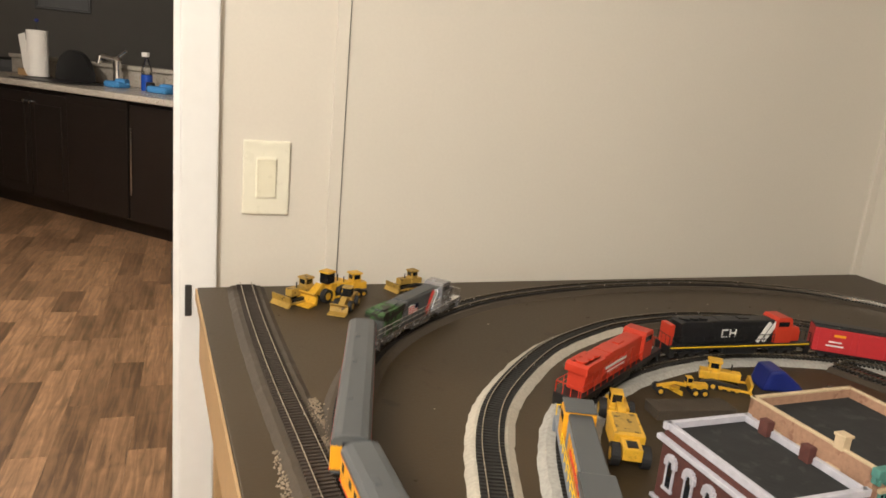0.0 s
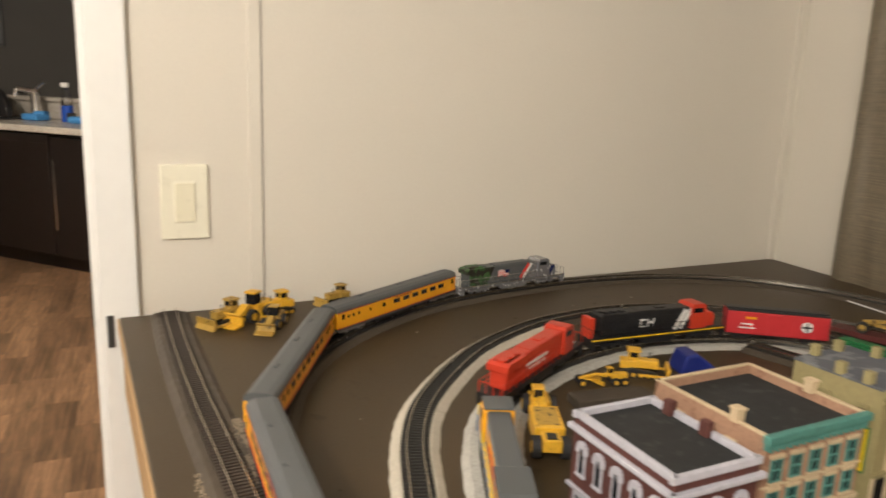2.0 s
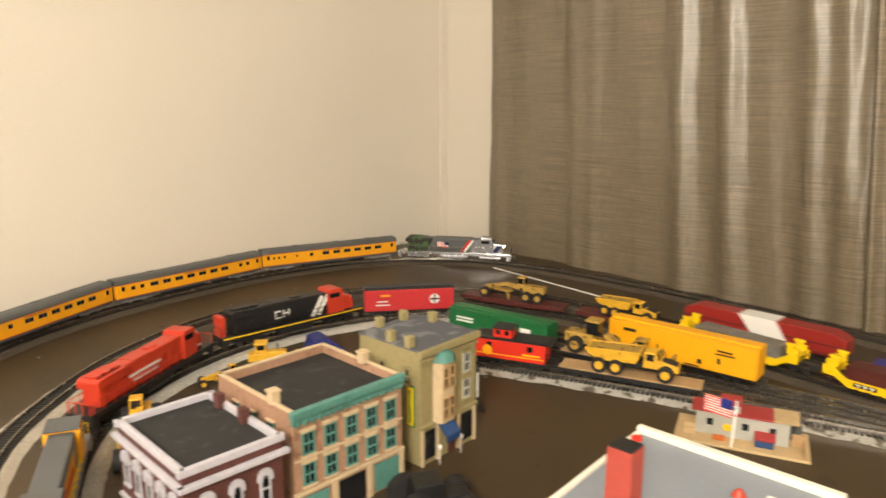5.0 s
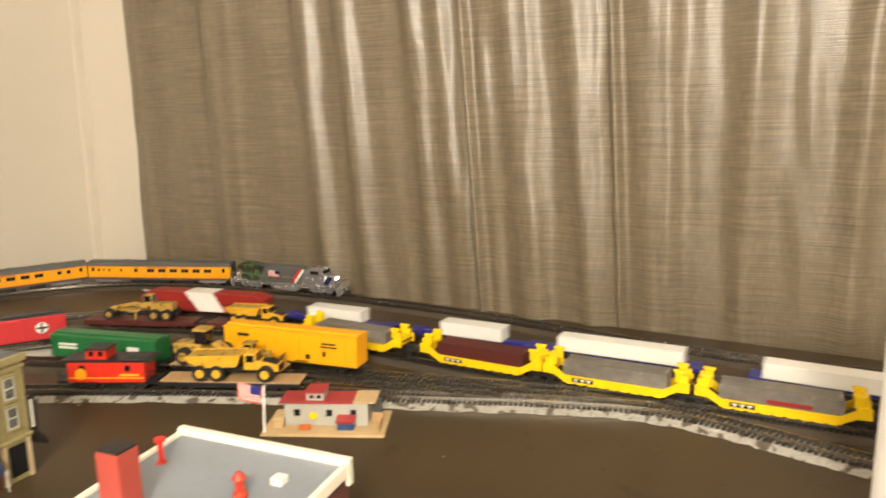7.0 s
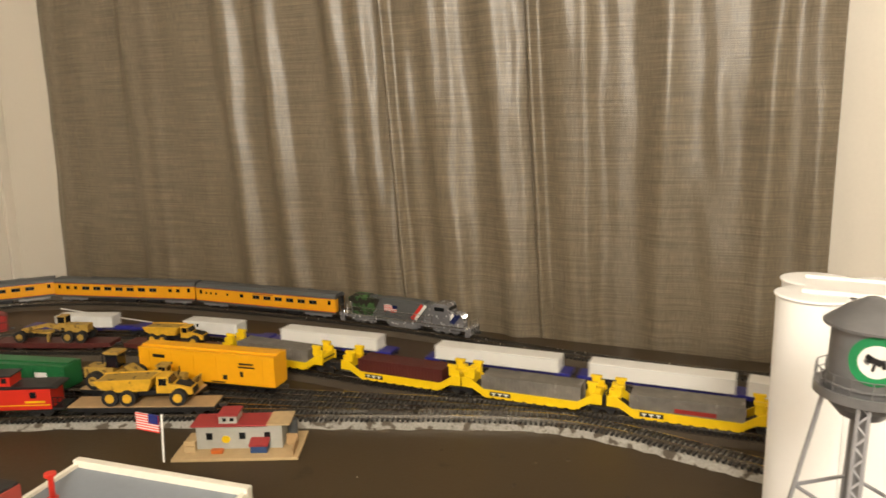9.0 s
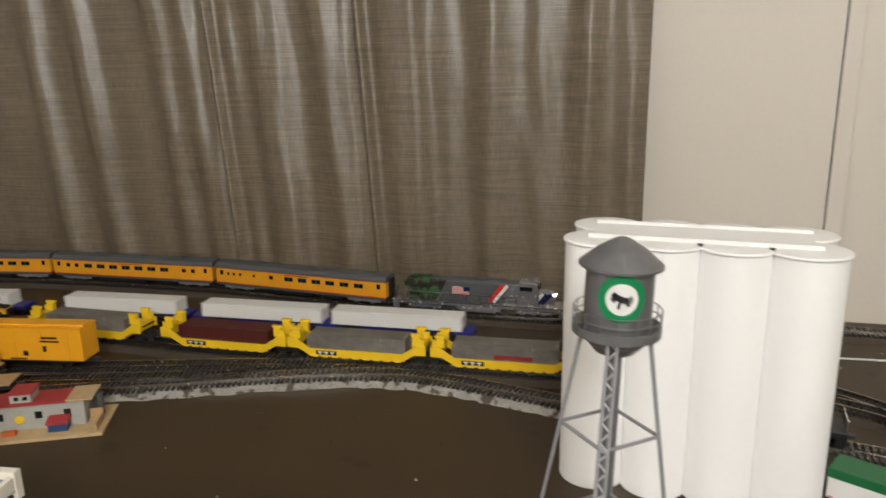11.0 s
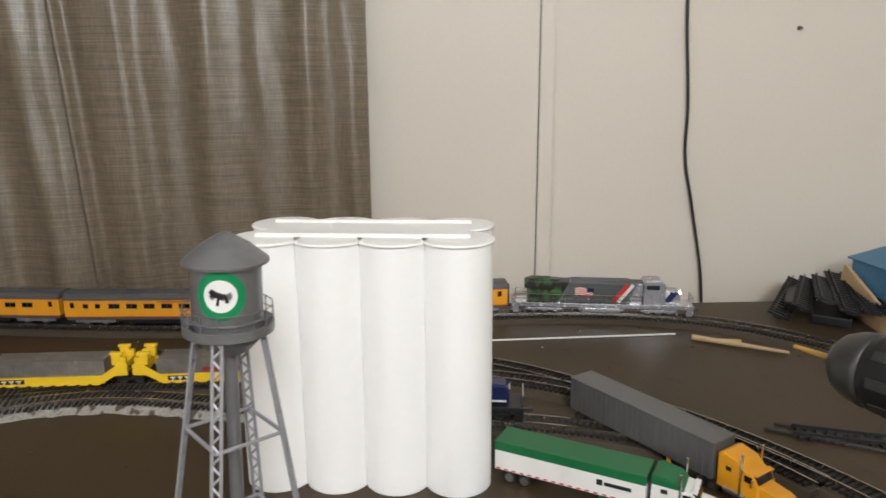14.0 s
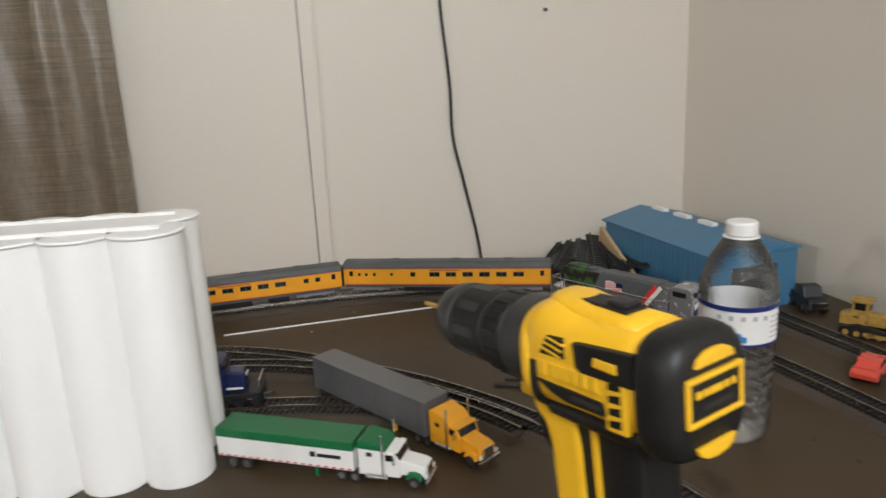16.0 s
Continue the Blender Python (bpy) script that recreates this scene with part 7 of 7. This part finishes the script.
for sg_ in (-1, 1):
    y = sg_ * 0.0240
    part("vent_window", Shape().prism([(0.0495, AX + 0.0055), (0.0330, AX + 0.0060), (0.0340, AX + 0.0165), (0.0435, AX + 0.0165)], 0.0052, y, bev=0.0006), M_RUBB, dl)
    for k in range(3):
        part("vent_slat", Shape().box(0.0415 - 0.0018 * k, sg_ * 0.0252, AX + 0.0078 + 0.0032 * k, 0.0135 - 0.0016 * k, 0.0036, 0.0012, 0.0004, ry=-14), M_DRY, dl)
    part("shoulder_pad", Shape().prism([(0.0265, AX + 0.0040), (0.0230, AX + 0.0020), (-0.0060, AX + 0.0020), (-0.0060, AX + 0.0185), (0.0275, AX + 0.0165)], 0.0056, y, bev=0.0010), M_RUBB, dl, "black rubber shoulder pad")
    part("shoulder_mark", Shape().prism([(0.0160, AX + 0.0075), (0.0020, AX + 0.0065), (0.0020, AX + 0.0120), (0.0150, AX + 0.0125)], 0.0066, y, bev=0.0010), M_DRY, dl)
    part("letter_panel", Shape().prism([(0.0530, AX - 0.0070), (0.0120, AX - 0.0070), (0.0105, AX + 0.0010), (0.0300, AX + 0.0035), (0.0530, AX + 0.0040)], 0.0040, y, bev=0.0008), M_DRY, dl)
    for k, wd in enumerate((0.0050, 0.0042, 0.0066, 0.0050, 0.0042, 0.0042)):
        part("raised_letter_bar", Shape().box(0.0480 - 0.0064 * k, sg_ * 0.0258, AX - 0.0018, wd, 0.0018, 0.0078, 0.0006), M_DRY, dl)
    part("lower_stripe", Shape().prism([(0.0530, AX - 0.0085), (0.0120, AX - 0.0100), (0.0110, AX - 0.0165), (0.0330, AX - 0.0165), (0.0430, AX - 0.0140), (0.0500, AX - 0.0105)], 0.0052, y, bev=0.0006), M_RUBB, dl)
    part("lettering_bar", Shape().box(0.0210, sg_ * 0.0266, AX - 0.0128, 0.0170, 0.0006, 0.0026), M_STEEL, dl)
    part("vent_rib", Shape().prism([(0.0100, AX - 0.0225), (0.0100, AX + 0.0030), (0.0070, AX + 0.0055), (-0.0020, AX + 0.0055), (-0.0020, AX - 0.0225)], 0.0046, y, bev=0.0010), M_DRY, dl)
    for k in range(4):
        part("air_vent", Shape().prism([(0.0078, AX + 0.0018 - 0.0062 * k), (0.0012, AX + 0.0032 - 0.0062 * k), (0.0012, AX - 0.0012 - 0.0062 * k), (0.0078, AX - 0.0016 - 0.0062 * k)], 0.0052, y, bev=0.0004), M_RUBB, dl)
sw_ = part("speed_switch", Shape().box(0.0255, 0, AX + 0.0302, 0.0300, 0.0150, 0.0030, 0.0012, ry=-3), M_RUBB, dl)
part("switch_thumb", Shape().box(0.0180, 0, AX + 0.0322, 0.0110, 0.0120, 0.0036, 0.0014, ry=-3), M_BLACK, sw_)


def along_axis(ob):
    ob.matrix_basis = Matrix.Translation((0, 0, AX)) @ Matrix.Rotation(math.radians(90), 4, "Y")
    return ob


along_axis(part("gear_collar", Shape().lathe([(0.0215, 0.060), (0.0255, 0.063), (0.0262, 0.068), (0.0262, 0.078), (0.0250, 0.081), (0.0225, 0.082)], n=40), M_COLLAR, dl, "dark grey gear collar"))
cl = along_axis(part("clutch_ring", Shape().lathe([(0.0235, 0.0815), (0.0248, 0.083), (0.0246, 0.096), (0.0228, 0.100)], n=40), M_RUBB, dl))
for k in range(14):
    a = 2 * math.pi * k / 14
    part("clutch_grip", Shape().box(0.0246 * math.cos(a), 0.0246 * math.sin(a), 0.0895, 0.0018, 0.0052, 0.0110, 0.0006, rz=math.degrees(a)), M_RUBB, cl)
ck = along_axis(part("chuck", Shape().lathe([(0.0218, 0.099), (0.0232, 0.101), (0.0232, 0.124), (0.0222, 0.128)], n=40), M_RUBB, dl))
for k in range(9):
    a = 2 * math.pi * (k + 0.3) / 9
    part("chuck_flute", Shape().box(0.0230 * math.cos(a), 0.0230 * math.sin(a), 0.1140, 0.0014, 0.0062, 0.0150, 0.0006, rz=math.degrees(a)), M_COLLAR, ck)
along_axis(part("chuck_nose", Shape().lathe([(0.0222, 0.128), (0.0225, 0.132), (0.0212, 0.139), (0.0180, 0.146), (0.0125, 0.151), (0.0050, 0.153)], n=40, split=False), M_COLLAR, dl, "dark grey metal chuck nose"))
HX = 0.015
hd = Shape().prism([(x + HX, z) for x, z in ((-0.020, AX - 0.024), (0.040, AX - 0.024), (0.042, AX - 0.038), (0.032, AX - 0.050), (0.018, 0.030), (0.020, 0.022), (-0.030, 0.022), (-0.022, 0.036), (-0.014, AX - 0.036))], 0.030, bev=0.004)
part("handle", hd, M_RUBB, dl, "black rubber handle")
part("handle_shell", Shape().prism([(x + HX, z) for x, z in ((0.024, AX - 0.024), (0.052, AX - 0.024), (0.050, AX - 0.033), (0.043, AX - 0.040), (0.040, AX - 0.050), (0.032, 0.046), (0.028, 0.036), (0.014, 0.036), (0.020, AX - 0.046))], 0.0345, bev=0.003), M_DRY, dl, "yellow handle shell")
part("handle_stripe", Shape().prism([(x + HX, z) for x, z in ((0.010, AX - 0.030), (0.0135, AX - 0.030), (0.0065, 0.036), (0.003, 0.036))], 0.0335, bev=0.0006), M_DRY, dl)
part("lamp_nub", rounded_box(0.0590 + HX, AX - 0.0285, 0.0200, 0.0200, 0.0100, 0.0035), M_DRY, dl)
part("trigger", Shape().prism([(x + HX, z) for x, z in ((0.038, AX - 0.034), (0.060, AX - 0.034), (0.057, AX - 0.046), (0.050, AX - 0.060), (0.043, AX - 0.064), (0.036, AX - 0.060))], 0.0180, bev=0.003), M_RUBB, dl)
part("battery", Shape().box(-0.004, 0, 0.0115, 0.086, 0.044, 0.023, 0.004), M_BLACK, dl, "black slide battery")
part("battery_latch", Shape().box(0.040, 0, 0.014, 0.004, 0.026, 0.010, 0.0015), M_DRY, dl)

part("drill_bit", Shape().rod((0.150, 0, AX), (0.180, 0, AX), 0.0022, 0.0016, n=8), M_CATD, dl, "brass coloured drill bit")
# the head leans forward a little over the level battery
lean_ = Matrix.Translation((0, 0, 0.022)) @ Matrix.Rotation(math.radians(4), 4, "Y") @ Matrix.Translation((0, 0, -0.022))
for ob in dl.children:
    if not ob.name.startswith("battery"):
        ob.matrix_basis = lean_ @ ob.matrix_basis

# ---- kitchen beyond the doorway ----
KA, KB = Vector((-2.86, 4.60)), Vector((-1.62, 3.28))
kd = (KB - KA).normalized()
kang = math.degrees(math.atan2(kd.y, kd.x))
KM = pose(KB.x, KB.y, 0, 0, 0, kang)     # x runs along the front, y goes back into the unit


def k_place(x, y=0.0, z=0.0):
    return KM @ pose(x, y, z)


for n, (x0, x1) in enumerate(((-2.62, -1.80), (-1.80, -1.02), (-1.02, -0.42), (-0.42, -0.02))):
    e = thing("base_cabinet", "dark espresso kitchen base cabinet under the stone worktop" if n != 2 else "black dishwasher front between the dark cabinets", "cabinet" if n != 2 else "dishwasher", KM, group="kitchen cabinets")
    cx, ww = (x0 + x1) / 2, x1 - x0
    part("body", Shape().box(cx, 0.30, 0.475, ww - 0.004, 0.58, 0.75, 0.002), M_CAB, e)
    part("toe_kick", Shape().box(cx, 0.34, 0.053, ww, 0.50, 0.106), M_CAB, e)
    if n < 2:
        for q in (-1, 1):
            d_ = part("door", Shape().box(cx + q * ww / 4, 0.0, 0.475, ww / 2 - 0.008, 0.02, 0.70, 0.003), M_CAB, e)
            part("door_panel", Shape().box(cx + q * ww / 4, -0.006, 0.475, ww / 2 - 0.11, 0.02, 0.56, 0.006), M_CAB, d_)
            part("knob", Shape().rod((cx + q * 0.035, -0.01, 0.765), (cx + q * 0.035, -0.035, 0.765), 0.008, 0.013, n=14), M_CHROME, d_)
    elif n == 2:
        part("door", Shape().box(cx, -0.004, 0.46, ww - 0.012, 0.026, 0.68, 0.006), M_CAB, e)
        part("control_panel", Shape().box(cx, -0.006, 0.822, ww - 0.012, 0.026, 0.05, 0.004), M_CAB, e)
    else:
        part("end_panel", Shape().box(cx, 0.0, 0.475, ww - 0.01, 0.02, 0.72, 0.003), M_CAB, e)
        part("towel_bar", Shape().rod((x0 + 0.03, -0.02, 0.28), (x0 + 0.03, -0.02, 0.70), 0.006, n=8), M_CHROME, e)
wk = thing("kitchen_worktop", "speckled beige stone worktop with raised back ledge", "worktop", KM)
part("slab", Shape().box(-1.30, 0.29, 0.880, 2.68, 0.66, 0.040, 0.008), M_STONE, wk)
part("backsplash", Shape().box(-1.30, 0.635, 0.960, 2.68, 0.02, 0.118, 0.002), M_STONE, wk)
part("back_ledge", Shape().box(-1.30, 0.70, 1.035, 2.68, 0.20, 0.03, 0.006), M_STONE, wk)
solid("wall_kitchen_low", Shape().box(-1.30, 0.70, 0.50, 2.66, 0.10, 0.998), M_CAB, "dark half wall behind the kitchen worktop", kind="structure", m=KM)
sk = thing("kitchen_sink", "dark composite sink basin let into the worktop", "sink", KM)
part("rim", Shape().box(-1.45, 0.27, 0.903, 0.60, 0.42, 0.008, 0.003), M_BLACK, sk)
part("raised_board", Shape().rod((-1.48, 0.36, 0.925), (-1.48, 0.40, 0.925), 0.200, n=40), M_BLACK, sk, "round black lid leaning at the sink")
fc = thing("kitchen_tap", "chrome kitchen tap with a pull-out spout", "tap", k_place(-1.18, 0.50, 0.90) @ Matrix.Diagonal((1.3, 1.3, 1.2, 1)))
part("base", Shape().lathe([(0.030, 0), (0.030, 0.008), (0.022, 0.014), (0.020, 0.09), (0.024, 0.15), (0.016, 0.17)], n=20), M_CHROME, fc)
part("spout", Shape().rod((0, 0, 0.150), (-0.045, -0.070, 0.165), 0.017, 0.020, n=16).rod((-0.045, -0.070, 0.170), (-0.050, -0.078, 0.125), 0.015, 0.013, n=16), M_CHROME, fc)
part("lever", Shape().rod((0, 0, 0.165), (0.05, 0.02, 0.21), 0.008, n=10), M_CHROME, fc)
pt = thing("paper_towel_roll", "white paper towel roll on a dark stand on the worktop", "paper towel", k_place(-1.78, 0.30, 0.90) @ Matrix.Diagonal((1.1, 1.1, 1.2, 1)))
part("stand", Shape().lathe([(0.08, 0), (0.08, 0.008), (0.07, 0.010)], n=24).rod((0, 0, 0), (0, 0, 0.33), 0.006, n=10), M_BLACK, pt)
part("roll", Shape().lathe([(0.062, 0.012), (0.065, 0.014), (0.065, 0.282), (0.020, 0.285)], n=28).prism([(-0.105, 0.250), (-0.040, 0.262), (-0.010, 0.080), (-0.030, 0.020), (-0.062, 0.060)], 0.008, -0.060, bev=0.003), M_PAPER, pt, "white paper towel with a loose sheet hanging")
part("finial", Shape().lathe([(0.006, 0.33), (0.014, 0.338), (0.010, 0.350)], n=14), M_DBLUE, pt)
sb = thing("spray_bottle", "clear spray bottle with blue liquid on the worktop", "bottle", k_place(-0.80, 0.44, 0.90) @ Matrix.Diagonal((1.0, 1.0, 1.02, 1)))
part("liquid_body", Shape().lathe([(0.036, 0), (0.038, 0.01), (0.038, 0.10), (0.034, 0.105)], n=20), M_SPRAY, sb)
part("upper_body", Shape().lathe([(0.036, 0.105), (0.034, 0.14), (0.016, 0.19), (0.013, 0.215)], n=20, split=False), M_CLEAR, sb)
part("spray_head", Shape().box(-0.012, 0, 0.235, 0.055, 0.024, 0.030, 0.006), M_WHITE, sb)
for x, y, sx in ((-1.03, 0.38, 0.15), (-0.56, 0.36, 0.18)):
    q = Shape().box(0, 0, 0.022, sx, 0.11, 0.044, 0.018).box(sx * 0.2, 0.02, 0.045, sx * 0.5, 0.08, 0.036, 0.015, rz=25)
    solid("dish_cloth", q, M_BLUEB, "crumpled light blue cloth on the worktop", "cloth", m=k_place(x, y, 0.90), group="blue cloths on the worktop")
solid("small_dark_jar", Shape().lathe([(0.028, 0), (0.03, 0.005), (0.03, 0.05), (0.024, 0.06)], n=18), M_BLACK, "small dark jar on the worktop", "jar", m=k_place(-0.74, 0.42, 0.90))
solid("soap_dish", Shape().box(0, 0, 0.025, 0.13, 0.08, 0.05, 0.006), M_WOODF, "small wooden box on the worktop", "box", m=k_place(-2.15, 0.45, 0.90))
# living room past the worktop; its lack of light is put into the wall colour
solid("wall_far", Shape().box(-2.6, 7.0, 1.2, 6.4, 0.1, 2.5), M_UNLIT, "wall of the unlit room past the kitchen, coloured dark as if unlit", kind="structure")
solid("wall_kitchen_west", Shape().box(-5.45, 2.6, 1.2, 0.1, 9.0, 2.5), M_UNLIT, "side wall of kitchen and unlit room, coloured dark as if unlit", kind="structure")
solid("wall_kitchen_east", Shape().box(0.62, 3.5, 1.2, 0.1, 7.0, 2.5), M_UNLIT, "side wall of kitchen and unlit room, coloured dark as if unlit", kind="structure")
pf = thing("picture_frame", "dark framed picture on the far dark wall", "picture", pose(-2.78, 6.93, 1.70) @ Matrix.Diagonal((0.82, 1, 0.9, 1)))
part("frame", Shape().box(0, 0, 0.24, 0.60, 0.03, 0.03, 0.004).box(0, 0, -0.24, 0.60, 0.03, 0.03, 0.004).box(-0.285, 0, 0, 0.03, 0.03, 0.45, 0.004).box(0.285, 0, 0, 0.03, 0.03, 0.45, 0.004), M_BLACK, pf)
part("print", Shape().box(0, 0.006, 0, 0.54, 0.006, 0.45), M_UPG, pf)
sf = thing("dark_sofa", "dark sofa back in the unlit room", "sofa", pose(-3.1, 6.2, 0))
part("back", Shape().box(0, 0, 0.55, 1.3, 0.25, 0.9, 0.08), M_BLACK, sf)
part("seat", Shape().box(0, 0.5, 0.22, 1.3, 0.8, 0.42, 0.06), M_BLACK, sf)

# ---- tracks laid out ----
track(OUTER, "black-tied model railway track of the outer loop on brown roadbed", M_BEDB, 0.02, OUTER.length - 0.02)
k0, k1 = SECOND.near(-1.27, -0.85), SECOND.near(-0.86, -0.305)
track(SECOND, "curved model railway track on white plaster ballast", M_BEDW, 0.0, k1, singles=(k0, k1 - 0.15), bed_w=0.0215, high=0.005, ragged=0.0010)
track(SECOND, "model railway track of the second loop along the curtain", M_BEDB, k1, SECOND.length)
c0 = CN_LINE.near(-0.49, -0.565)
track(CN_LINE, "curved model railway track on grey plaster ballast", M_BEDS, 0.0, c0, bed_w=0.028, ragged=0.0011)
track(CN_LINE, "model railway siding under the refrigerator car", M_BEDB, c0, CN_LINE.length)
track(WELLS, "model railway siding under the well cars", M_BEDB)
track(HOPPER, "model railway siding under the green freight car", M_BEDB)
track(FRONT, "model railway siding on rough grey ballast", M_BEDG, 0.0, FRONT.near(-0.445, -1.75), bed_w=0.0195, singles=(0.55, 1.1), ragged=0.0026, high=0.0046)
track(FRONT, "model railway siding behind the silos", M_BEDB, FRONT.near(-0.445, -1.75), FRONT.length, high=0.0046)
track(SHED_LINE, "model railway track leading out of the blue engine shed", M_BEDB)
track(SPUR, "straight model railway spur on brown roadbed", M_BEDB, bed_w=0.025, ragged=0.0005, tie_m=M_TIEB)

# many tiny alike pieces that stay joined
for ob in list(scene.objects):
    if ob.name.split(".")[0] in ("corrugation", "side_rib", "stake_pocket", "sill_scallop", "lettering_bar", "ladder", "handrail", "end_rail", "red_marker_strip", "flag_stripe", "plate_mark"):
        tagged(ob, kind="stuff")


def motions():
    """The two trains run at an even pace along their loops."""
    times = [0.4 * k for k in range(41)]
    start, pace = OUTER.near(-1.085, -0.200), 0.2075
    rows = [[] for _ in range(5)]
    for t in times:
        front = start + pace * t + float(np.interp(t, (0, 3, 6, 8.5, 10.5, 12.4, 13.5, 14.5, 16), (-0.026, 0.012, 0.050, 0.052, 0.050, 0.030, -0.004, -0.014, -0.022)))
        mids = [front - 0.129]
        for k in range(4):
            mids.append(front - 0.258 - 0.010 - 0.153 - 0.315 * k)
        for k, s_ in enumerate(mids):
            rows[k].append((t, OUTER.stand(s_, 0.258 if k == 0 else 0.306)))
    for ob, r in zip([hero, *coaches], rows):
        walk(ob, r)
    base, pace2 = 8.0, 0.157
    spots_ = [SECOND.near(-0.305, -0.593) - 0.118] + [SECOND.near(-0.26, y) for y in (-0.725, -0.963, -1.180, -1.447, -1.667, -1.880)]
    for k, ob in enumerate([lead, *spines]):
        L = 0.236 if k == 0 else 0.205
        walk(ob, [(t, SECOND.stand(min(max(spots_[k] - pace2 * (t - base) + max(0.0, 0.012 * (base - t)), 0.15), SECOND.length - 0.12), L)) for t in times])


motions()
